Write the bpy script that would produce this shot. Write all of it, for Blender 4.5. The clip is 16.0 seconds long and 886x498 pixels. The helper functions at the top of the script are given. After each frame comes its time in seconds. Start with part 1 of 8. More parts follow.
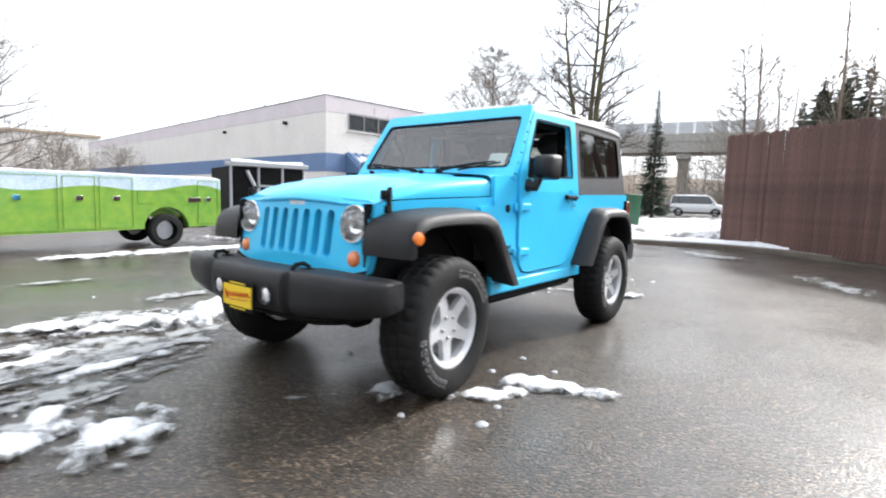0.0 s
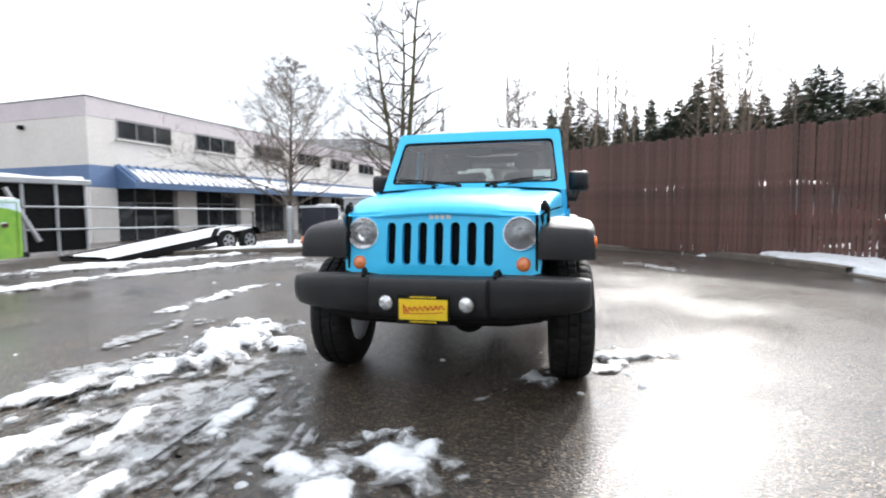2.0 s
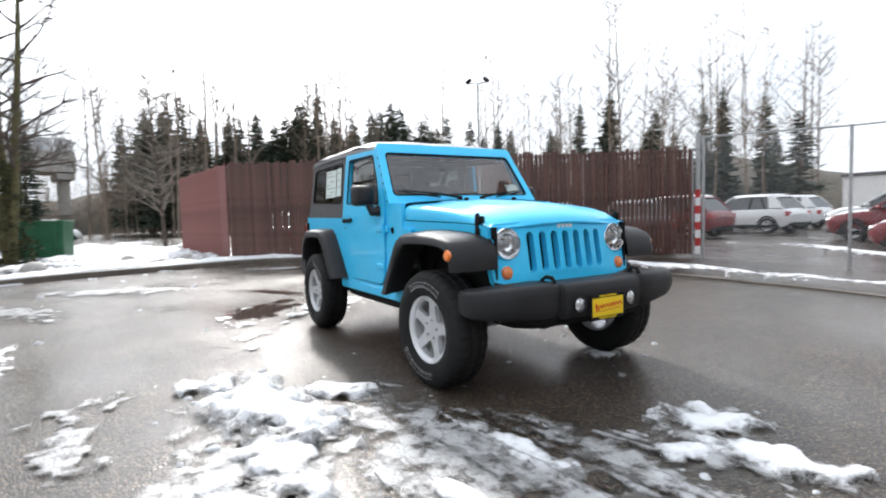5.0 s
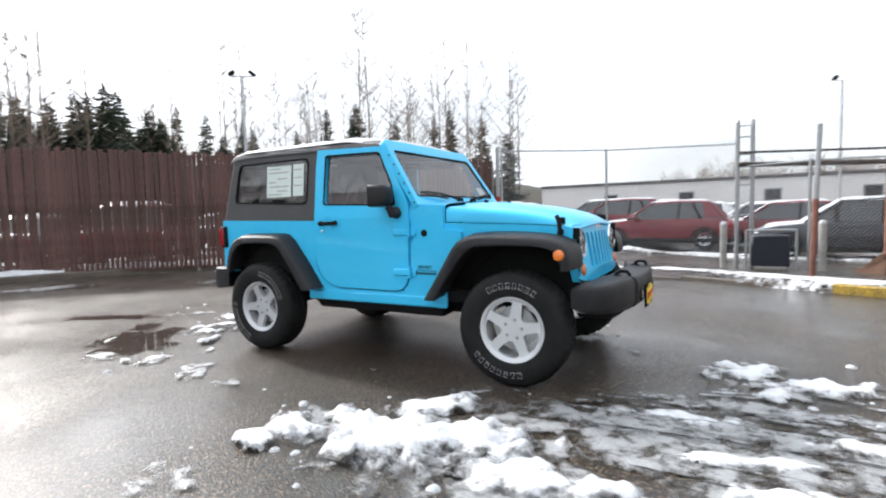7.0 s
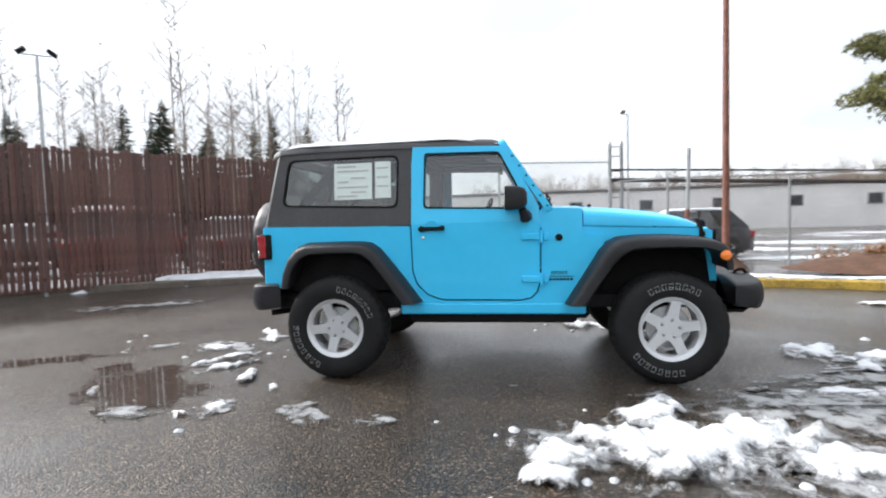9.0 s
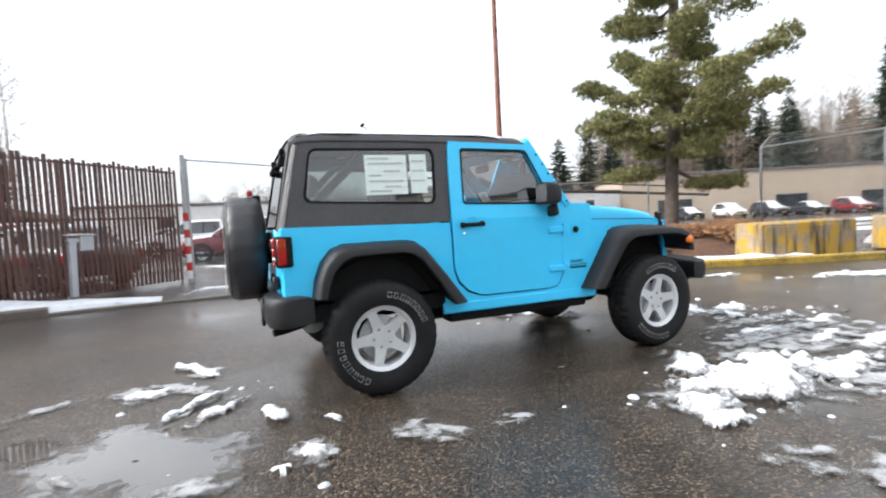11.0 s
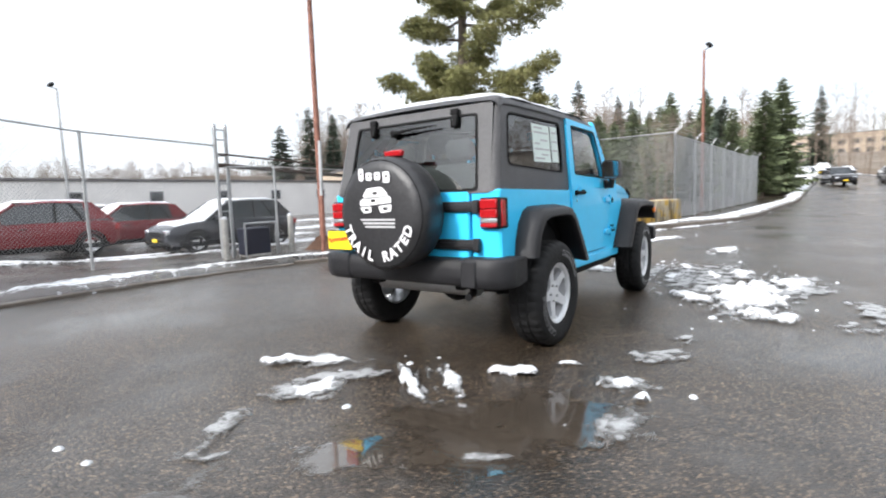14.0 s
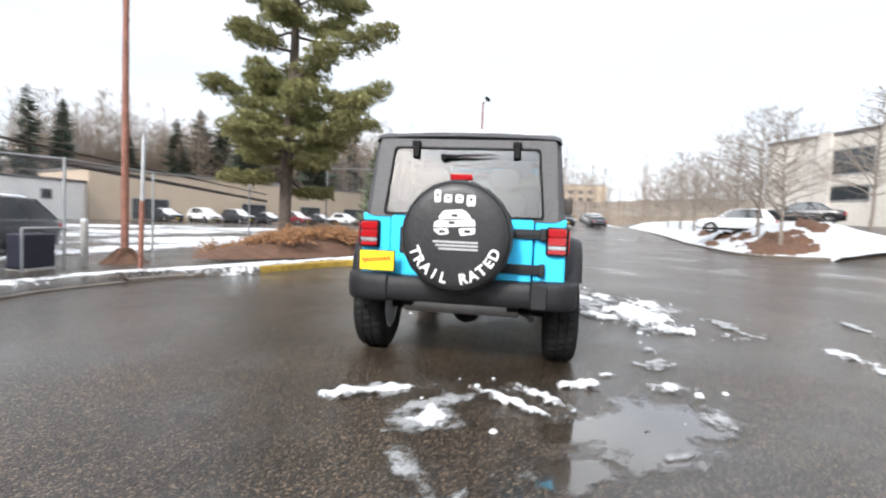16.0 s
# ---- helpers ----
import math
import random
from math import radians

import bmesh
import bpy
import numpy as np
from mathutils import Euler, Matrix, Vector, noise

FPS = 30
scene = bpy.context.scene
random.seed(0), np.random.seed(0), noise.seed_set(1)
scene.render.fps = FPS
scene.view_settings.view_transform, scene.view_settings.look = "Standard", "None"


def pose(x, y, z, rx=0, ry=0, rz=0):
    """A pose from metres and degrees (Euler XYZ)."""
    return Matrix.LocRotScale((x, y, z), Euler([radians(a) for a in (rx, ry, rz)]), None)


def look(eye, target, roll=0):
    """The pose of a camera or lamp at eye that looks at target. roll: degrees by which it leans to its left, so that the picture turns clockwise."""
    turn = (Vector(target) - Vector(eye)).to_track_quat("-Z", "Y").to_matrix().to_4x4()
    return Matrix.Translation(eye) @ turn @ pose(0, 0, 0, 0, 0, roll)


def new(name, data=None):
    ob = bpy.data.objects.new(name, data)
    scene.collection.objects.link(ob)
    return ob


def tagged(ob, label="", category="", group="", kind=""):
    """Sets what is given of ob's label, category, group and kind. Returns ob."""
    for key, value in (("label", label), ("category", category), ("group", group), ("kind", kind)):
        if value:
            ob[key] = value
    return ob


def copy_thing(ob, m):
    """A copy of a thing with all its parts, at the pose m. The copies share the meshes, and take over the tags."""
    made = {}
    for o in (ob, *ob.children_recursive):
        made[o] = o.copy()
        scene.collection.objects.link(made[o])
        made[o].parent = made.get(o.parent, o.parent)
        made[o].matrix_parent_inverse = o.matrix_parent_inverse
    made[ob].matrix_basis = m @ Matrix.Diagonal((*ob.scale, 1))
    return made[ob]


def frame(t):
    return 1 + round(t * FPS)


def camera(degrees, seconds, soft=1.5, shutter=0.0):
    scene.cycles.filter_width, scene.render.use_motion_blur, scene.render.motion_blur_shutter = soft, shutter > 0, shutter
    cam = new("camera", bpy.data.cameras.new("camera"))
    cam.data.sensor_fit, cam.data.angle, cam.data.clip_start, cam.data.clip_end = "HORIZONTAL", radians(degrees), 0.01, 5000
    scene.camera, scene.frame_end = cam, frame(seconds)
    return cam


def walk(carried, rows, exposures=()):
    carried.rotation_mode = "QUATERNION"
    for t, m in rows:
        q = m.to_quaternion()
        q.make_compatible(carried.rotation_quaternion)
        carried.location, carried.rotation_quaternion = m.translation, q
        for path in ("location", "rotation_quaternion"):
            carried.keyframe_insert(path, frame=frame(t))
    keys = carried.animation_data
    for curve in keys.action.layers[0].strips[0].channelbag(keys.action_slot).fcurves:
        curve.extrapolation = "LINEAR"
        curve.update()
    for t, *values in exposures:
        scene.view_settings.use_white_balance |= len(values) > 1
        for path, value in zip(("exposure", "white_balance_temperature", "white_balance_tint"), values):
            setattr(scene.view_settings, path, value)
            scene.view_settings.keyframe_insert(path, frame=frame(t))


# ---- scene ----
cam = camera(81.8, 16.0, soft=2.0, shutter=0.5)

PATH = [
    (0, (3.414, 2.544, 1.107), (1.852, 1.312, 0.904), 1.5),
    (0.5, (3.849, 2.181, 1.114), (2.198, 1.062, 0.96), 1.9),
    (1, (4.172, 1.721, 1.088), (2.401, 0.814, 0.887), -0.2),
    (1.5, (4.475, 1.226, 1.106), (2.63, 0.47, 0.954), 0.4),
    (2, (4.646, 0.73, 1.088), (2.702, 0.281, 0.94), -0.5),
    (2.5, (4.769, 0.218, 1.127), (2.787, -0.048, 1.06), -1.1),
    (2.6, (4.821, 0.131, 1.127), (2.83, -0.032, 1.046), -1.6),
    (3, (4.818, -0.316, 1.123), (2.822, -0.305, 0.99), 0.1),
    (3.5, (4.752, -0.898, 1.137), (2.779, -0.698, 0.875), 1.4),
    (4, (4.645, -1.449, 1.134), (2.748, -0.874, 0.87), 1.7),
    (4.2, (4.557, -1.67, 1.106), (2.689, -0.992, 0.876), 0.5),
    (6.3, (3.195, -3.618, 1.188), (1.907, -2.1, 0.992), -2.7),
    (6.5, (2.995, -3.742, 1.163), (1.782, -2.171, 0.918), -3.3),
    (7, (2.504, -4.043, 1.18), (1.516, -2.31, 1.043), -1.6),
    (7.5, (1.96, -4.222, 1.166), (1.143, -2.401, 1.038), -1.0),
    (8, (1.382, -4.37, 1.182), (0.784, -2.463, 1.101), -2.1),
    (8.5, (0.796, -4.495, 1.186), (0.37, -2.544, 1.079), -3.4),
    (9, (0.214, -4.57, 1.19), (-0.095, -2.597, 1.077), -1.7),
    (9.2, (0.001, -4.607, 1.19), (-0.155, -2.616, 1.092), -2.3),
    (11.3, (-2.391, -4.112, 1.181), (-1.512, -2.319, 1.064), 0.4),
    (11.5, (-2.57, -4.033, 1.205), (-1.617, -2.284, 1.031), 2.5),
    (12, (-3.1, -3.846, 1.153), (-2.033, -2.169, 0.933), -0.8),
    (12.5, (-3.584, -3.582, 1.149), (-2.313, -2.051, 0.952), -0.7),
    (13, (-4.002, -3.219, 1.136), (-2.606, -1.81, 0.882), -2.0),
    (13.5, (-4.423, -2.852, 1.149), (-2.88, -1.589, 1.001), -0.6),
    (14, (-4.757, -2.393, 1.132), (-3.14, -1.233, 0.929), -2.0),
    (14.5, (-5.079, -1.949, 1.151), (-3.314, -1.016, 1.031), -2.1),
    (15, (-5.317, -1.481, 1.136), (-3.467, -0.736, 0.985), -1.9),
    (15.5, (-5.522, -1.0, 1.156), (-3.601, -0.447, 1.1), 1.9),
    (16, (-5.616, -0.479, 1.143), (-3.645, -0.16, 1.027), 2.4),
]
walk(cam, [(t, look(eye, target, roll)) for t, eye, target, roll in PATH], ((0, 0.28), (1.5, 0.19), (2.5, 0.05), (3.5, -0.08), (4.2, -0.11), (6.5, -0.04), (9, -0.08), (11.5, 0.17), (13.5, 0.07), (16, -0.05)))

# ---- sky, sun ----
SUN_AZ, SUN_EL = radians(166), radians(35)
SUN_DIR = Vector((math.cos(SUN_AZ) * math.cos(SUN_EL), math.sin(SUN_AZ) * math.cos(SUN_EL), math.sin(SUN_EL)))
world = bpy.data.worlds.new("world")
scene.world = world
world.use_nodes = True
wn, wl = world.node_tree.nodes, world.node_tree.links
wn.clear()
w_out, w_bg = wn.new("ShaderNodeOutputWorld"), wn.new("ShaderNodeBackground")
w_sky = wn.new("ShaderNodeTexSky")
w_sky.sky_type, w_sky.sun_disc = "NISHITA", False
w_sky.sun_elevation, w_sky.sun_rotation = SUN_EL, math.pi / 2 - SUN_AZ
w_sky.air_density, w_sky.dust_density = 1.0, 2.0
w_dim = wn.new("ShaderNodeMix")
w_dim.data_type, w_dim.blend_type = "RGBA", "MULTIPLY"
w_dim.inputs[0].default_value = 1.0
w_dim.inputs[7].default_value = (0.13, 0.13, 0.13, 1)
w_tc, w_map = wn.new("ShaderNodeTexCoord"), wn.new("ShaderNodeMapping")
w_map.inputs["Scale"].default_value = (1.6, 1.6, 4.5)
w_noise = wn.new("ShaderNodeTexNoise")
w_noise.inputs["Scale"].default_value, w_noise.inputs["Detail"].default_value = 1.7, 6
w_ramp = wn.new("ShaderNodeValToRGB")
w_ramp.color_ramp.elements[0].position, w_ramp.color_ramp.elements[1].position = 0.36, 0.60
w_ramp.color_ramp.elements[0].color, w_ramp.color_ramp.elements[1].color = (0.66, 0.66, 0.66, 1), (1, 1, 1, 1)
w_mix = wn.new("ShaderNodeMix")
w_mix.data_type = "RGBA"
w_mix.inputs[7].default_value = (1.42, 1.49, 1.59, 1)
wl.new(w_tc.outputs["Generated"], w_map.inputs["Vector"])
wl.new(w_map.outputs[0], w_noise.inputs["Vector"])
wl.new(w_noise.outputs["Fac"], w_ramp.inputs[0])
wl.new(w_sky.outputs[0], w_dim.inputs[6])
wl.new(w_dim.outputs[2], w_mix.inputs[6])
wl.new(w_ramp.outputs[0], w_mix.inputs[0])
w_dot, w_pow, w_ma = wn.new("ShaderNodeVectorMath"), wn.new("ShaderNodeMath"), wn.new("ShaderNodeMath")
w_dot.operation, w_pow.operation, w_ma.operation = "DOT_PRODUCT", "POWER", "MULTIPLY_ADD"
w_dot.inputs[1].default_value = SUN_DIR
w_pow.inputs[1].default_value, w_pow.use_clamp = 20.0, True
w_ma.inputs[1].default_value = 6.5
w_glow = wn.new("ShaderNodeMix")
w_glow.data_type, w_glow.blend_type = "RGBA", "MULTIPLY"
w_glow.inputs[0].default_value, w_glow.clamp_result = 1.0, False
wl.new(w_tc.outputs["Generated"], w_dot.inputs[0])
wl.new(w_dot.outputs["Value"], w_pow.inputs[0])
wl.new(w_pow.outputs[0], w_ma.inputs[0])
# an overcast sky is brighter overhead than at the horizon
w_sep, w_zen = wn.new("ShaderNodeSeparateXYZ"), wn.new("ShaderNodeMath")
w_zen.operation, w_zen.inputs[1].default_value, w_zen.inputs[2].default_value = "MULTIPLY_ADD", 0.32, 0.90
wl.new(w_tc.outputs["Generated"], w_sep.inputs[0])
wl.new(w_sep.outputs["Z"], w_zen.inputs[0])
wl.new(w_zen.outputs[0], w_ma.inputs[2])
wl.new(w_mix.outputs[2], w_glow.inputs[6])
wl.new(w_ma.outputs[0], w_glow.inputs[7])
wl.new(w_glow.outputs[2], w_bg.inputs["Color"])
wl.new(w_bg.outputs[0], w_out.inputs[0])
sun = new("sun", bpy.data.lights.new("sun", "SUN"))
sun.data.energy, sun.data.angle, sun.data.color = 3.4, radians(3.5), (1.0, 0.97, 0.93)
sun.matrix_world = look(SUN_DIR * 50, (0, 0, 0))


# ---- materials ----
def material(name, color, rough=0.6, metal=0.0, vary=0.12, scale=6.0, bump=0.0, bump_scale=60.0, color2=None, spec=0.5, coat=0.0, by_object=0.0, by_island=0.0):
    """Two scales of noise over the base colour, and fine relief."""
    m = bpy.data.materials.new(name)
    m.use_nodes = True
    n, l = m.node_tree.nodes, m.node_tree.links
    b = n["Principled BSDF"]
    b.inputs["Roughness"].default_value, b.inputs["Metallic"].default_value = rough, metal
    b.inputs["Specular IOR Level"].default_value = spec
    b.inputs["Coat Weight"].default_value = coat
    b.inputs["Coat Roughness"].default_value = 0.04
    tc = n.new("ShaderNodeTexCoord")
    n1, n2 = n.new("ShaderNodeTexNoise"), n.new("ShaderNodeTexNoise")
    n1.inputs["Scale"].default_value, n1.inputs["Detail"].default_value = scale, 5
    n2.inputs["Scale"].default_value, n2.inputs["Detail"].default_value = scale * 9, 3
    add = n.new("ShaderNodeMath")
    add.operation = "ADD"
    l.new(tc.outputs["Object"], n1.inputs["Vector"])
    l.new(tc.outputs["Object"], n2.inputs["Vector"])
    l.new(n1.outputs["Fac"], add.inputs[0])
    l.new(n2.outputs["Fac"], add.inputs[1])
    half = n.new("ShaderNodeMath")
    half.operation, half.inputs[1].default_value = "MULTIPLY", 0.5
    l.new(add.outputs[0], half.inputs[0])
    ramp = n.new("ShaderNodeValToRGB")
    c = Vector(color)
    c2 = Vector(color2) if color2 else c * (1 + vary)
    ramp.color_ramp.elements[0].position, ramp.color_ramp.elements[1].position = 0.36, 0.64
    ramp.color_ramp.elements[0].color, ramp.color_ramp.elements[1].color = (*(c * (1 - vary)), 1), (*c2, 1)
    l.new(half.outputs[0], ramp.inputs[0])
    last = ramp.outputs[0]
    if by_object or by_island:
        if by_object:
            src = n.new("ShaderNodeObjectInfo").outputs["Random"]
        else:
            src = n.new("ShaderNodeNewGeometry").outputs["Random Per Island"]
        hsv, mr = n.new("ShaderNodeHueSaturation"), n.new("ShaderNodeMapRange")
        k = by_object or by_island
        mr.inputs["To Min"].default_value, mr.inputs["To Max"].default_value = 1 - k, 1 + k
        l.new(src, mr.inputs["Value"])
        l.new(mr.outputs[0], hsv.inputs["Value"])
        l.new(last, hsv.inputs["Color"])
        last = hsv.outputs[0]
    l.new(last, b.inputs["Base Color"])
    if bump:
        bp, n3 = n.new("ShaderNodeBump"), n.new("ShaderNodeTexNoise")
        n3.inputs["Scale"].default_value, n3.inputs["Detail"].default_value = bump_scale, 4
        l.new(tc.outputs["Object"], n3.inputs["Vector"])
        bp.inputs["Strength"].default_value, bp.inputs["Distance"].default_value = bump, 0.01
        l.new(n3.outputs["Fac"], bp.inputs["Height"])
        l.new(bp.outputs[0], b.inputs["Normal"])
    return m


def glass(name, tint, alpha_mix):
    """Thin pane: part clear, part sharp reflection, tinted."""
    m = bpy.data.materials.new(name)
    m.use_nodes = True
    n, l = m.node_tree.nodes, m.node_tree.links
    n.clear()
    out, tr, gl, fr, mx = (n.new("ShaderNode" + k) for k in ("OutputMaterial", "BsdfTransparent", "BsdfGlossy", "Fresnel", "MixShader"))
    tr.inputs[0].default_value = (*tint, 1)
    gl.inputs["Roughness"].default_value = 0.02
    fr.inputs["IOR"].default_value = 1.52
    mr = n.new("ShaderNodeMath")
    mr.operation, mr.inputs[1].default_value = "MULTIPLY_ADD", 0.9
    mr.inputs[2].default_value = alpha_mix
    l.new(fr.outputs[0], mr.inputs[0])
    l.new(mr.outputs[0], mx.inputs[0])
    l.new(tr.outputs[0], mx.inputs[1])
    l.new(gl.outputs[0], mx.inputs[2])
    l.new(mx.outputs[0], out.inputs[0])
    return m


M_BLUE = material("blue_car_paint", (0.05, 0.58, 0.96), 0.35, 0, 0.03, 1.5, coat=0.4, spec=0.2)
M_PLASTIC = material("black_grained_plastic", (0.016, 0.016, 0.018), 0.45, 0, 0.2, 9, bump=0.25, bump_scale=420, spec=0.32)
M_HARDTOP = material("dark_grey_textured_hardtop", (0.056, 0.055, 0.058), 0.42, 0, 0.15, 5, bump=0.3, bump_scale=300)
M_RUBBER = material("black_tyre_rubber", (0.010, 0.010, 0.0105), 0.7, 0, 0.3, 14, bump=0.3, bump_scale=160, spec=0.3)
M_ALLOY = material("silver_painted_alloy", (0.64, 0.65, 0.67), 0.30, 0.35, 0.05, 10)
M_CHROME = material("chrome", (0.8, 0.8, 0.82), 0.08, 1.0, 0.03, 8)
M_DARK = material("black_underbody", (0.007, 0.007, 0.0075), 0.75, 0, 0.4, 8, spec=0.2)
M_CLOTH = material("dark_grey_seat_cloth", (0.075, 0.075, 0.08), 0.9, 0, 0.2, 30, bump=0.2, bump_scale=300)
M_VINYL = material("black_vinyl_cover", (0.022, 0.022, 0.024), 0.45, 0, 0.25, 5, bump=0.35, bump_scale=22)
M_WHITE = material("white_print", (0.75, 0.75, 0.76), 0.6, 0, 0.06, 30)
M_GREYPRINT = material("grey_print", (0.45, 0.45, 0.46), 0.6, 0, 0.2, 60)
M_YELLOW = material("yellow_plate", (0.85, 0.60, 0.02), 0.4, 0, 0.06, 12)
M_REDPRINT = material("red_print", (0.55, 0.03, 0.02), 0.5, 0, 0.1, 20)
M_REDLENS = material("red_lamp_lens", (0.36, 0.010, 0.014), 0.12, 0, 0.15, 60, coat=1.0)
M_AMBER = material("amber_lamp_lens", (0.85, 0.20, 0.02), 0.15, 0, 0.15, 60, coat=1.0)
M_CLEAR = material("clear_lamp_lens", (0.70, 0.72, 0.75), 0.12, 0.7, 0.35, 45, coat=1.0)
M_REFLECTOR = material("silvered_reflector", (0.92, 0.93, 0.95), 0.12, 1.0, 0.06, 40)
M_SIGNAL = material("pale_amber_lens", (0.75, 0.22, 0.07), 0.15, 0, 0.25, 60, coat=1.0)
M_GLASS = glass("clear_window_glass", (0.84, 0.88, 0.87), 0.12)
M_TINT = glass("tinted_window_glass", (0.46, 0.51, 0.50), 0.09)
M_REARGLASS = glass("tinted_rear_glass", (0.46, 0.52, 0.49), 0.035)
M_SHIELD = glass("windshield_glass", (0.80, 0.84, 0.86), 0.09)
M_LENS = glass("clear_lens_glass", (0.93, 0.94, 0.95), 0.04)
M_PAPER = material("white_paper", (0.70, 0.79, 0.75), 0.8, 0, 0.04, 20)
M_SNOW = material("wet_snow", (0.52, 0.535, 0.56), 0.6, 0, 0.20, 4, bump=0.7, bump_scale=40, color2=(0.70, 0.72, 0.75))
M_CONC = material("weathered_concrete", (0.34, 0.33, 0.31), 0.85, 0, 0.25, 4, bump=0.4, bump_scale=60)
M_KERB = material("wet_kerb_concrete", (0.12, 0.10, 0.082), 0.55, 0, 0.35, 3, bump=0.5, bump_scale=40)
M_KERBY = material("worn_yellow_kerb_paint", (0.22, 0.15, 0.045), 0.55, 0, 0.45, 4, bump=0.5, bump_scale=40, color2=(0.52, 0.34, 0.04))
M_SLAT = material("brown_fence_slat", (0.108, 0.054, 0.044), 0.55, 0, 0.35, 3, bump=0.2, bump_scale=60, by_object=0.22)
# the brown slat again, with sunlight put into a lighter, pinker colour
M_SLATLIT = material("sunlit_fence_slat", (0.24, 0.10, 0.09), 0.7, 0, 0.2, 3, bump=0.2)
M_GALV = material("galvanised_steel", (0.42, 0.43, 0.44), 0.45, 0.7, 0.15, 12, bump=0.1)
M_RUST = material("rusty_painted_pole", (0.20, 0.08, 0.055), 0.7, 0, 0.4, 5, bump=0.3, color2=(0.31, 0.135, 0.095))
M_BEAM = material("dark_timber_beam", (0.05, 0.035, 0.028), 0.8, 0, 0.3, 5, bump=0.4)
M_STUCCO = material("cream_stucco_wall", (0.76, 0.73, 0.70), 0.9, 0, 0.06, 0.6, bump=0.2, bump_scale=30)
M_MAUVE = material("pale_mauve_wall_band", (0.68, 0.62, 0.65), 0.9, 0, 0.06, 0.6, bump=0.2, bump_scale=30)
M_BLUEBAND = material("blue_wall_band", (0.15, 0.23, 0.40), 0.85, 0, 0.1, 0.8, bump=0.2, bump_scale=30)
M_AWNING = material("blue_awning_cloth", (0.09, 0.16, 0.29), 0.8, 0, 0.15, 3)
M_WINDARK = material("dark_window_glass", (0.03, 0.035, 0.04), 0.05, 0, 0.3, 2, spec=0.8)
M_FRAME = material("aluminium_window_frame", (0.30, 0.30, 0.31), 0.5, 0.5, 0.1, 10)
M_TAN = material("tan_wall", (0.42, 0.34, 0.26), 0.9, 0, 0.08, 0.5, bump=0.2)
M_OFFICE = material("pale_concrete_panels", (0.50, 0.47, 0.43), 0.9, 0, 0.1, 0.4, bump=0.2)
M_WHWALL = material("pale_warehouse_wall", (0.84, 0.82, 0.80), 0.9, 0, 0.1, 0.4, bump=0.2)
M_ROOF = material("dark_roofing", (0.12, 0.11, 0.11), 0.85, 0, 0.2, 0.8)
M_GREEN = material("lime_green_truck_paint", (0.17, 0.40, 0.06), 0.3, 0, 0.15, 0.5, coat=0.8, color2=(0.29, 0.46, 0.06))
M_SKYPRINT = material("sky_blue_truck_graphic", (0.45, 0.62, 0.75), 0.3, 0, 0.15, 2.5, coat=0.8, color2=(0.70, 0.80, 0.86))
M_BINGREEN = material("green_steel_bin", (0.015, 0.10, 0.045), 0.5, 0, 0.2, 4)
M_BINBLACK = material("black_cabinet", (0.012, 0.014, 0.028), 0.5, 0, 0.2, 4)
M_BOXGREY = material("grey_steel_cabinet", (0.42, 0.43, 0.45), 0.5, 0.1, 0.1, 4)
M_BARK = material("grey_brown_bark", (0.085, 0.066, 0.054), 0.9, 0, 0.4, 6, bump=0.8, bump_scale=30)
M_BARKPALE = material("pale_twig_bark", (0.20, 0.17, 0.145), 0.9, 0, 0.3, 6)
# far bark, paler than M_BARK: distance haze is mixed into the colour
M_BARKFAR = material("haze_toned_bare_wood", (0.21, 0.165, 0.13), 0.95, 0, 0.25, 0.2)
M_MOSS = material("mossy_bark", (0.10, 0.09, 0.04), 0.95, 0, 0.4, 6, bump=0.8, bump_scale=30)
M_FIR = material("dark_fir_needles", (0.048, 0.066, 0.046), 0.8, 0, 0.3, 0.7, by_island=0.5)
M_FIRGREEN = material("green_conifer_needles", (0.115, 0.140, 0.072), 0.8, 0, 0.35, 0.7, by_island=0.5)
M_PINE = material("pine_needles", (0.33, 0.31, 0.13), 0.7, 0, 0.35, 0.7, by_island=0.55, color2=(0.23, 0.235, 0.09))
M_FORESTFLOOR = material("brown_hillside", (0.15, 0.12, 0.095), 0.95, 0, 0.35, 0.25, color2=(0.23, 0.19, 0.15))
M_DARKWOOD = material("dark_wooded_hillside", (0.045, 0.042, 0.032), 0.95, 0, 0.4, 0.12, color2=(0.085, 0.07, 0.05))
M_SHRUB = material("dry_brown_shrub", (0.22, 0.11, 0.05), 0.9, 0, 0.4, 3, by_island=0.4)
M_MULCH = material("brown_bark_mulch", (0.105, 0.055, 0.034), 0.95, 0, 0.4, 5, bump=0.8, bump_scale=30)
M_REDCAR = material("dark_red_car_paint", (0.16, 0.008, 0.014), 0.3, 0.0, 0.05, 2, coat=0.5, spec=0.3)
M_WHITECAR = material("white_car_paint", (0.66, 0.67, 0.68), 0.3, 0, 0.04, 2, coat=1.0)
M_GREYCAR = material("dark_grey_car_paint", (0.026, 0.028, 0.036), 0.3, 0.2, 0.05, 2, coat=0.6)
M_BLACKCAR = material("black_car_paint", (0.012, 0.012, 0.015), 0.2, 0, 0.05, 2, coat=1.0)
M_BLUECAR = material("blue_van_paint", (0.03, 0.06, 0.28), 0.3, 0, 0.05, 2, coat=1.0)
M_REDWHITE = material("red_post_paint", (0.45, 0.03, 0.03), 0.55, 0, 0.15, 8)


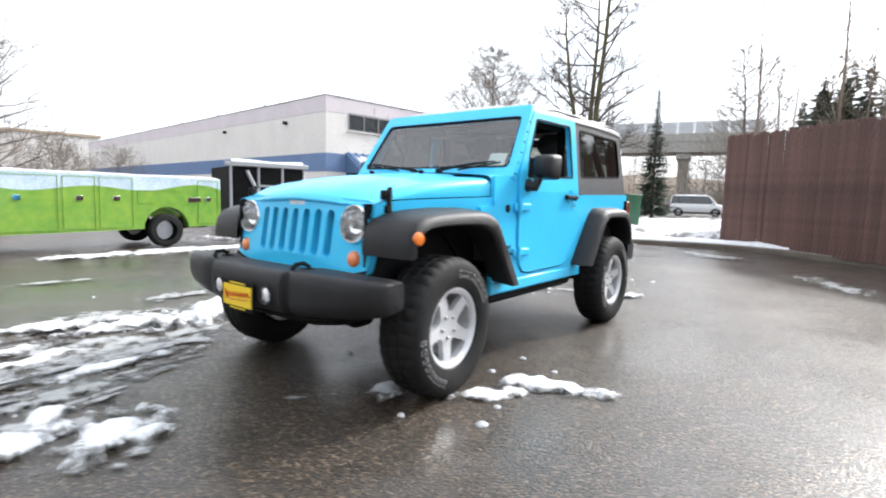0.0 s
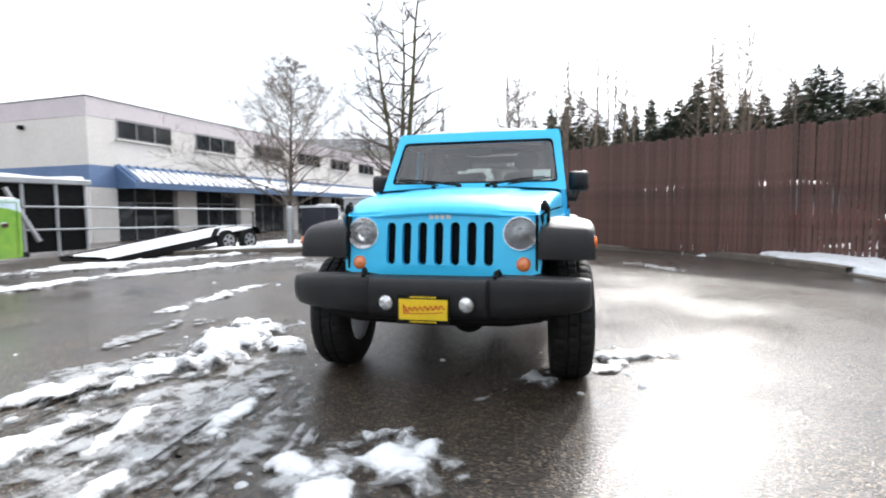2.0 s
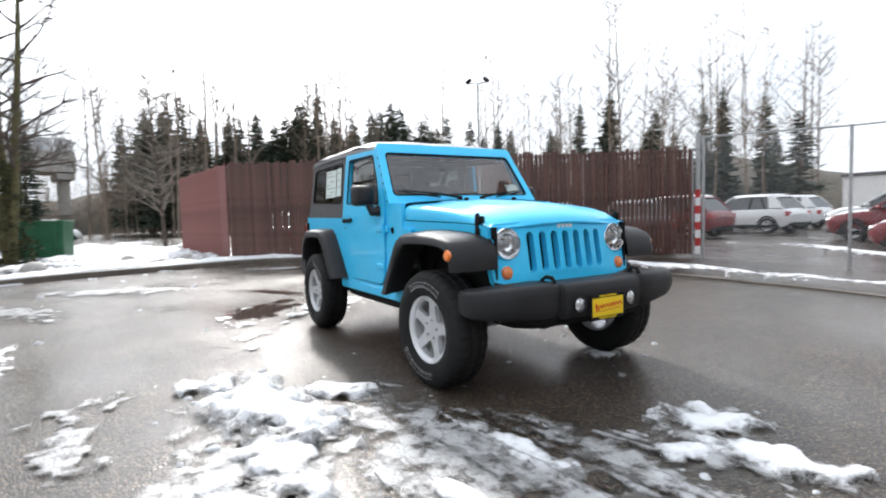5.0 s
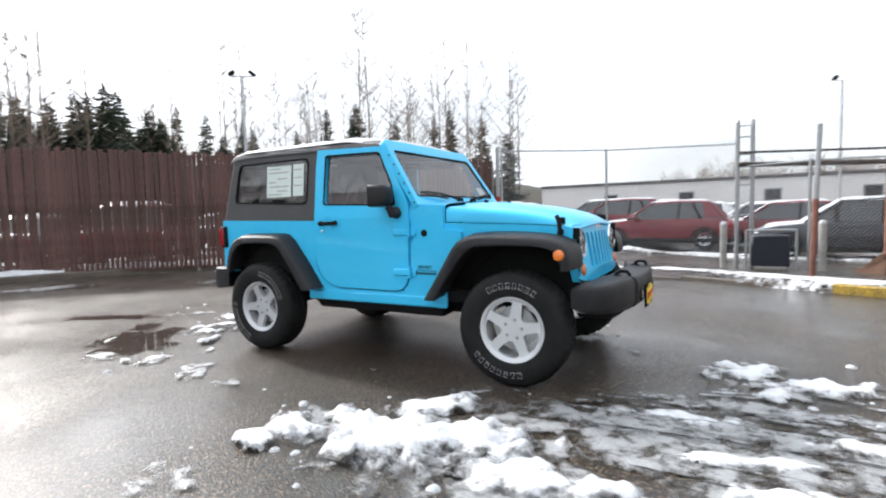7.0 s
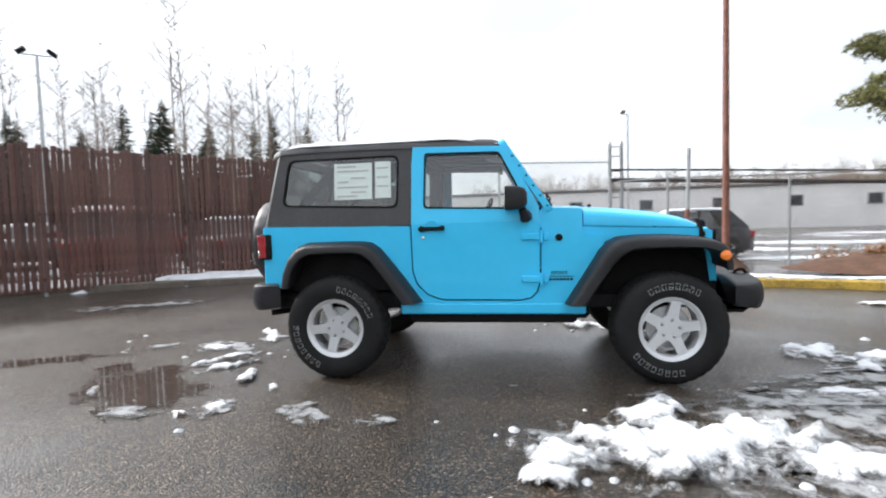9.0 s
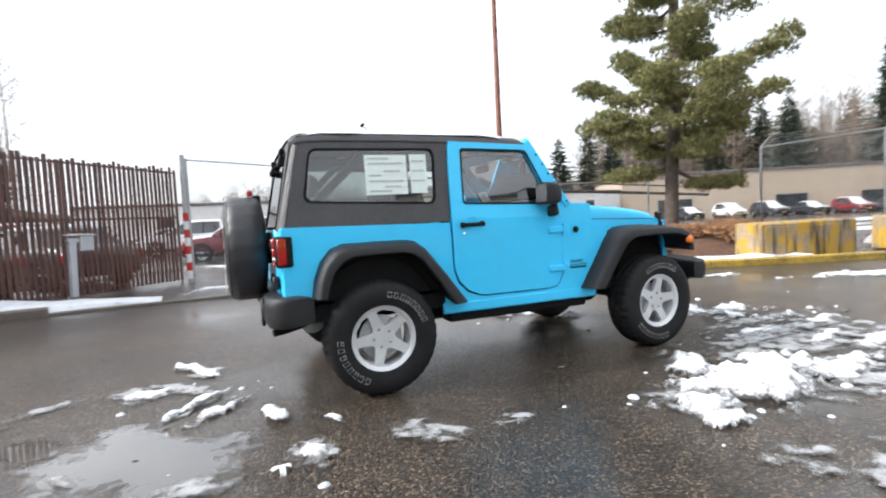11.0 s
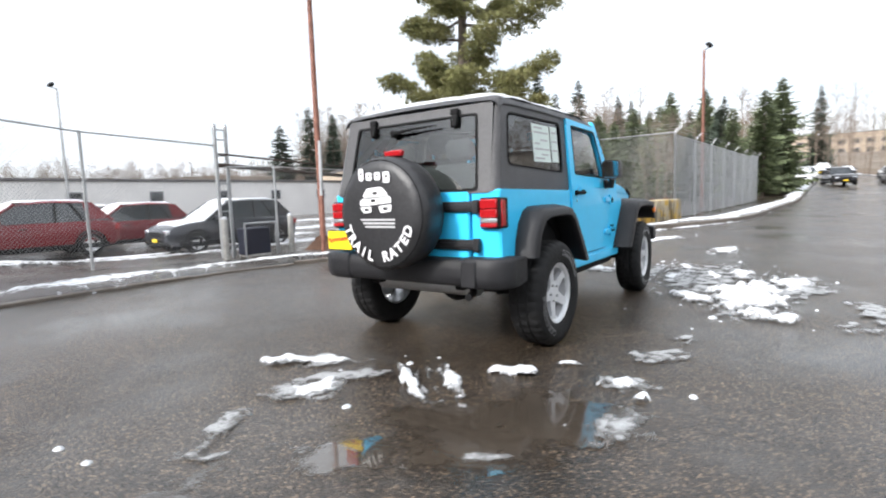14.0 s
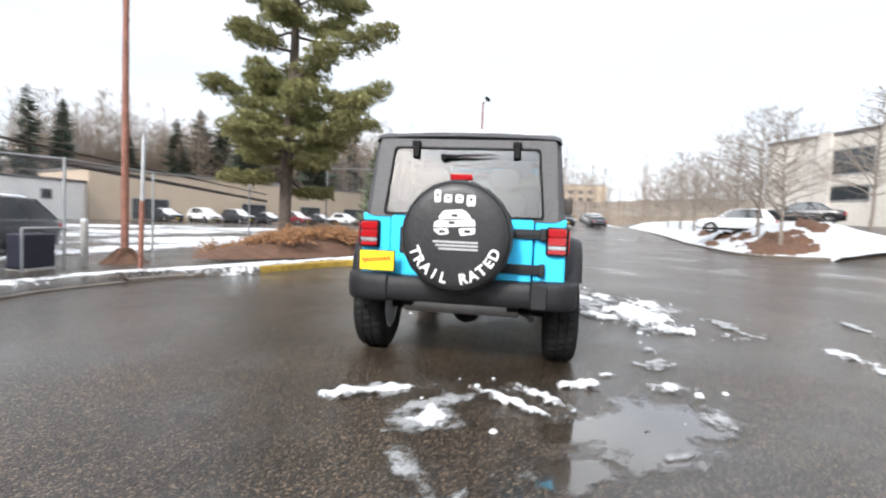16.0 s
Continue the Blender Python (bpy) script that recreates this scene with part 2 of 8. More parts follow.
def wet_asphalt():
    """Aggregate asphalt, wet all over, with puddles and thin slush film."""
    m = bpy.data.materials.new("wet_asphalt")
    m.use_nodes = True
    n, l = m.node_tree.nodes, m.node_tree.links
    b = n["Principled BSDF"]
    tc = n.new("ShaderNodeTexCoord")

    def noise_at(scale, detail=4, rough=0.55):
        t = n.new("ShaderNodeTexNoise")
        t.inputs["Scale"].default_value, t.inputs["Detail"].default_value, t.inputs["Roughness"].default_value = scale, detail, rough
        l.new(tc.outputs["Object"], t.inputs["Vector"])
        return t.outputs["Fac"]

    def ramp(src, a, b_, ca=(0, 0, 0, 1), cb=(1, 1, 1, 1)):
        r = n.new("ShaderNodeValToRGB")
        r.color_ramp.elements[0].position, r.color_ramp.elements[1].position = a, b_
        r.color_ramp.elements[0].color, r.color_ramp.elements[1].color = ca, cb
        l.new(src, r.inputs[0])
        return r.outputs[0]

    def mix(fac, a, b_):
        x = n.new("ShaderNodeMix")
        x.data_type = "RGBA"
        l.new(fac, x.inputs[0])
        for s, v in ((x.inputs[6], a), (x.inputs[7], b_)):
            if isinstance(v, tuple):
                s.default_value = v
            else:
                l.new(v, s)
        return x.outputs[2]

    vor = n.new("ShaderNodeTexVoronoi")
    vor.inputs["Scale"].default_value = 100
    l.new(tc.outputs["Object"], vor.inputs["Vector"])
    tone = n.new("ShaderNodeSeparateColor")
    l.new(vor.outputs["Color"], tone.inputs[0])
    stones = n.new("ShaderNodeValToRGB")
    e = stones.color_ramp.elements
    e[0].position, e[0].color = 0.05, (0.006, 0.005, 0.004, 1)
    e[1].position, e[1].color = 0.98, (0.22, 0.168, 0.122, 1)
    for at_pos, col in ((0.45, (0.025, 0.0195, 0.015, 1)), (0.80, (0.056, 0.043, 0.032, 1))):
        k = e.new(at_pos)
        k.color = col
    l.new(tone.outputs[0], stones.inputs[0])
    patches = ramp(noise_at(0.8, 8, 0.68), 0.35, 0.68, (0.60, 0.57, 0.53, 1), (1.25, 1.16, 1.06, 1))
    mul = n.new("ShaderNodeMix")
    mul.data_type, mul.blend_type = "RGBA", "MULTIPLY"
    mul.inputs[0].default_value = 1
    l.new(stones.outputs[0], mul.inputs[6])
    l.new(patches, mul.inputs[7])
    film = ramp(noise_at(1.1, 7, 0.66), 0.54, 0.78)
    l.new(mix(film, mul.outputs[2], (0.070, 0.066, 0.062, 1)), b.inputs["Base Color"])
    pools = noise_at(0.42, 5, 0.6)
    b.inputs["Roughness"].default_value = 0.42
    # a film of water lies over the stones, smoother where it stands deeper
    l.new(ramp(pools, 0.36, 0.66, (0.85, 0.85, 0.85, 1), (0.40, 0.40, 0.40, 1)), b.inputs["Coat Weight"])
    l.new(ramp(pools, 0.38, 0.64, (0.08, 0.08, 0.08, 1), (0.22, 0.22, 0.22, 1)), b.inputs["Coat Roughness"])
    b.inputs["Coat IOR"].default_value = 1.36
    b.inputs["Specular IOR Level"].default_value = 0.3
    bump = n.new("ShaderNodeBump")
    bump.inputs["Strength"].default_value, bump.inputs["Distance"].default_value = 0.75, 0.012
    bump.invert = True
    l.new(vor.outputs["Distance"], bump.inputs["Height"])
    bump2 = n.new("ShaderNodeBump")
    bump2.inputs["Strength"].default_value, bump2.inputs["Distance"].default_value = 0.30, 0.012
    l.new(noise_at(70, 4, 0.6), bump2.inputs["Height"])
    film_bump = n.new("ShaderNodeBump")
    film_bump.inputs["Distance"].default_value = 0.010
    l.new(ramp(pools, 0.38, 0.62, (0.12, 0.12, 0.12, 1), (0.60, 0.60, 0.60, 1)), film_bump.inputs["Strength"])
    l.new(noise_at(75, 2, 0.5), film_bump.inputs["Height"])
    l.new(film_bump.outputs[0], b.inputs["Coat Normal"])
    l.new(bump.outputs[0], bump2.inputs["Normal"])
    l.new(bump2.outputs[0], b.inputs["Normal"])
    return m


def melting_snow(name, lo, hi, bias, rough):
    """Snow that thins to grey slush and to bare ground with its thickness (a mesh attribute), broken up by grain."""
    m = bpy.data.materials.new(name)
    m.use_nodes = True
    n, l = m.node_tree.nodes, m.node_tree.links
    b = n["Principled BSDF"]
    b.inputs["Roughness"].default_value = rough
    tc, at_ = n.new("ShaderNodeTexCoord"), n.new("ShaderNodeAttribute")
    at_.attribute_name = "thick"
    big, small = n.new("ShaderNodeTexNoise"), n.new("ShaderNodeTexNoise")
    big.inputs["Scale"].default_value, big.inputs["Detail"].default_value, big.inputs["Roughness"].default_value = 7, 12, 0.70
    small.inputs["Scale"].default_value, small.inputs["Detail"].default_value = 55, 4
    l.new(tc.outputs["Object"], big.inputs["Vector"])
    l.new(tc.outputs["Object"], small.inputs["Vector"])
    grain, total = n.new("ShaderNodeMath"), n.new("ShaderNodeMath")
    grain.operation, grain.inputs[1].default_value, grain.inputs[2].default_value = "MULTIPLY_ADD", 3.2, -1.6 + bias
    total.operation = "ADD"
    l.new(big.outputs["Fac"], grain.inputs[0])
    l.new(grain.outputs[0], total.inputs[0])
    l.new(at_.outputs["Fac"], total.inputs[1])
    cover, tone = n.new("ShaderNodeValToRGB"), n.new("ShaderNodeValToRGB")
    cover.color_ramp.elements[0].position, cover.color_ramp.elements[1].position = 0.10, 0.62
    tone.color_ramp.elements[0].position, tone.color_ramp.elements[1].position = 0.25, 1.0
    tone.color_ramp.elements[0].color, tone.color_ramp.elements[1].color = (*lo, 1), (*hi, 1)
    l.new(total.outputs[0], cover.inputs[0])
    l.new(total.outputs[0], tone.inputs[0])
    l.new(cover.outputs[0], b.inputs["Alpha"])
    l.new(tone.outputs[0], b.inputs["Base Color"])
    bp = n.new("ShaderNodeBump")
    bp.inputs["Strength"].default_value, bp.inputs["Distance"].default_value = 0.8, 0.012
    l.new(small.outputs["Fac"], bp.inputs["Height"])
    l.new(bp.outputs[0], b.inputs["Normal"])
    return m


M_SLUSH = melting_snow("thin_slush", (0.18, 0.176, 0.172), (0.38, 0.39, 0.40), -0.32, 0.32)
M_TRACK = melting_snow("pressed_slush", (0.15, 0.146, 0.142), (0.43, 0.44, 0.46), -0.22, 0.28)
M_ASPHALT = wet_asphalt()
def shallow_water(m):
    """Standing water whose edge thins out over the asphalt."""
    n, l = m.node_tree.nodes, m.node_tree.links
    tc, at_, nz = n.new("ShaderNodeTexCoord"), n.new("ShaderNodeAttribute"), n.new("ShaderNodeTexNoise")
    at_.attribute_name = "thick"
    nz.inputs["Scale"].default_value, nz.inputs["Detail"].default_value, nz.inputs["Roughness"].default_value = 3.5, 8, 0.65
    mad, add, rp = n.new("ShaderNodeMath"), n.new("ShaderNodeMath"), n.new("ShaderNodeValToRGB")
    mad.operation, mad.inputs[1].default_value, mad.inputs[2].default_value = "MULTIPLY_ADD", 3.4, -1.75
    add.operation = "ADD"
    rp.color_ramp.elements[0].position, rp.color_ramp.elements[1].position = 0.12, 0.50
    l.new(tc.outputs["Object"], nz.inputs["Vector"])
    l.new(nz.outputs["Fac"], mad.inputs[0])
    l.new(mad.outputs[0], add.inputs[0])
    l.new(at_.outputs["Fac"], add.inputs[1])
    l.new(add.outputs[0], rp.inputs[0])
    l.new(rp.outputs[0], n["Principled BSDF"].inputs["Alpha"])
    return m


M_PUDDLE = material("puddle_water", (0.050, 0.040, 0.031), 0.09, 0, 0.2, 2, spec=0.6, coat=1.0, bump=0.06, bump_scale=25)
shallow_water(M_PUDDLE)


M_BROKEN = melting_snow("melting_wet_snow", (0.36, 0.36, 0.365), (0.74, 0.76, 0.79), 0.12, 0.55)


# ---- geometry helpers ----
class Geo:
    """Vertices and faces of one mesh, gathered piece by piece."""

    def __init__(self):
        self.v, self.f = [], []

    def add(self, verts, faces):
        k = len(self.v)
        self.v.extend([tuple(p) for p in verts])
        self.f.extend([tuple(i + k for i in f) for f in faces])
        return self

    def box(self, x0, x1, y0, y1, z0, z1, c=0.0, m=None):
        """A box with chamfered edges."""
        c = min(c, abs(x1 - x0) * 0.45, abs(y1 - y0) * 0.45, abs(z1 - z0) * 0.45)
        if c <= 0:
            v = [(x, y, z) for x in (x0, x1) for y in (y0, y1) for z in (z0, z1)]
            f = [(0, 1, 3, 2), (4, 6, 7, 5), (0, 4, 5, 1), (2, 3, 7, 6), (0, 2, 6, 4), (1, 5, 7, 3)]
        else:
            v, f, key = [], [], {}
            for i, (x, sx) in enumerate(((x0, 1), (x1, -1))):
                for j, (y, sy) in enumerate(((y0, 1), (y1, -1))):
                    for k, (z, sz) in enumerate(((z0, 1), (z1, -1))):
                        for a in range(3):
                            p = [x + sx * c, y + sy * c, z + sz * c]
                            p[a] = (x, y, z)[a]
                            key[i, j, k, a] = len(v)
                            v.append(p)
            for a in range(3):
                u, w = [q for q in range(3) if q != a]
                for s in (0, 1):
                    loop = []
                    for p, q in ((0, 0), (1, 0), (1, 1), (0, 1)):
                        idx = [0, 0, 0]
                        idx[a], idx[u], idx[w] = s, p, q
                        loop.append(key[(*idx, a)])
                    f.append(loop)
                for p in (0, 1):
                    for q in (0, 1):
                        i0, i1 = [0, 0, 0], [0, 0, 0]
                        i0[a], i1[a] = 0, 1
                        i0[u] = i1[u] = p
                        i0[w] = i1[w] = q
                        f.append((key[(*i0, u)], key[(*i1, u)], key[(*i1, w)], key[(*i0, w)]))
            for i in (0, 1):
                for j in (0, 1):
                    for k in (0, 1):
                        f.append((key[i, j, k, 0], key[i, j, k, 1], key[i, j, k, 2]))
        if m is not None:
            v = [m @ Vector(p) for p in v]
        return self.add(v, f)

    def loft(self, rows, closed=False, caps=False):
        """Quads between rows of equally many points."""
        n = len(rows[0])
        v = [p for r in rows for p in r]
        f = []
        for i in range(len(rows) - 1):
            for j in range(n if closed else n - 1):
                a, b = i * n + j, i * n + (j + 1) % n
                f.append((a, b, b + n, a + n))
        if caps:
            f.append(tuple(range(n - 1, -1, -1)))
            f.append(tuple(range((len(rows) - 1) * n, len(rows) * n)))
        return self.add(v, f)

    def tube(self, pts, r, seg=8, caps=True):
        """A round bar along points; r is one radius or one a point."""
        pts = [Vector(p) for p in pts]
        rs = r if isinstance(r, (list, tuple)) else [r] * len(pts)
        rows, side = [], None
        for i, p in enumerate(pts):
            d = (pts[min(i + 1, len(pts) - 1)] - pts[max(i - 1, 0)]).normalized()
            if side is None:
                side = d.cross(Vector((0, 0, 1)) if abs(d.z) < 0.9 else Vector((1, 0, 0))).normalized()
            side = (side - d * side.dot(d)).normalized()
            up = d.cross(side)
            rows.append([p + (side * math.cos(t) + up * math.sin(t)) * rs[i] for t in (2 * math.pi * k / seg for k in range(seg))])
        return self.loft(rows, True, caps)

    def lathe(self, profile, m, seg=48, wave=None):
        """A profile of (radius, height) turned about the local z axis of m."""
        rows = []
        for k in range(len(profile)):
            r, h = profile[k]
            rows.append([m @ Vector(((r + (wave(k, s) if wave else 0)) * math.cos(2 * math.pi * s / seg), (r + (wave(k, s) if wave else 0)) * math.sin(2 * math.pi * s / seg), h)) for s in range(seg)])
        return self.loft(rows, True, False)

    def disc(self, r, m, seg=32):
        return self.add([m @ Vector((r * math.cos(2 * math.pi * s / seg), r * math.sin(2 * math.pi * s / seg), 0)) for s in range(seg)], [tuple(range(seg))])

    def fill(self, outline, holes, to3, depth):
        """A plate with holes: drawn in two dimensions, carried into space by to3(u, v, depth) at depth 0 and at depth."""
        bm = bmesh.new()
        loops = []
        flat = depth is None
        for loop in [outline, *holes]:
            vs = [bm.verts.new((p[0], p[1], 0)) for p in loop]
            loops.append(vs)
            for i in range(len(vs)):
                bm.edges.new((vs[i], vs[(i + 1) % len(vs)]))
        bm.verts.index_update()
        bmesh.ops.triangle_fill(bm, use_beauty=True, use_dissolve=False, edges=bm.edges[:])
        bm.verts.index_update()
        vs = [v.co.copy() for v in bm.verts]
        n = len(vs)
        faces = []
        for f in bm.faces:
            faces.append([v.index for v in f.verts])
        idx = [[v.index for v in lp] for lp in loops]
        bm.free()
        if flat:
            return self.add([to3(p.x, p.y, 0.0) for p in vs], faces)
        verts = [to3(p.x, p.y, 0.0) for p in vs] + [to3(p.x, p.y, depth) for p in vs]
        out = [tuple(f) for f in faces] + [tuple(i + n for i in reversed(f)) for f in faces]
        for lp in idx:
            for i in range(len(lp)):
                a, b = lp[i], lp[(i + 1) % len(lp)]
                out.append((a, b, b + n, a + n))
        return self.add(verts, out)


def rounded(pts, r, seg=4):
    """A polygon with its corners rounded."""
    out = []
    n = len(pts)
    for i in range(n):
        p, a, b = Vector(pts[i]), Vector(pts[i - 1]), Vector(pts[(i + 1) % n])
        da, db = a - p, b - p
        k = min(r, da.length * 0.45, db.length * 0.45)
        s, e = p + da.normalized() * k, p + db.normalized() * k
        for t in range(seg + 1):
            t /= seg
            out.append(tuple((1 - t) ** 2 * s + 2 * t * (1 - t) * p + t * t * e))
    return out


def part(name, geo, mat, parent=None, label="", smooth=38):
    """One mesh object; under parent when given."""
    me = bpy.data.meshes.new(name)
    me.from_pydata(geo.v, [], geo.f)
    bm = bmesh.new()
    bm.from_mesh(me)
    bmesh.ops.recalc_face_normals(bm, faces=bm.faces[:]) if len(bm.faces) < 60000 else None
    bm.to_mesh(me)
    bm.free()
    me.materials.append(mat)
    if smooth:
        me.polygons.foreach_set("use_smooth", [True] * len(me.polygons))
        me.set_sharp_from_angle(angle=radians(smooth))
    ob = new(name, me)
    ob.parent = parent
    if label:
        ob["label"] = label
    return ob


def thing(name, label, category, m=None, group="", kind=""):
    """An empty that carries the parts of one thing."""
    ob = new(name)
    ob.empty_display_size = 0.2
    if m is not None:
        ob.matrix_world = m
    return tagged(ob, label, category, group, kind)


def smoothstep(a, b, x):
    t = min(1, max(0, (x - a) / (b - a)))
    return t * t * (3 - 2 * t)


def ground_z(x, y):
    """The lie of the land: level round the parked car, falling to the gate and to the workshops, rising up the road."""
    z = -0.036 * max(0, min(y, 14) - 3) * smoothstep(-4, 2.5, x)
    z -= 0.02 * max(0, -4 - max(y, -26)) * smoothstep(14, 4, x)
    z += 0.052 * max(0, min(x, 120) - 36) * smoothstep(30, -5, abs(y))
    foot = -10.6 - 0.107 * max(0, x - 22)
    z += 1.75 * smoothstep(foot, foot - 5, y) * smoothstep(15, 27, x)
    return z


# ---- ground and setting ----
def axis_steps(lim, near, step, grow):
    """Spacing that is fine near the middle and grows outwards."""
    v, d = [0.0], step
    while v[-1] < lim:
        if v[-1] > near:
            d *= grow
        v.append(v[-1] + d)
    return [-a for a in reversed(v[1:])] + v


def build_ground():
    xs, ys = axis_steps(900, 40, 1.0, 1.25), axis_steps(900, 40, 1.0, 1.25)
    g = Geo()
    g.loft([[(x, y, ground_z(x, y)) for y in ys] for x in xs])
    ob = part("ground", g, M_ASPHALT)
    return tagged(ob, "wet grey asphalt yard with puddles and thin slush", "ground", kind="structure")


build_ground()

KERB = [(-7.6, -10.5), (-8.6, -7.7), (-9.5, -4.6), (-10.3, -1.4), (-10.5, 0.5), (-9.5, 2.4), (-7.7, 4.2), (-5.4, 5.1), (-3.0, 5.4), (-0.4, 5.8)]
KERB_EAST = [(1.7, 5.85), (2.8, 5.25), (4.0, 4.45), (5.3, 3.8), (6.4, 2.75), (9.3, 1.6), (15.0, -0.6), (24.0, -1.2), (40.0, -2.0), (70, -3.2), (110, -5)]


def spline(pts, n):
    """Points of a smooth curve through pts."""
    out = []
    P = [Vector(pts[0])] + [Vector(p) for p in pts] + [Vector(pts[-1])]
    for i in range(1, len(P) - 2):
        for k in range(n):
            t = k / n
            a, b, c, d = P[i - 1], P[i], P[i + 1], P[i + 2]
            out.append(0.5 * ((2 * b) + (c - a) * t + (2 * a - 5 * b + 4 * c - d) * t * t + (3 * b - a - 3 * c + d) * t ** 3))
    return out + [Vector(pts[-1])]


def strip(name, pts, offsets, mat, label, category, kind="structure", jitter=0.0):
    """A profile (sideways offset, height over the ground) swept along a line on the ground."""
    g, rows = Geo(), []
    for i, p in enumerate(pts):
        d = (pts[min(i + 1, len(pts) - 1)] - pts[max(i - 1, 0)]).normalized()
        nrm = Vector((-d.y, d.x))
        rows.append([])
        for o, h in offsets:
            q = p + nrm * o
            j = jitter * noise.noise(Vector((q.x * 2.1, q.y * 2.1, h * 3)))
            rows[-1].append((q.x + nrm.x * j, q.y + nrm.y * j, ground_z(q.x, q.y) + h + (j * 0.3 if h > 0.02 else 0)))
    g.loft(rows)
    return tagged(part(name, g, mat), label, category, kind=kind)


curb_w, curb_e = spline(KERB, 8), spline(KERB_EAST, 8)
PROFILE = [(0.0, -0.05), (0.0, 0.11), (-0.02, 0.13), (-0.14, 0.135), (-0.16, 0.12), (-0.16, -0.05)]
strip("kerb", [p for p in curb_w if p.x < -4.6 or p.y < 0], [(o * -1, h) for o, h in PROFILE], M_KERB, "wet brown concrete kerb round the yard", "kerb", jitter=0.01)
strip("kerb", [p for p in curb_w if p.x > -4.9 and p.y > 0], [(o * -1, h * 0.3) for o, h in PROFILE], M_KERB, "low worn kerb before the sliding gate", "kerb", jitter=0.01)
east_a = [p for p in curb_e if p.x < 3.9]
east_y = [p for p in curb_e if 3.6 < p.x < 9.6]
east_b = [p for p in curb_e if p.x > 9.2]
low = spline([(-0.4, 5.8), (0.6, 5.95), (1.7, 5.85)], 6)
strip("kerb", low, [(o * -1, h * 0.2) for o, h in PROFILE], M_KERB, "low wet kerb across the gate drive", "kerb", jitter=0.01)
strip("kerb", east_a, [(o * -1, h * 0.5) for o, h in PROFILE], M_KERB, "low wet concrete kerb beside the gate", "kerb", jitter=0.01)
strip("kerb", east_y, [(o * -1, h) for o, h in PROFILE], M_KERBY, "worn yellow painted concrete kerb", "kerb", jitter=0.01)
strip("kerb", east_b, [(o * -1, h) for o, h in PROFILE], M_KERB, "wet concrete kerb along the road", "kerb", jitter=0.01)


def set_thick(ob, values):
    """How thick the snow lies at each point of the mesh."""
    ob.data.attributes.new("thick", "FLOAT", "POINT").data.foreach_set("value", [max(-1.0, min(1.0, v)) for v in values])
    return ob


def snow_strip(pts, w0, w1, h, label, seed):
    """Melting snow on the verge behind a kerb, lumpy, with a ragged edge."""
    g, rows, thick = Geo(), [], []
    for i, p in enumerate(pts):
        d = (pts[min(i + 1, len(pts) - 1)] - pts[max(i - 1, 0)]).normalized()
        nrm = Vector((-d.y, d.x))
        row = []
        for k in range(13):
            s = k / 12
            o = w0 + (w1 - w0) * s
            rag = (0.26 * noise.noise(Vector((p.x * 0.9, p.y * 0.9, seed + (0 if k < 6 else 5)))) + 0.14 * noise.noise(Vector((p.x * 3.1, p.y * 3.1, seed + k)))) * (abs(s - 0.5) * 2)
            q = p + nrm * (o + rag)
            ends = min(1.0, i / 7.0, (len(pts) - 1 - i) / 7.0)
            hh = h * ends * (math.sin(math.pi * min(1, max(0, s))) ** 0.45) * (0.75 + 0.9 * noise.noise(Vector((q.x * 1.7, q.y * 1.7, seed))) + 0.35 * noise.noise(Vector((q.x * 6, q.y * 6, seed))))
            thick.append((0.70 if seed == 1 else 0.15) + 0.9 * math.sin(math.pi * s) ** 0.8 * ends + (0.5 if seed == 1 else 0.8) * noise.noise(Vector((q.x * 0.8, q.y * 0.8, seed + 20))) - (0.6 * smoothstep(3.6, 1.0, q.x) if seed == 2 else 0))
            row.append((q.x, q.y, ground_z(q.x, q.y) + 0.10 * ends + 0.02 + (hh if 0 < k < 12 else -0.16)))
        rows.append(row)
    g.loft(rows)
    ob = set_thick(part("snow_bank", g, M_BROKEN, smooth=80), thick)
    return tagged(ob, label, "snow", kind="stuff")


def fine(pts, k):
    out = []
    for a, b in zip(pts, pts[1:]):
        n = max(1, int((b - a).length / k))
        out += [a + (b - a) * (i / n) for i in range(n)]
    return out + [pts[-1]]


snow_strip(fine([p for p in curb_w if p.x < -3.2 or p.y < 0], 0.22), 0.10, 1.15, 0.10, "strip of melting snow on the verge below the brown fence", 1)
snow_strip(fine([p for p in curb_w if p.x > -3.6] + low[1:] + [p for p in curb_e[1:] if p.x < 9.2], 0.10), 0.06, 0.85, 0.05, "strip of melting snow on the verge by the gate", 2)
snow_strip(fine([p for p in curb_e if 9 < p.x < 72], 0.35), 0.10, 1.0, 0.08, "strip of snow along the roadside fence", 3)


# ---- brown slatted fence ----
FC, FR = Vector((-11.9, -0.1)), Vector((-3.25, 8.95))


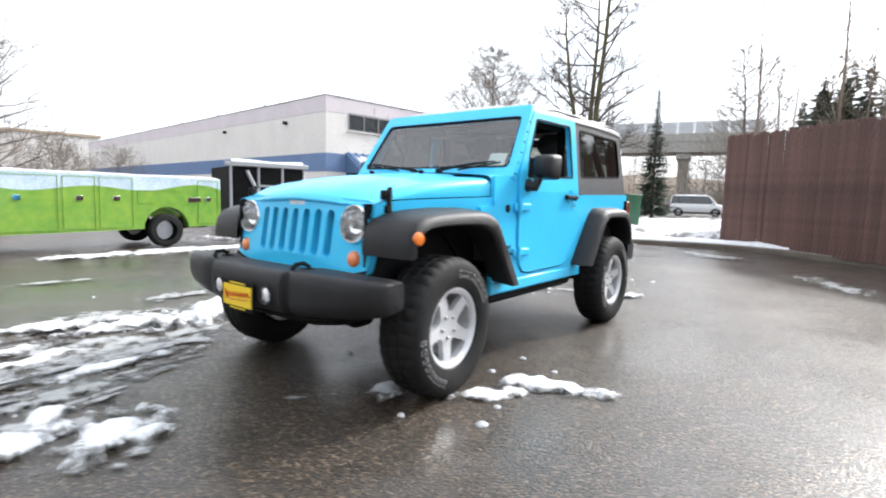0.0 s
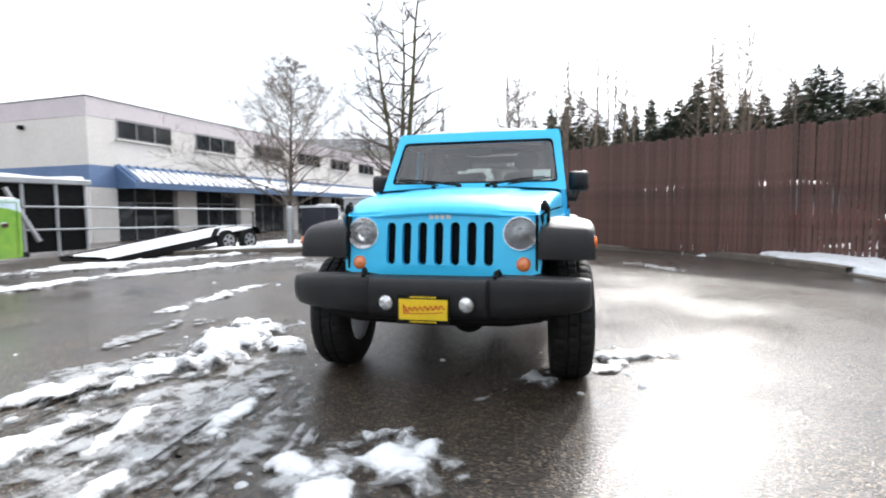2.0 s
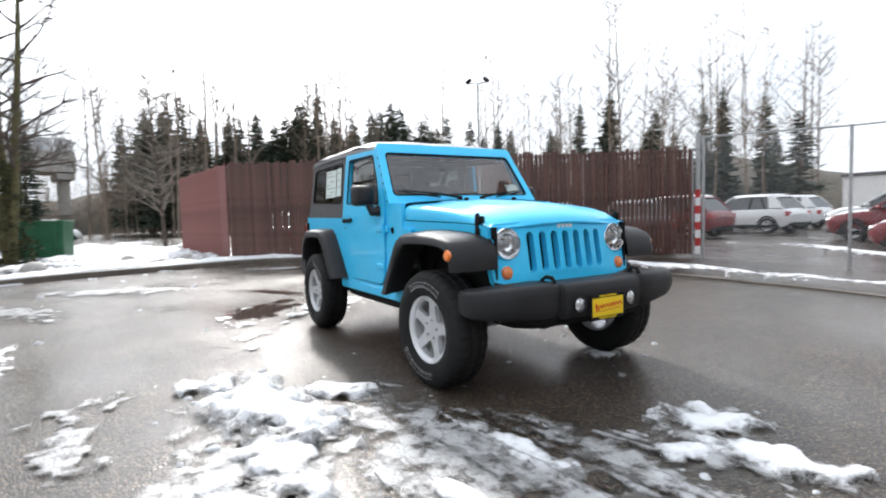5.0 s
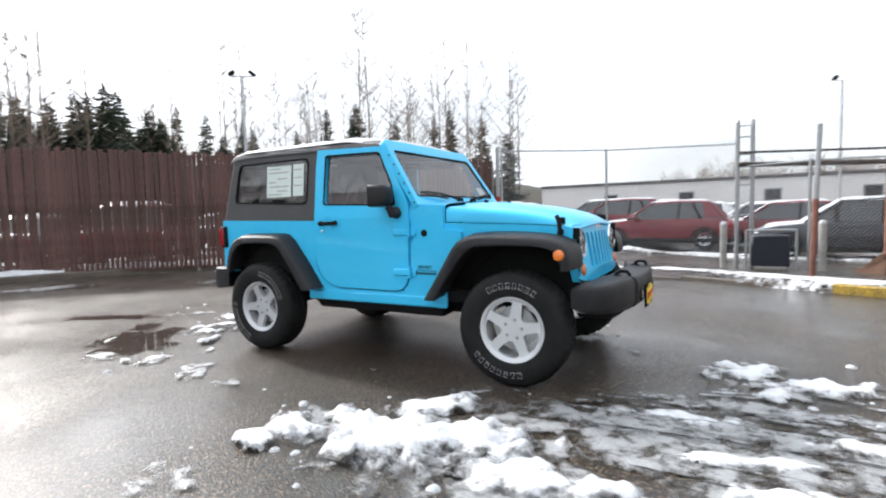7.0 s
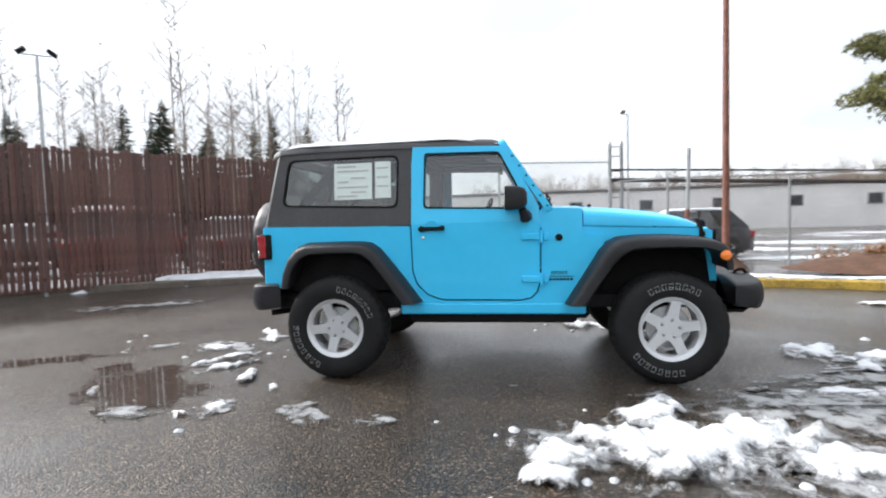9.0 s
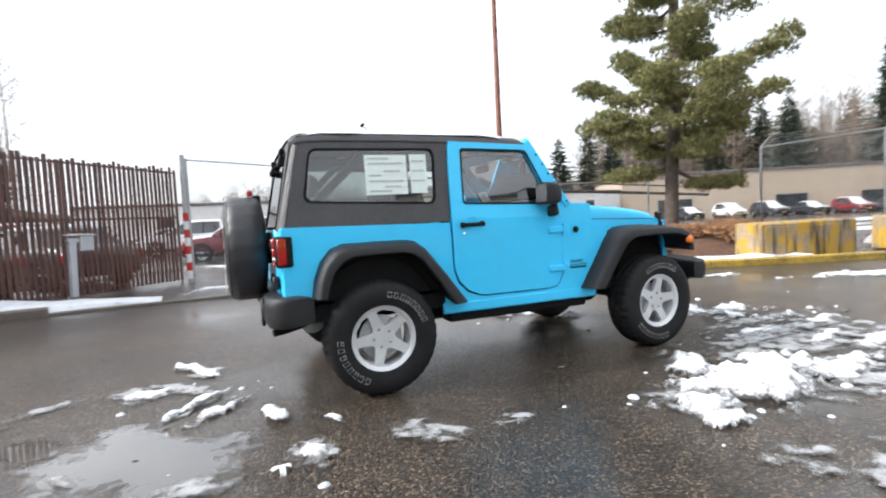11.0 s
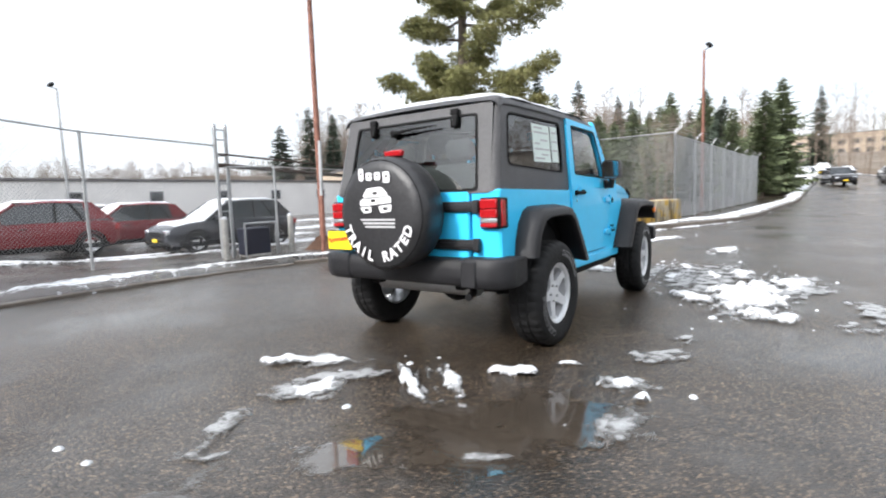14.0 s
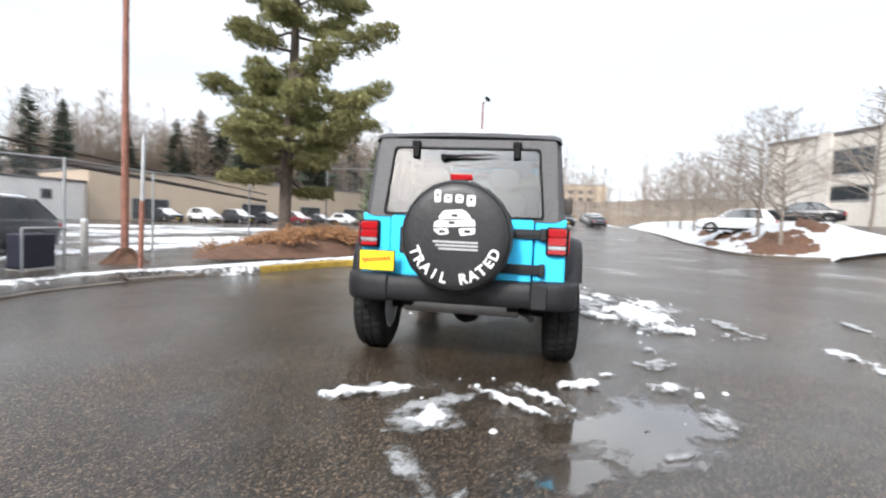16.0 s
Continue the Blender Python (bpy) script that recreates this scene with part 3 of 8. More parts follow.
def fence_run(a, b, top_a, top_b, name, label, mat, pitch=0.1, width=0.088):
    d = (b - a)
    L = d.length
    d.normalize()
    ang = math.atan2(d.y, d.x)
    th = thing(name, label, "fence", pose(a.x, a.y, ground_z(a.x, a.y) + 0.06, 0, 0, math.degrees(ang)), kind="structure")
    n = int(L / 3.0) + 1
    for i in range(n + 1):
        g = Geo().tube([(L * i / n, 0.07, -0.1), (L * i / n, 0.07, top_a + (top_b - top_a) * i / n - 0.02)], 0.035, 8)
        part("fence_post", g, M_GALV, th)
    for h in (0.25, 1.45, -0.06):
        g = Geo()
        za, zb = (top_a + h, top_b + h) if h < 0 else (h, h)
        g.tube([(0, 0.05, za), (L, 0.05, zb)], 0.022, 6)
        part("rail", g, M_BEAM, th)
    meshes = []
    for k in range(4):
        g = Geo().box(-width / 2, width / 2, -0.012, 0.012, 0, 1, 0.004)
        ob = part("slat", g, mat)
        meshes.append(ob.data)
        bpy.data.objects.remove(ob)
    rnd = random.Random(5)
    for i in range(int(L / pitch)):
        x = (i + 0.5) * pitch
        s = new("slat", meshes[i % 4])
        s.parent = th
        top = top_a + (top_b - top_a) * x / L + rnd.uniform(-0.05, 0.05)
        s.matrix_local = Matrix.LocRotScale((x, rnd.uniform(-0.006, 0.006), 0.02), Euler((0, rnd.uniform(-0.004, 0.004), 0.0 if 6.1 < x < 7.1 else 0.34 + rnd.uniform(-0.10, 0.10))), (1.06 if 6.1 < x < 7.1 else rnd.uniform(0.92, 1.04), 1, top))
    return th


# snow lying behind the fence
g, rows = Geo(), []
fdir = (FR - FC).normalized()
for i in range(41):
    rows.append([])
    for k in range(31):
        q = FC + fdir * (-4 + 16.5 * i / 40) + Vector((-fdir.y, fdir.x)) * (1.0 + 25 * k / 30)
        e = noise.noise(Vector((q.x * 0.35, q.y * 0.35, 3))) + 0.6 * noise.noise(Vector((q.x * 1.1, q.y * 1.1, 8)))
        rows[-1].append((q.x, q.y, ground_z(q.x, q.y) + (0.02 + 0.16 * e if 0 < i < 40 and 0 < k < 30 else -0.05)))
tagged(part("snow_field", g.loft(rows), M_SNOW, smooth=80), "patchy snow lying in the lot behind the fence", "snow", kind="stuff")
fence_run(FC, FR, 2.78, 2.52, "slatted_fence", "tall dark brown slatted fence with narrow gaps", M_SLAT)
# side run: sunlight is in the slat colour
fence_run(FC + Vector((-7.0, -0.75)), FC + Vector((-0.1, -0.02)), 2.85, 2.78, "slatted_fence", "side run of the slatted fence, its slats coloured as sunlit", M_SLATLIT)


def chain_link(g, a, b, z0, z1, pitch=0.075, r=0.0022):
    """Crossing diagonal wires between two posts."""
    a, b = Vector(a), Vector(b)
    L = (b - a).length
    d = (b - a) / L
    nrm = Vector((-d.y, d.x, 0))
    H = z1 - z0
    s = -H
    while s < L:
        for flip in (0, 1):
            u0, u1 = max(0, s), min(L, s + H)
            if u1 > u0:
                h0, h1 = u0 - s, u1 - s
                if flip:
                    h0, h1 = H - h0, H - h1
                p, q = a + d * u0, a + d * u1
                p0, p1 = Vector((p.x, p.y, z0 + h0)), Vector((q.x, q.y, z0 + h1))
                t = (p1 - p0).normalized().cross(nrm) * r
                g.add([p0 + t, p1 + t, p1 - t, p0 - t, p0 + nrm * r, p1 + nrm * r], [(0, 1, 5, 4), (4, 5, 2, 3), (0, 3, 2, 1)])
        s += pitch


def link_fence(points, height, label, name="chain_link_fence", arms=False, mid=True, wire=0.0022):
    th = thing(name, label, "fence", kind="structure")
    for i, (x, y) in enumerate(points):
        z = ground_z(x, y)
        part("fence_post", Geo().tube([(x, y, z - 0.1), (x, y, z + height)], 0.032, 8), M_GALV, th)
        if arms:
            part("barbed_wire_arm", Geo().tube([(x, y, z + height - 0.02), (x + 0.12, y - 0.22, z + height + 0.28)], 0.016, 6), M_GALV, th)
        if i:
            px, py = points[i - 1]
            pz = ground_z(px, py)
            g = Geo()
            chain_link(g, (px, py, 0), (x, y, 0), min(z, pz) + 0.05, max(z, pz) + height - 0.02, 0.08, wire)
            tagged(part("wire_mesh", g, M_GALV, th, smooth=0), kind="stuff")
            part("top_rail", Geo().tube([(px, py, pz + height - 0.03), (x, y, z + height - 0.03)], 0.02, 6), M_GALV, th)
            if arms:
                for k in (0.1, 0.2, 0.28):
                    part("barbed_wire", Geo().tube([(px + 0.12 * k / 0.28, py - 0.22 * k / 0.28, pz + height + k), (x + 0.12 * k / 0.28, y - 0.22 * k / 0.28, z + height + k)], 0.004, 4), M_GALV, th)
    return th


link_fence([(-3.05, 9.05), (-0.4, 9.75), (2.56, 9.78)], 2.88, "galvanised chain-link fence panels beside the yard gate")
link_fence([(2.56, 9.78), (3.9, 9.3), (6.9, 9.6), (10.6, 8.9), (14.2, 7.6)], 2.35, "galvanised chain-link fence before the car storage lot")
link_fence([(14.2, 7.6), (15.2, 4.6), (15.45, 1.62)], 3.2, "tall galvanised chain-link fence at the road corner", arms=True)
link_fence([(15.45, 1.62)] + [(15.45 + 3.3 * k, 1.62 - 0.13 * k) for k in range(1, 8)], 3.1, "tall chain-link fence with barbed-wire arms along the road", arms=True, wire=0.0045)


# ---- the blue off-road car ----
def wheel_geo_tyre(R=0.392, W=0.255):
    """Tyre about the y axis, outer side towards +y, with a blocky tread."""
    m = Matrix.Rotation(radians(-90), 4, "X")
    h = W / 2
    prof = [(0.222, -h + 0.03), (0.232, -h + 0.012), (0.262, -h + 0.002), (0.31, -h - 0.004), (0.350, -h + 0.004), (0.372, -h + 0.016),
            (R - 0.010, -h + 0.030), (R, -h + 0.048), (R, -h + 0.085), (R - 0.009, -h + 0.09), (R - 0.009, -h + 0.1), (R, -h + 0.105), (R, h - 0.105), (R - 0.009, h - 0.1), (R - 0.009, h - 0.09), (R, h - 0.085),
            (R, h - 0.048), (R - 0.010, h - 0.030), (0.372, h - 0.016), (0.350, h - 0.004), (0.31, h + 0.004), (0.262, h - 0.002), (0.232, h - 0.012), (0.222, h - 0.03)]

    def wave(k, s):
        if k in (5, 6, 7, 8, 15, 16, 17, 18):
            return -0.006 if (s + (2 if k > 10 else 0)) % 4 == 0 else 0
        if k in (11, 12):
            return -0.006 if (s + 1) % 4 == 0 else 0
        return 0

    return Geo().lathe(prof, m, 144, wave)


def build_wheel(parent, x, y, steer=0.0, turn=0.0):
    side = 1 if y > 0 else -1
    hub = new("wheel")
    hub.parent = parent
    hub.matrix_local = pose(x, side * 0.788, 0.391, 0, 0, (0 if side > 0 else 180) + steer) @ pose(0, 0, 0, 0, turn, 0)
    part("tyre", wheel_geo_tyre(), M_RUBBER, hub, smooth=30)
    # rim: barrel and five-spoke face
    m = Matrix.Rotation(radians(-90), 4, "X")
    g = Geo().lathe([(0.223, -0.11), (0.205, -0.10), (0.195, 0.02), (0.198, 0.09), (0.212, 0.105), (0.224, 0.108), (0.226, 0.100), (0.218, 0.09)], m, 64)
    outline = [(0.205 * math.cos(t), 0.205 * math.sin(t)) for t in (2 * math.pi * k / 60 for k in range(60))]
    holes = []
    for k in range(5):
        a = 2 * math.pi * (k + 0.5) / 5
        pts = [(0.088, -9), (0.150, -23), (0.186, -26), (0.194, -12), (0.194, 12), (0.186, 26), (0.150, 23), (0.088, 9)]
        pts = [(r * math.cos(a + radians(d)), r * math.sin(a + radians(d))) for r, d in pts]
        holes.append(rounded(pts, 0.012, 3))

    def face(u, v, d):
        r = math.hypot(u, v)
        dish = 0.085 - 0.030 * (1 - min(1, (r / 0.19))) - 0.012 * max(0, (0.06 - r) / 0.06)
        return (u, dish - d, v)

    g.fill(outline, holes, face, 0.035)
    rim = part("rim", g, M_ALLOY, hub, "five-spoke silver alloy rim", smooth=35)
    for k in range(5):
        a = 2 * math.pi * k / 5
        mm = Matrix.Translation((0.062 * math.cos(a), 0.05, 0.062 * math.sin(a))) @ m
        part("lug_pocket", Geo().lathe([(0.0225, 0.0), (0.0225, 0.012), (0.0165, 0.012), (0.0165, 0.002)], mm, 16), M_DARK, rim)
        part("lug_nut", Geo().lathe([(0.013, 0), (0.013, 0.008), (0.0105, 0.012), (0.0105, 0.026), (0.006, 0.031), (0.0001, 0.032)], mm, 10), M_GALV, rim)
    part("centre_cap", Geo().lathe([(0.031, 0.038), (0.031, 0.062), (0.024, 0.068), (0.0001, 0.069)], m, 24), M_ALLOY, rim)
    part("brake_disc", Geo().lathe([(0.15, 0.0), (0.15, 0.02), (0.06, 0.03), (0.0001, 0.03)], m, 32), M_GALV, hub)
    # raised pale outline marks on the sidewall, in two arcs
    rnd = random.Random(3)
    for start, n, sweep in ((104, 8, 70), (-58, 8, 74)):
        for i in range(n):
            a = radians(start + sweep * i / n)
            g = Geo()
            w = 0.0125
            lh = 0.019
            for q in (-1, 1):
                g.box(-lh, lh, 0, 0.0025, q * w - 0.0011, q * w + 0.0011, 0)
                g.box(q * lh - 0.0011, q * lh + 0.0011, 0, 0.0025, -w, w, 0)
            if rnd.random() < 0.6:
                q = rnd.choice((-0.3, 0.0, 0.35)) * lh
                g.box(q - 0.0011, q + 0.0011, 0, 0.0025, -w * 0.5, w, 0)
            ob = part("sidewall_mark", g, M_GREYPRINT, hub, smooth=0)
            ob.matrix_local = Matrix.Rotation(-a, 4, "Y") @ Matrix.Translation((0.302, 0.1285, 0))
    return hub


def build_offroader():
    car = thing("offroad_car", "bright blue two-door off-road car with dark grey hardtop", "car")

    # --- body sides ---
    def side_y(z):
        return 0.766 if z < 1.12 else 0.766 - 0.085 * (z - 1.12)

    body_outline = [(-1.822, 1.172), (-0.632, 1.150), (-0.624, 0.80), (-0.59, 0.70), (-0.515, 0.625), (-0.42, 0.588), (-0.365, 0.580), (0.193, 0.577), (0.27, 0.592), (0.318, 0.64), (0.343, 0.723), (0.353, 1.262),
                    (0.63, 1.247), (0.645, 1.06), (0.79, 1.05), (0.79, 0.99), (0.72, 0.86), (0.655, 0.75), (0.655, 0.50), (0.640, 0.478), (-0.715, 0.478), (-0.69, 0.60), (-0.77, 0.79), (-0.86, 0.93), (-0.95, 0.998), (-1.41, 1.002), (-1.54, 0.92), (-1.60, 0.77), (-1.625, 0.69), (-1.822, 0.69)]
    for s in (1, -1):
        part("body_side", Geo().fill(body_outline, [], lambda u, v, d, s=s: (u, s * (side_y(v) - d), v), 0.03), M_BLUE, car, smooth=32)
    # rear panel around the tailgate, and its corner posts
    panel = Geo()
    for s in (1, -1):
        panel.box(-1.835, -1.79, min(s * 0.54, s * 0.762), max(s * 0.54, s * 0.762), 0.66, 1.172, 0.012)
    panel.box(-1.82, -1.78, -0.76, 0.76, 0.60, 0.70, 0.01)
    part("rear_panel", panel, M_BLUE, car, smooth=32)
    # sill
    for s in (1, -1):
        part("sill", Geo().box(-0.72, 0.66, min(s * 0.745, s * 0.775), max(s * 0.745, s * 0.775), 0.476, 0.560, 0.012), M_BLUE, car)
    # cowl between hood and windscreen
    rows = []
    for x, w, zc in ((0.34, 0.752, 1.275), (0.48, 0.75, 1.282), (0.645, 0.738, 1.276)):
        half = [(-w, zc - 0.16), (-w, zc - 0.05), (-w + 0.012, zc - 0.032), (-w + 0.05, zc - 0.022), (-w * 0.5, zc - 0.004), (0, zc)]
        rows.append([(x, y, z) for y, z in half] + [(x, -y, z) for y, z in reversed(half[:-1])])
    part("cowl", Geo().loft(rows), M_BLUE, car, smooth=40)
    # front fender sides under the hood
    for s in (1, -1):
        rows = []
        for x, w, zt in ((0.64, 0.752, 1.115), (1.0, 0.712, 1.10), (1.3, 0.672, 1.088), (1.50, 0.648, 1.075), (1.565, 0.632, 1.06)):
            rows.append([(x, s * w, zt), (x, s * w, 1.02), (x, s * (w - 0.005), 0.965)])
        part("front_fender", Geo().loft(rows), M_BLUE, car)

    # --- doors ---
    lower = [(-0.619, 1.165), (-0.612, 0.80), (-0.578, 0.708), (-0.506, 0.637), (-0.418, 0.600), (-0.365, 0.592), (0.193, 0.589), (0.264, 0.603), (0.307, 0.647), (0.331, 0.723), (0.340, 1.165)]
    upper = [(-0.619, 1.165), (0.340, 1.165), (0.335, 1.275), (0.232, 1.465), (0.088, 1.728), (-0.600, 1.750), (-0.612, 1.62)]
    hole = rounded([(-0.512, 1.292), (0.212, 1.268), (0.168, 1.432), (0.045, 1.674), (-0.500, 1.686)], 0.03)
    for s in (1, -1):
        def skin(u, v, d, s=s):
            y = 0.776 if v < 1.165 else 0.776 - 0.100 * (v - 1.165)
            return (u, s * (y - d), v)
        g = Geo().fill(lower, [], skin, 0.035)
        g.fill(upper, [hole], skin, 0.04)
        door = part("door", g, M_BLUE, car, smooth=32)
        if s < 0:  # the other door window is rolled down
            part("window_pane", Geo().fill(hole, [], lambda u, v, d, s=s: (u, s * (0.776 - 0.100 * (v - 1.165) - 0.022 - d), v), None), M_GLASS, door, "clear door window glass").visible_shadow = False
        g = Geo()
        ring = rounded([(-0.524, 1.280), (0.226, 1.254), (0.180, 1.437), (0.052, 1.688), (-0.512, 1.700)], 0.03)
        g.fill(ring, [hole], lambda u, v, d, s=s: (u, s * (0.776 - 0.100 * (v - 1.165) + 0.003 - d), v), 0.012)
        part("window_seal", g, M_DARK, door)
        # handle, lock, hinges
        g = Geo().box(-0.562, -0.36, min(s * 0.787, s * 0.808), max(s * 0.787, s * 0.808), 1.112, 1.142, 0.009)
        g.box(-0.555, -0.525, min(s * 0.77, s * 0.80), max(s * 0.77, s * 0.80), 1.105, 1.148, 0.008)
        g.box(-0.40, -0.365, min(s * 0.77, s * 0.80), max(s * 0.77, s * 0.80), 1.112, 1.150, 0.008)
        part("door_handle", g, M_DARK, door, "black pull handle")
        part("handle_bowl", Geo().lathe([(0.058, -0.002), (0.058, 0.003), (0.052, 0.004), (0.046, 0.001), (0.0001, 0.0005)], pose(-0.462, s * 0.776, 1.135, -90 * s), 28), M_BLUE, door)
        part("door_lock", Geo().lathe([(0.011, 0), (0.011, 0.012), (0.0001, 0.014)], pose(-0.53, s * 0.772, 1.06, -90 * s), 14), M_CHROME, door)
        for z in (1.05, 0.739):
            g = Geo().box(0.20, 0.345, min(s * 0.772, s * 0.794), max(s * 0.772, s * 0.794), z - 0.026, z + 0.026, 0.008)
            g.tube([(0.345, s * 0.786, z - 0.045), (0.345, s * 0.786, z + 0.045)], 0.014, 10)
            g.box(0.36, 0.40, min(s * 0.762, s * 0.782), max(s * 0.762, s * 0.782), z - 0.03, z + 0.03, 0.006)
            hinge = part("door_hinge", g, M_BLUE, door)
        # mirror
        arm = Geo().tube([(0.245, s * 0.775, 1.20), (0.235, s * 0.83, 1.19), (0.215, s * 0.852, 1.25)], [0.042, 0.036, 0.028], 10)
        arm.box(0.20, 0.27, min(s * 0.765, s * 0.80), max(s * 0.765, s * 0.80), 1.155, 1.245, 0.015)
        mir = part("side_mirror", arm, M_PLASTIC, car, "black plastic door mirror")
        rows = []
        for x, ins in ((0.095, 0.0), (0.13, 0.0), (0.20, 0.006), (0.235, 0.022), (0.25, 0.05)):
            y0, y1, z0, z1 = 0.79 + ins, 0.955 - ins, 1.245 + ins, 1.418 - ins
            rows.append([(x, s * y, z) for y, z in rounded([(y0, z0), (y1, z0), (y1, z1), (y0, z1)], 0.035, 3)])
        part("mirror_housing", Geo().loft(rows, True, True), M_PLASTIC, mir)
        g = Geo().fill(rounded([(0.80, 1.256), (0.945, 1.256), (0.945, 1.407), (0.80, 1.407)], 0.03, 3), [], lambda u, v, d, s=s: (0.0935 - d, s * u, v), 0.003)
        part("mirror_glass", g, M_CHROME, mir)

    # --- hood ---
    rows = []
    for x, w, zc, ze in ((0.652, 0.737, 1.277, 1.120), (0.85, 0.716, 1.262, 1.112), (1.05, 0.694, 1.243, 1.104), (1.25, 0.672, 1.216, 1.096), (1.40, 0.653, 1.184, 1.088), (1.50, 0.640, 1.152, 1.082), (1.56, 0.628, 1.124, 1.072), (1.592, 0.615, 1.098, 1.064), (1.601, 0.610, 1.082, 1.058), (1.596, 0.606, 1.070, 1.052), (1.56, 0.600, 1.062, 1.048)):
        zs = zc - 0.050
        half = [(-w, ze), (-w, zs - 0.035 if zs - 0.035 > ze else ze + 0.002), (-w + 0.010, zs - 0.014), (-w + 0.030, zs), (-w + 0.07, zs + 0.008), (-0.62 * w, zs + 0.018), (-0.56 * w, zs + 0.032), (-0.3 * w, zc - 0.008), (0, zc)]
        wrap = 0.13 * smoothstep(1.30, 1.60, x)
        rows.append([(x - wrap * y * y, y, max(z, ze)) for y, z in half] + [(x - wrap * y * y, -y, max(z, ze)) for y, z in reversed(half[:-1])])
    hood = part("hood", Geo().loft(rows), M_BLUE, car, smooth=40)
    for s in (1, -1):
        g = Geo().box(1.462, 1.512, s * 0.628 - 0.02, s * 0.628 + 0.02, 1.085, 1.135, 0.008)
        g.tube([(1.485, s * 0.652, 1.03), (1.478, s * 0.650, 1.10), (1.455, s * 0.63, 1.145)], [0.014, 0.017, 0.015], 8)
        g.box(1.468, 1.508, s * 0.652 - 0.014, s * 0.652 + 0.014, 1.015, 1.055, 0.006)
        part("hood_latch", g, M_DARK, hood, "black rubber hood latch")
        part("washer_nozzle", Geo().box(0.74, 0.77, s * 0.24 - 0.02, s * 0.24 + 0.02, 1.262, 1.285, 0.008), M_DARK, hood)

    # --- grille ---
    outer = rounded([(-0.605, 1.078), (-0.635, 0.90), (-0.612, 0.695), (-0.56, 0.668), (0.56, 0.668), (0.612, 0.695), (0.635, 0.90), (0.605, 1.078), (0.0, 1.104)], 0.045, 4)

    def grille_at(u, v, d):
        return (1.600 + (0.95 - v) * 0.16 - 0.10 * u * u - d, u, v)

    slots = []
    for k in range(-3, 4):
        c = k * 0.1025
        slots.append([(c + 0.029 * math.cos(t), 0.992 + 0.029 * math.sin(t)) for t in (math.pi * i / 6 for i in range(7))] + [(c + 0.029 * math.cos(t), 0.785 + 0.029 * math.sin(t)) for t in (math.pi + math.pi * i / 6 for i in range(7))])
    for s in (1, -1):
        slots.append([(s * 0.495 + 0.098 * math.cos(t), 0.95 + 0.098 * math.sin(t)) for t in (2 * math.pi * i / 32 for i in range(32))])
    grille = part("grille", Geo().fill(outer, slots, grille_at, 0.05), M_BLUE, car, "blue grille with seven upright slots", smooth=30)
    part("radiator", Geo().box(1.50, 1.53, -0.50, 0.50, 0.70, 1.05, 0.0), M_DARK, car)
    g = Geo()
    for i, w in enumerate((0.030, 0.026, 0.026, 0.028)):
        y = 0.058 - i * 0.036
        x, yy, z = grille_at(y, 1.052, 0)
        g.box(x - 0.002, x + 0.004, yy - w / 2, yy + w / 2, z - 0.013, z + 0.013, 0.003)
    part("maker_badge", g, M_WHITE, grille, "small bright badge of plain blocks")
    for s in (1, -1):
        x0 = grille_at(0.495, 0.95, 0)[0]
        mm = pose(x0, s * 0.495, 0.950, 0, 90 - 6, 0)
        ring = part("headlight", Geo().lathe([(0.104, -0.02), (0.104, 0.010), (0.100, 0.018), (0.096, 0.018), (0.093, 0.004)], mm, 40), M_REFLECTOR, car, "round clear headlight")
        part("headlight_bowl", Geo().lathe([(0.094, 0.010), (0.090, -0.004), (0.072, -0.030), (0.030, -0.044), (0.0001, -0.045)], mm, 32), M_REFLECTOR, ring, "silvery reflector bowl")
        part("headlight_rim", Geo().lathe([(0.110, -0.012), (0.110, 0.004), (0.104, 0.008)], mm, 40), M_BLUE, ring)
        g = Geo().lathe([(0.026, -0.045), (0.026, 0.004), (0.018, 0.012), (0.0001, 0.014)], mm, 16)
        part("headlight_bulb_shield", g, M_GALV, ring)
        part("headlight_lens", Geo().lathe([(0.090, 0.012), (0.07, 0.020), (0.04, 0.026), (0.0001, 0.028)], mm, 32), M_LENS, ring, "clear round lens").visible_shadow = False
        x1 = grille_at(0.516, 0.768, 0)[0]
        mm = pose(x1, s * 0.516, 0.768, 0, 90 - 6, 0)
        part("turn_signal", Geo().lathe([(0.043, -0.01), (0.043, 0.006), (0.039, 0.010), (0.037, 0.006), (0.034, 0.014), (0.018, 0.020), (0.0001, 0.021)], mm, 28), M_SIGNAL, car, "round amber turn signal")

    # --- windscreen frame ---
    def shield(u, v, d):
        return (0.432 - 0.335 * (v - 1.255) / 0.51 - d * 0.84, u, v - d * 0.55)

    frame_out = rounded([(-0.770, 1.245), (0.770, 1.245), (0.710, 1.785), (-0.710, 1.785)], 0.03)
    frame_in = rounded([(-0.705, 1.318), (0.705, 1.318), (0.655, 1.703), (-0.655, 1.703)], 0.04)
    ws = part("windscreen_frame", Geo().fill(frame_out, [frame_in], shield, 0.05), M_BLUE, car, smooth=30)
    g = Geo().fill(frame_in, [rounded([(-0.690, 1.335), (0.690, 1.335), (0.642, 1.690), (-0.642, 1.690)], 0.04)], lambda u, v, d: shield(u, v, d + 0.004), 0.012)
    part("windscreen_border", g, M_DARK, ws)
    part("windscreen_pane", Geo().fill(frame_in, [], lambda u, v, d: shield(u, v, d + 0.012), None), M_SHIELD, ws, "clear windscreen glass").visible_shadow = False
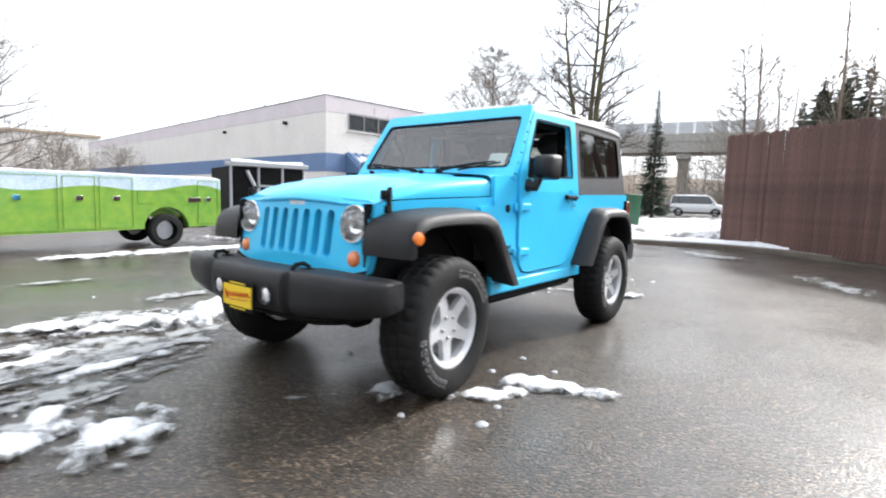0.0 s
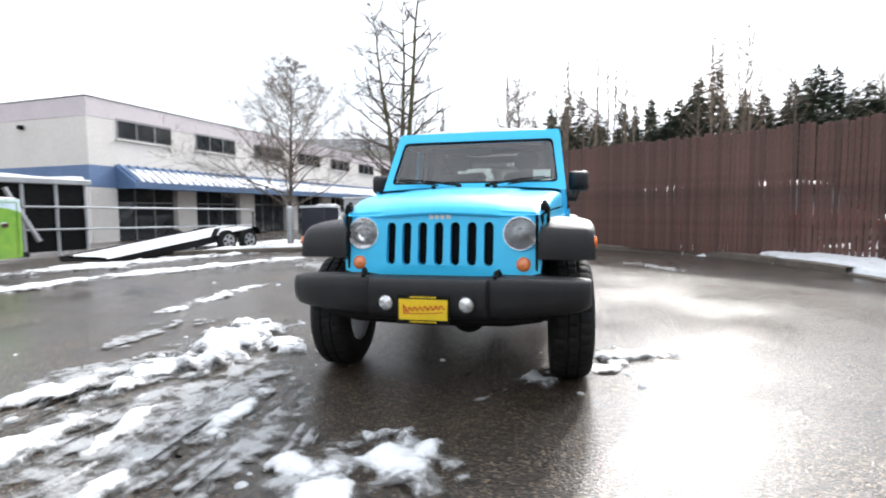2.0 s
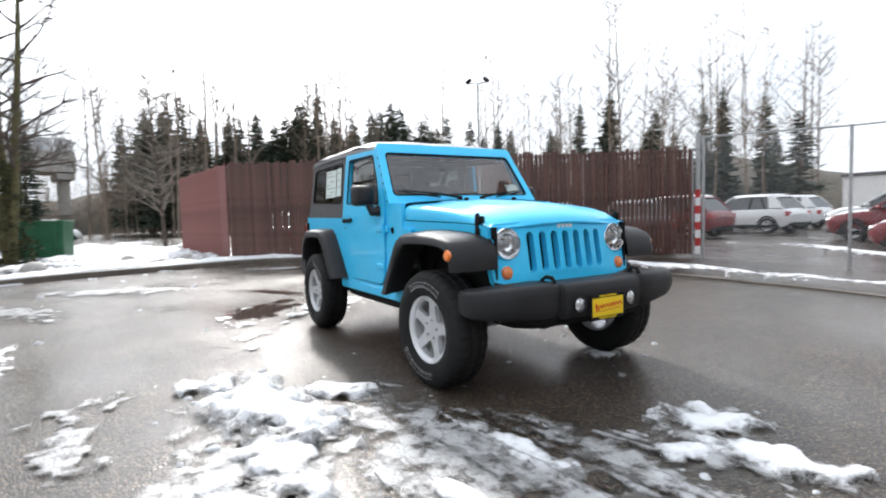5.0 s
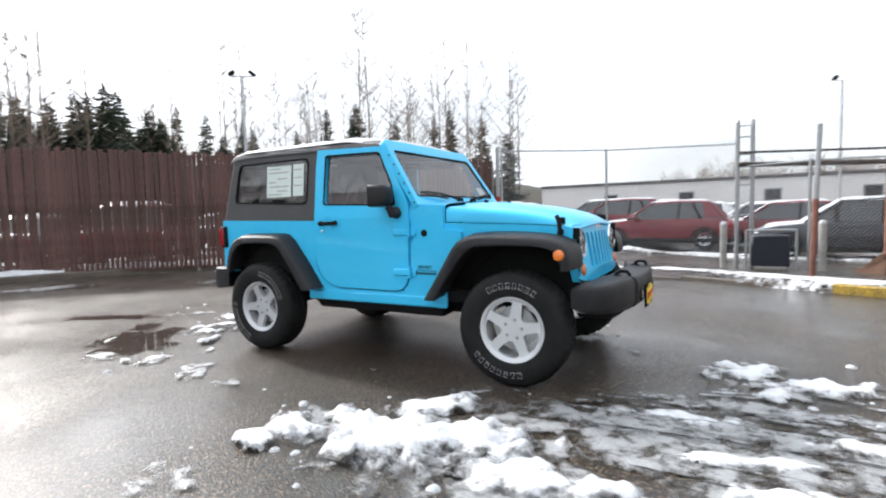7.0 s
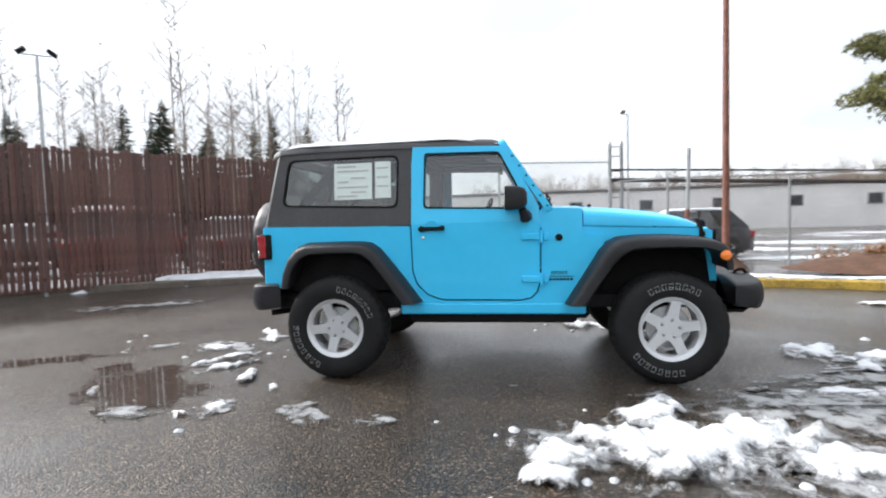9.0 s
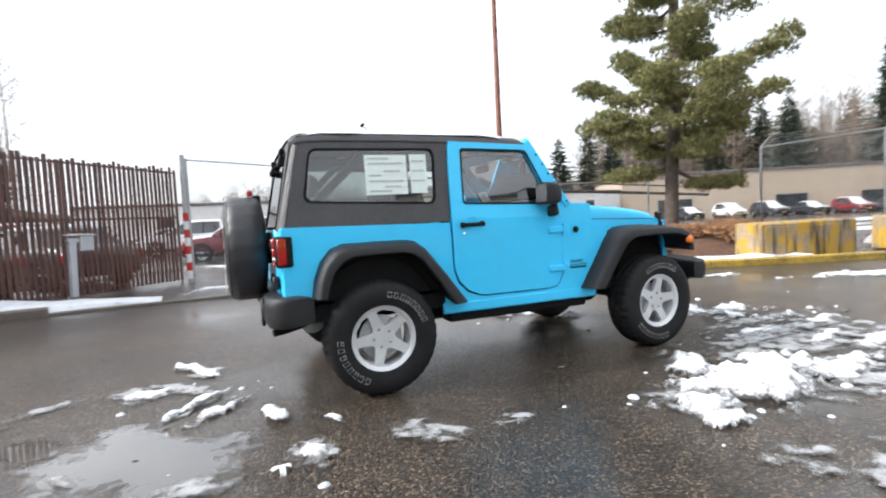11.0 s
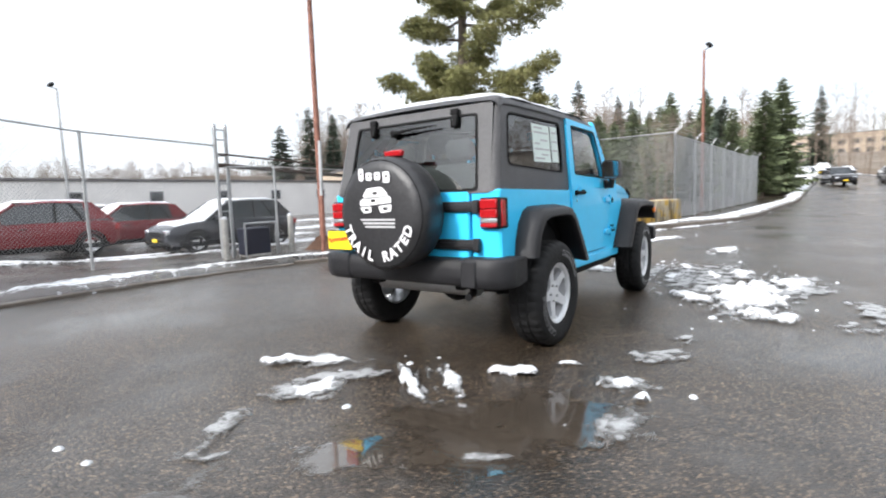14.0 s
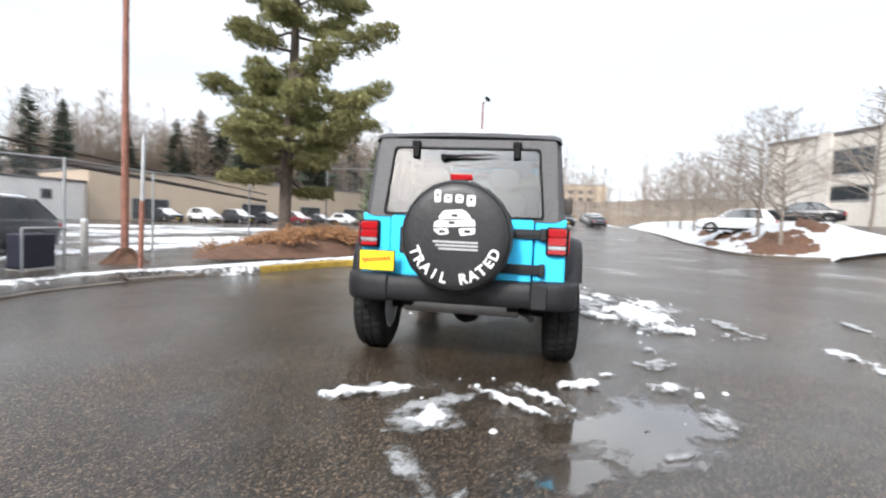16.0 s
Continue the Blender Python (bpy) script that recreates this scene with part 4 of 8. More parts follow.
    part("price_sticker", Geo().fill([(0.505, 1.345), (0.645, 1.345), (0.640, 1.435), (0.500, 1.435)], [], lambda u, v, d: shield(u, v, d + 0.020), 0.002), M_PAPER, ws, "small white paper sticker")
    for s in (1, -1):
        for k in range(6):
            v = 1.285 + k * 0.075
            x, y, z = shield(0.77 - 0.111 * (v - 1.245), v, 0.02)
            part("frame_bolt", Geo().lathe([(0.008, 0), (0.008, 0.004), (0.0001, 0.006)], pose(x, s * (y - 0.001), z, -90 * s), 8), M_DARK, ws)
    for y0, y1 in ((-0.10, -0.62), (0.62, 0.10)):
        a, b = Vector(shield(y0 if y0 < 0 else 0.14, 1.285, -0.03)), Vector(shield(y1 if y0 < 0 else 0.60, 1.345, -0.03))
        g = Geo().tube([a, a * 0.5 + b * 0.5 + Vector((0.02, 0, 0.005)), b], [0.012, 0.009, 0.006], 6)
        g.box(a.x - 0.02, a.x + 0.03, a.y - 0.02, a.y + 0.02, a.z - 0.03, a.z + 0.01, 0.008)
        d = (b - a)
        q = a + d * 0.35 + Vector((0.0, 0, -0.018))
        g.tube([q - Vector((0, 0.0, 0)), q + d * 0.75 + Vector((0, 0, 0.004))], 0.007, 6)
        part("wiper", g, M_DARK, car, "black windscreen wiper")

    # --- hardtop ---
    def top_y(v):
        return 0.752 - 0.085 * (v - 1.15)

    side = rounded([(-0.628, 1.158), (-0.606, 1.752), (-0.606, 1.770), (-1.672, 1.772), (-1.790, 1.180), (-1.80, 1.158)], 0.012, 2)
    win = rounded([(-0.725, 1.290), (-0.712, 1.700), (-1.612, 1.696), (-1.672, 1.330)], 0.06)
    win_in = rounded([(-0.740, 1.306), (-0.728, 1.686), (-1.600, 1.682), (-1.652, 1.342)], 0.055)
    top = Geo()
    for s in (1, -1):
        top.fill(side, [win], lambda u, v, d, s=s: (u, s * (top_y(v) - d), v), 0.05)
        # rounded rear corner post
        rows = []
        for v, x0, x1 in ((1.158, -1.80, -1.842), (1.45, -1.742, -1.782), (1.70, -1.690, -1.724), (1.772, -1.668, -1.690)):
            y = top_y(v)
            rows.append([(x0, s * y, v), (x0 - (x0 - x1) * 0.6, s * (y - 0.012), v), (x1, s * (y - 0.05), v), (x1 - 0.002, s * (y - 0.14), v), (x1 + 0.05, s * (y - 0.14), v)])
        top.loft(rows)
    rows = []
    for x, z0 in ((0.090, 1.715), (0.07, 1.732), (0.00, 1.756), (-0.3, 1.772), (-0.6, 1.778), (-1.0, 1.784), (-1.5, 1.782), (-1.66, 1.772), (-1.71, 1.752), (-1.735, 1.728)):
        half = [(-0.712, z0 - 0.035), (-0.706, z0 - 0.004), (-0.690, z0 + 0.018), (-0.650, z0 + 0.032), (-0.45, z0 + 0.042), (0, z0 + 0.048)]
        rows.append([(x, y, z) for y, z in half] + [(x, -y, z) for y, z in reversed(half[:-1])])
    top.loft(rows)
    # back frame around the rear glass
    def rear(u, v, d):
        return (-1.848 + 0.118 * (v - 1.15) / 0.60 + d, u, v)

    top.fill(rounded([(-0.70, 1.150), (0.70, 1.150), (0.668, 1.752), (-0.668, 1.752)], 0.03), [rounded([(-0.602, 1.165), (0.602, 1.165), (0.555, 1.690), (-0.555, 1.690)], 0.03)], lambda u, v, d: rear(u, v, d + 0.004), 0.04)
    hardtop = part("hardtop", top, M_HARDTOP, car, "dark grey textured hardtop", smooth=42)
    for s in (1, -1):
        g = Geo().fill(win, [win_in], lambda u, v, d, s=s: (u, s * (top_y(v) + 0.003 - d), v), 0.02)
        part("window_seal", g, M_DARK, hardtop)
        part("quarter_window", Geo().fill(win_in, [], lambda u, v, d, s=s: (u, s * (top_y(v) - 0.008 - d), v), None), M_TINT, hardtop, "tinted quarter window").visible_shadow = False
    rg_out = rounded([(-0.602, 1.165), (0.602, 1.165), (0.555, 1.690), (-0.555, 1.690)], 0.03)
    rg_in = rounded([(-0.585, 1.182), (0.585, 1.182), (0.540, 1.676), (-0.540, 1.676)], 0.03)
    rw = part("rear_window", Geo().fill(rg_out, [rg_in], lambda u, v, d: rear(u, v, d - 0.004), 0.03), M_DARK, hardtop)
    part("rear_window_pane", Geo().fill(rg_in, [], lambda u, v, d: rear(u, v, d + 0.006), None), M_REARGLASS, rw, "tinted rear window glass").visible_shadow = False
    for s in (1, -1):
        g = Geo().box(-1.772, -1.735, s * 0.381 - 0.033, s * 0.381 + 0.033, 1.690, 1.735, 0.008)
        m0 = pose(-1.755, s * 0.381, 1.655, 0, 11, 0)
        g.box(-0.022, 0.012, -0.026, 0.026, -0.05, 0.05, 0.008, m0)
        part("glass_hinge", g, M_DARK, rw, "black glass hinge")
    g = Geo().tube([(-1.790, 0.16, 1.612), (-1.795, 0.0, 1.625), (-1.79, -0.24, 1.634)], [0.016, 0.011, 0.004], 6)
    g.lathe([(0.026, -0.01), (0.026, 0.03), (0.018, 0.04), (0.0001, 0.042)], pose(-1.765, 0.16, 1.61, 0, -90, 0), 16)
    part("rear_wiper", g, M_DARK, rw)
    # roof snow
    g, rows = Geo(), []
    for i in range(46):
        x = 0.082 - 1.77 * i / 45
        row = []
        for j in range(25):
            y = -0.702 + 1.404 * j / 24
            edge = min(1, min(i, 45 - i) / 1.5) ** 0.6 * min(1, min(j, 24 - j) / 1.6) ** 0.6
            z0 = 1.732 + 0.052 * smoothstep(0.09, -0.35, x) - 0.022 * smoothstep(-1.50, -1.69, x)
            zr = z0 + 0.058 - 0.034 * (abs(y) / 0.69) ** 3
            row.append((x, y + 0.02 * noise.noise(Vector((x * 4, j, 7))), zr - 0.008 + (0.030 + 0.016 * noise.noise(Vector((x * 5, y * 5, 3)))) * edge))
        rows.append(row)
    g.loft(rows)
    part("roof_snow", g, M_SNOW, car, "thin wet snow on the roof", smooth=80)

    # --- tailgate, lamps, spare ---
    g = Geo().box(-1.848, -1.80, -0.53, 0.535, 0.705, 1.168, 0.012)
    gate = part("tailgate", g, M_BLUE, car)
    for z in (1.060, 0.802):
        g = Geo().box(-1.872, -1.846, -0.60, -0.20, z - 0.036, z + 0.036, 0.008)
        g.box(-1.880, -1.868, -0.59, -0.30, z - 0.016, z + 0.016, 0.004)
        g.box(-1.885, -1.842, -0.622, -0.575, z - 0.046, z + 0.046, 0.008)
        part("gate_hinge", g, M_PLASTIC, gate, "black tailgate hinge strap")
    part("gate_latch", Geo().box(-1.875, -1.846, 0.40, 0.46, 0.88, 1.08, 0.01), M_PLASTIC, gate)
    for s in (1, -1):
        y0, y1 = 0.622, 0.772
        g = Geo().box(-1.868, -1.80, min(s * y0, s * y1), max(s * y0, s * y1), 0.912, 1.118, 0.012)
        g.box(-1.86, -1.76, min(s * 0.755, s * 0.785), max(s * 0.755, s * 0.785), 0.915, 1.115, 0.01)
        lamp = part("tail_lamp", g, M_DARK, car, "tail lamp in a black housing")
        for z0, z1, mat in ((1.045, 1.107, M_REDLENS), (0.985, 1.042, M_REDLENS), (0.953, 0.982, M_CLEAR), (0.922, 0.950, M_REDLENS)):
            g = Geo().box(-1.885, -1.86, min(s * 0.634, s * 0.762), max(s * 0.634, s * 0.762), z0, z1, 0.006)
            part("lamp_lens", g, mat, lamp)
        part("side_lens", Geo().box(-1.855, -1.80, min(s * 0.780, s * 0.788), max(s * 0.780, s * 0.788), 0.93, 1.10, 0.003), M_REDLENS, lamp)
    # spare wheel in its cover
    mm = pose(-1.90, 0.0, 1.028, 0, -90, 0)
    spare = part("spare_wheel_cover", Geo().lathe([(0.20, -0.02), (0.345, 0.0), (0.382, 0.03), (0.392, 0.09), (0.392, 0.19), (0.380, 0.235), (0.345, 0.262), (0.30, 0.272), (0.15, 0.276), (0.0001, 0.278)], mm, 72,
                 lambda k, s: 0.0035 * math.sin(s * 1.9 + k) if k in (3, 4, 5) else 0), M_VINYL, car, "black vinyl spare wheel cover with white print", smooth=50)
    part("spare_mount", Geo().tube([(-1.84, 0, 1.02), (-1.92, 0, 1.02)], 0.12, 16), M_DARK, car)
    part("cover_seam", Geo().tube([(-2.145, 0.366 * math.cos(t), 1.028 + 0.366 * math.sin(t)) for t in (2 * math.pi * k / 64 for k in range(65))], 0.0045, 5), M_DARK, spare)
    FX = -2.1805
    # printed words round the lower edge, one letter at a time
    word = "TRAIL RATED"
    for i, ch in enumerate(word):
        if ch == " ":
            continue
        a = radians(-158 + 136 * i / (len(word) - 1))
        cu = bpy.data.curves.new("letter", "FONT")
        cu.body, cu.size, cu.align_x, cu.align_y, cu.extrude, cu.offset = ch, 0.098, "CENTER", "CENTER", 0.0012, 0.003
        tmp = new("letter", cu)
        me = bpy.data.meshes.new_from_object(tmp.evaluated_get(bpy.context.evaluated_depsgraph_get()))
        bpy.data.objects.remove(tmp)
        me.materials.append(M_WHITE)
        ob = new("printed_letter", me)
        ob.parent = spare
        r = 0.295
        # text lies in local x (to the right seen from behind the car), y up
        base = Matrix(((0, 0, -1, FX), (-1, 0, 0, 0), (0, 1, 0, 1.028), (0, 0, 0, 1)))
        ob.matrix_local = base @ Matrix.Translation((r * math.cos(a), r * math.sin(a), 0.006)) @ Matrix.Rotation(a + math.pi / 2, 4, "Z")
    # maker's mark and the small drawn car as plain shapes
    g = Geo()
    x = 0.150
    for w, h in ((0.045, 0.085), (0.055, 0.055), (0.055, 0.055), (0.06, 0.075)):
        c = x - w / 2
        lo = 1.258 - (0.02 if w == 0.06 else 0)
        g.fill(rounded([(c - w / 2, lo), (c + w / 2, lo), (c + w / 2, lo + h), (c - w / 2, lo + h)], 0.016, 3), [rounded([(c - w * 0.18, lo + h * 0.45), (c + w * 0.18, lo + h * 0.45), (c + w * 0.18, lo + h * 0.72), (c - w * 0.18, lo + h * 0.72)], 0.006, 2)], lambda u, v, d: (FX - 0.001 - d, u, v), 0.003)
        x -= w + 0.022
    part("printed_mark", g, M_WHITE, spare, "white printed mark of plain blocks")
    g = Geo()
    for pts in ([(0.12, 1.155), (0.08, 1.205), (-0.05, 1.215), (-0.10, 1.175), (-0.11, 1.145), (0.10, 1.135)], [(0.145, 1.125), (0.10, 1.145), (-0.13, 1.150), (-0.14, 1.105), (0.15, 1.085)], [(0.155, 1.075), (0.05, 1.085), (0.04, 1.045), (0.11, 1.035)], [(-0.02, 1.085), (-0.14, 1.095), (-0.135, 1.05), (-0.04, 1.035)]):
        g.fill(rounded(pts, 0.012, 2), [rounded([(sum(p[0] for p in pts) / len(pts) + dx * 0.022, sum(p[1] for p in pts) / len(pts) + dz * 0.010) for dx, dz in ((-1, -1), (1, -1), (1, 1), (-1, 1))], 0.004, 2)], lambda u, v, d: (FX - 0.0015 - d, u, v), 0.002)
    part("printed_drawing", g, M_WHITE, spare, "white line drawing of plain shapes")
    for k in range(3):
        g = Geo().box(FX - 0.002, FX, -0.16, 0.15 - 0.02 * k, 0.985 - 0.024 * k, 0.998 - 0.024 * k, 0)
        part("printed_line", g, M_GREYPRINT, spare, "faint grey bar of small print")
    g = Geo().box(-2.00, -1.955, -0.085, 0.075, 1.425, 1.468, 0.008)
    bl = part("high_brake_lamp", g, M_REDLENS, car, "red high brake lamp")
    part("lamp_bracket", Geo().box(-1.96, -1.90, -0.03, 0.03, 1.10, 1.43, 0.008), M_DARK, bl)

    # --- flares ---
    def flare(outer, inner, name_y, wide):
        for s in (1, -1):
            rows = []
            for (ox, oz), (ix, iz), ya in zip(outer, inner, name_y):
                cx, cz = (ox + ix) / 2, (oz + iz) / 2
                rows.append([(ox, s * (ya - 0.02), oz), (ox, s * (ya + 0.02), oz), (ox * 0.85 + ix * 0.15, s * (wide - 0.05), oz * 0.85 + iz * 0.15), (ox * 0.72 + ix * 0.28, s * (wide - 0.014), oz * 0.72 + iz * 0.28),
                             (ox * 0.55 + ix * 0.45, s * wide, oz * 0.55 + iz * 0.45), (ix * 0.9 + ox * 0.1, s * (wide + 0.002), iz * 0.9 + oz * 0.1), (ix, s * (wide - 0.012), iz), (ix, s * (wide - 0.05), iz + 0.01), (ix, s * (ya - 0.02), iz + 0.02)])
            g = Geo().loft(rows)
            g.add(rows[0], [tuple(range(len(rows[0])))])
            g.add(rows[-1], [tuple(range(len(rows[-1])))])
            yield part("fender_flare", g, M_PLASTIC, car, "black plastic wheel-arch flare", smooth=50)

    rear_o = [(-1.655, 0.70), (-1.635, 0.82), (-1.59, 0.935), (-1.52, 1.015), (-1.44, 1.045), (-1.2, 1.048), (-1.0, 1.046), (-0.93, 1.035), (-0.86, 0.985), (-0.70, 0.785), (-0.548, 0.577)]
    rear_i = [(-1.565, 0.70), (-1.548, 0.78), (-1.515, 0.86), (-1.455, 0.925), (-1.38, 0.955), (-1.2, 0.962), (-1.05, 0.960), (-0.98, 0.945), (-0.92, 0.905), (-0.80, 0.745), (-0.680, 0.568)]
    list(flare(rear_o, rear_i, [0.766] * 11, 0.915))
    front_o = [(0.505, 0.557), (0.64, 0.765), (0.752, 0.945), (0.80, 0.998), (0.88, 1.036), (1.0, 1.046), (1.2, 1.045), (1.38, 1.033), (1.50, 1.015), (1.57, 0.985), (1.605, 0.94), (1.622, 0.86), (1.622, 0.80)]
    front_i = [(0.640, 0.557), (0.745, 0.715), (0.835, 0.845), (0.885, 0.905), (0.965, 0.944), (1.05, 0.952), (1.2, 0.955), (1.36, 0.953), (1.44, 0.945), (1.505, 0.925), (1.545, 0.885), (1.56, 0.835), (1.56, 0.80)]
    ys = [0.766, 0.766, 0.745, 0.735, 0.72, 0.712, 0.69, 0.66, 0.645, 0.632, 0.625, 0.62, 0.62]
    fl = list(flare(front_o, front_i, ys, 0.925))
    for f, s in zip(fl, (1, -1)):
        part("side_marker", Geo().lathe([(0.036, -0.01), (0.036, 0.006), (0.030, 0.014), (0.0001, 0.02)], pose(1.552, s * 0.921, 0.900, -86 * s, 0, 0) @ pose(0, 0, 0), 20), M_AMBER, f, "round amber side marker")
        # dark liners inside the arches
        for x in (1.2115, -1.2115):
            prof = [(x + 0.47 * math.cos(t), 0.44 + 0.50 * math.sin(t)) for t in (math.pi * k / 14 for k in range(1, 14))]
            g = Geo().loft([[(px, s * 0.752 if x < 0 else s * 0.62, min(pz, 0.955)) for px, pz in prof], [(px, s * 0.40, min(pz, 0.955)) for px, pz in prof]])
            g.add([(px, s * 0.40, min(pz, 0.955)) for px, pz in prof], [tuple(range(len(prof)))])
            part("wheel_arch_liner", g, M_DARK, car)
        part("inner_fender", Geo().box(0.62, 1.60, min(s * 0.585, s * 0.60), max(s * 0.585, s * 0.60), 0.50, 1.06, 0.0), M_DARK, car)
        part("inner_fender", Geo().box(-1.76, -0.66, min(s * 0.61, s * 0.625), max(s * 0.61, s * 0.625), 0.50, 1.0, 0.0), M_DARK, car)

    # --- bumpers ---
    def bumper(rows_def, sgn):
        rows = []
        for y, xf, xb, z0, z1 in rows_def:
            pts = rounded([(xb, z0 + 0.02), (xf - 0.03, z0), (xf, z0 + 0.06), (xf, z1 - 0.05), (xf - 0.02, z1), (xb, z1)], 0.025, 3)
            rows.append([(sgn * u, y, v) for u, v in pts])
        return Geo().loft(rows, True, True)

    half = [(0.0, 1.945, 1.72, 0.488, 0.712), (0.18, 1.943, 1.72, 0.488, 0.712), (0.335, 1.935, 1.72, 0.490, 0.712), (0.352, 1.905, 1.72, 0.492, 0.716), (0.42, 1.925, 1.70, 0.492, 0.722), (0.60, 1.895, 1.68, 0.505, 0.716), (0.74, 1.86, 1.65, 0.515, 0.710), (0.84, 1.82, 1.63, 0.525, 0.705), (0.885, 1.775, 1.62, 0.535, 0.698), (0.90, 1.735, 1.62, 0.545, 0.690)]
    rows = [(-y, *r) for y, *r in reversed(half[1:])] + half
    fb = part("front_bumper", bumper(rows, 1), M_PLASTIC, car, "black plastic front bumper", smooth=35)
    g = Geo().loft([[(1.86 - 0.12 * y * y, y, 0.52), (1.86 - 0.12 * y * y, y, zz + 0.03), (1.82 - 0.12 * y * y, y, zz), (1.60, y, zz)] for y, zz in ((-0.70, 0.50), (-0.62, 0.46), (-0.45, 0.435), (0, 0.43), (0.45, 0.435), (0.62, 0.46), (0.70, 0.50))])
    part("air_dam", g, M_DARK, fb)
    for s in (1, -1):
        mm = pose(1.936, s * 0.23, 0.578, 0, 90, 0)
        fog = part("fog_lamp", Geo().lathe([(0.052, -0.03), (0.052, 0.014), (0.046, 0.016), (0.044, 0.002)], mm, 28), M_PLASTIC, fb)
        part("fog_lamp_lens", Geo().lathe([(0.045, 0.004), (0.035, 0.012), (0.0001, 0.017)], mm, 24), M_CLEAR, fog, "clear round fog lamp lens")
        g = Geo().tube([(1.80, s * 0.40, 0.70), (1.80, s * 0.40, 0.735), (1.83, s * 0.395, 0.752), (1.87, s * 0.385, 0.748), (1.89, s * 0.38, 0.72)], 0.012, 8)
        g.box(1.77, 1.83, s * 0.40 - 0.03, s * 0.40 + 0.03, 0.70, 0.725, 0.006)
        part("tow_hook", g, M_DARK, fb, "black steel tow hook")
    g = Geo().box(1.948, 1.962, -0.158, 0.145, 0.465, 0.628, 0.004)
    plate = part("plate_frame", g, M_DARK, fb, "black number plate frame")
    part("dealer_plate", Geo().box(1.962, 1.966, -0.145, 0.132, 0.490, 0.605, 0.002), M_YELLOW, plate, "yellow plate with a red swash")
    g = Geo().tube([(1.967, -0.118 + 0.236 * k / 40, 0.548 + 0.0004 * k + 0.013 * math.sin(k * 1.25) * (1.6 if k < 6 else 1)) for k in range(41)], 0.0035, 5)
    g.tube([(1.967, -0.118, 0.575), (1.967, -0.112, 0.522)], 0.004, 5)
    g.tube([(1.967, -0.11 + 0.22 * k / 12, 0.524 + 0.012 * (k / 12) ** 2) for k in range(13)], 0.0022, 4)
    part("plate_mark", g, M_REDPRINT, plate, smooth=0)
    for z in (0.475, 0.612):
        g = Geo()
        for k in range(9):
            g.box(1.962, 1.9645, -0.08 + k * 0.017, -0.068 + k * 0.017, z, z + 0.009, 0)
        part("plate_frame_mark", g, M_YELLOW, plate, smooth=0)
    half = [(0.0, 1.955, 1.80, 0.520, 0.712), (0.30, 1.955, 1.80, 0.520, 0.712), (0.52, 1.953, 1.80, 0.520, 0.712), (0.535, 1.965, 1.79, 0.512, 0.722), (0.70, 1.958, 1.74, 0.512, 0.724), (0.80, 1.925, 1.70, 0.515, 0.724), (0.848, 1.87, 1.665, 0.522, 0.720), (0.862, 1.82, 1.655, 0.53, 0.715)]
    rows = [(-y, *r) for y, *r in reversed(half[1:])] + half
    rb = part("rear_bumper", bumper(rows, -1), M_PLASTIC, car, "black plastic rear bumper", smooth=35)
    part("bumper_step", Geo().box(-1.972, -1.95, -0.645, -0.525, 0.525, 0.705, 0.01), M_PLASTIC, rb)
    g = Geo().box(-1.965, -1.952, 0.468, 0.740, 0.742, 0.898, 0.004)
    pl = part("plate_bracket", g, M_DARK, rb)
    part("dealer_plate", Geo().box(-1.970, -1.965, 0.474, 0.734, 0.748, 0.892, 0.002), M_YELLOW, pl, "yellow plate with a red swash")
    g = Geo().tube([(-1.971, 0.716 - 0.22 * k / 40, 0.816 + 0.0006 * k + 0.015 * math.sin(k * 1.25) * (1.6 if k < 6 else 1)) for k in range(41)], 0.0045, 5)
    part("plate_mark", g, M_REDPRINT, pl, smooth=0)

    # --- side badges ---
    for s in (1, -1):
        g = Geo().lathe([(0.026, 0), (0.026, 0.006), (0.020, 0.009), (0.0001, 0.009)], pose(0.475, s * 0.765, 1.040, -90 * s), 24)
        part("round_badge", g, M_DARK, car, "round dark badge")
        cu = bpy.data.curves.new("badge", "FONT")
        cu.body, cu.size, cu.align_x, cu.align_y, cu.extrude, cu.offset, cu.space_character = "SPORT", 0.034, "CENTER", "CENTER", 0.001, 0.001, 1.25
        tmp = new("badge", cu)
        me = bpy.data.meshes.new_from_object(tmp.evaluated_get(bpy.context.evaluated_depsgraph_get()))
        bpy.data.objects.remove(tmp)
        me.materials.append(M_DARK)
        ob = new("trim_badge", me)
        ob.parent = car
        ob.matrix_local = Matrix(((-s, 0, 0, 0.475), (0, 0, s, s * 0.7675), (0, 1, 0, 0.780), (0, 0, 0, 1)))
        g = Geo()
        for k in range(8):
            g.box(0.375 + k * 0.025, 0.393 + k * 0.025, min(s * 0.766, s * 0.769), max(s * 0.766, s * 0.769), 0.725, 0.742, 0)
        g.box(0.37, 0.575, min(s * 0.766, s * 0.769), max(s * 0.766, s * 0.769), 0.752, 0.757, 0)
        part("model_badge", g, M_DARK, car, "dark badge of plain blocks", smooth=0)

    # --- wheels ---
    build_wheel(car, 1.2115, 1, 3.0, 10)
    build_wheel(car, 1.2115, -1, 3.0, 43)
    build_wheel(car, -1.2115, 1, 0, -18)
    build_wheel(car, -1.2115, -1, 0, 5)

    # --- underside ---
    for s in (1, -1):
        g = Geo()
        g.box(-1.80, 1.78, s * 0.40 - 0.04, s * 0.40 + 0.04, 0.47, 0.60, 0.01)
        g.box(-0.66, 0.60, min(s * 0.55, s * 0.72), max(s * 0.55, s * 0.72), 0.40, 0.50, 0.02)
        part("chassis_rail", g, M_DARK, car)
    part("floor_pan", Geo().box(-1.75, 1.45, -0.74, 0.74, 0.52, 0.62, 0.01), M_DARK, car)
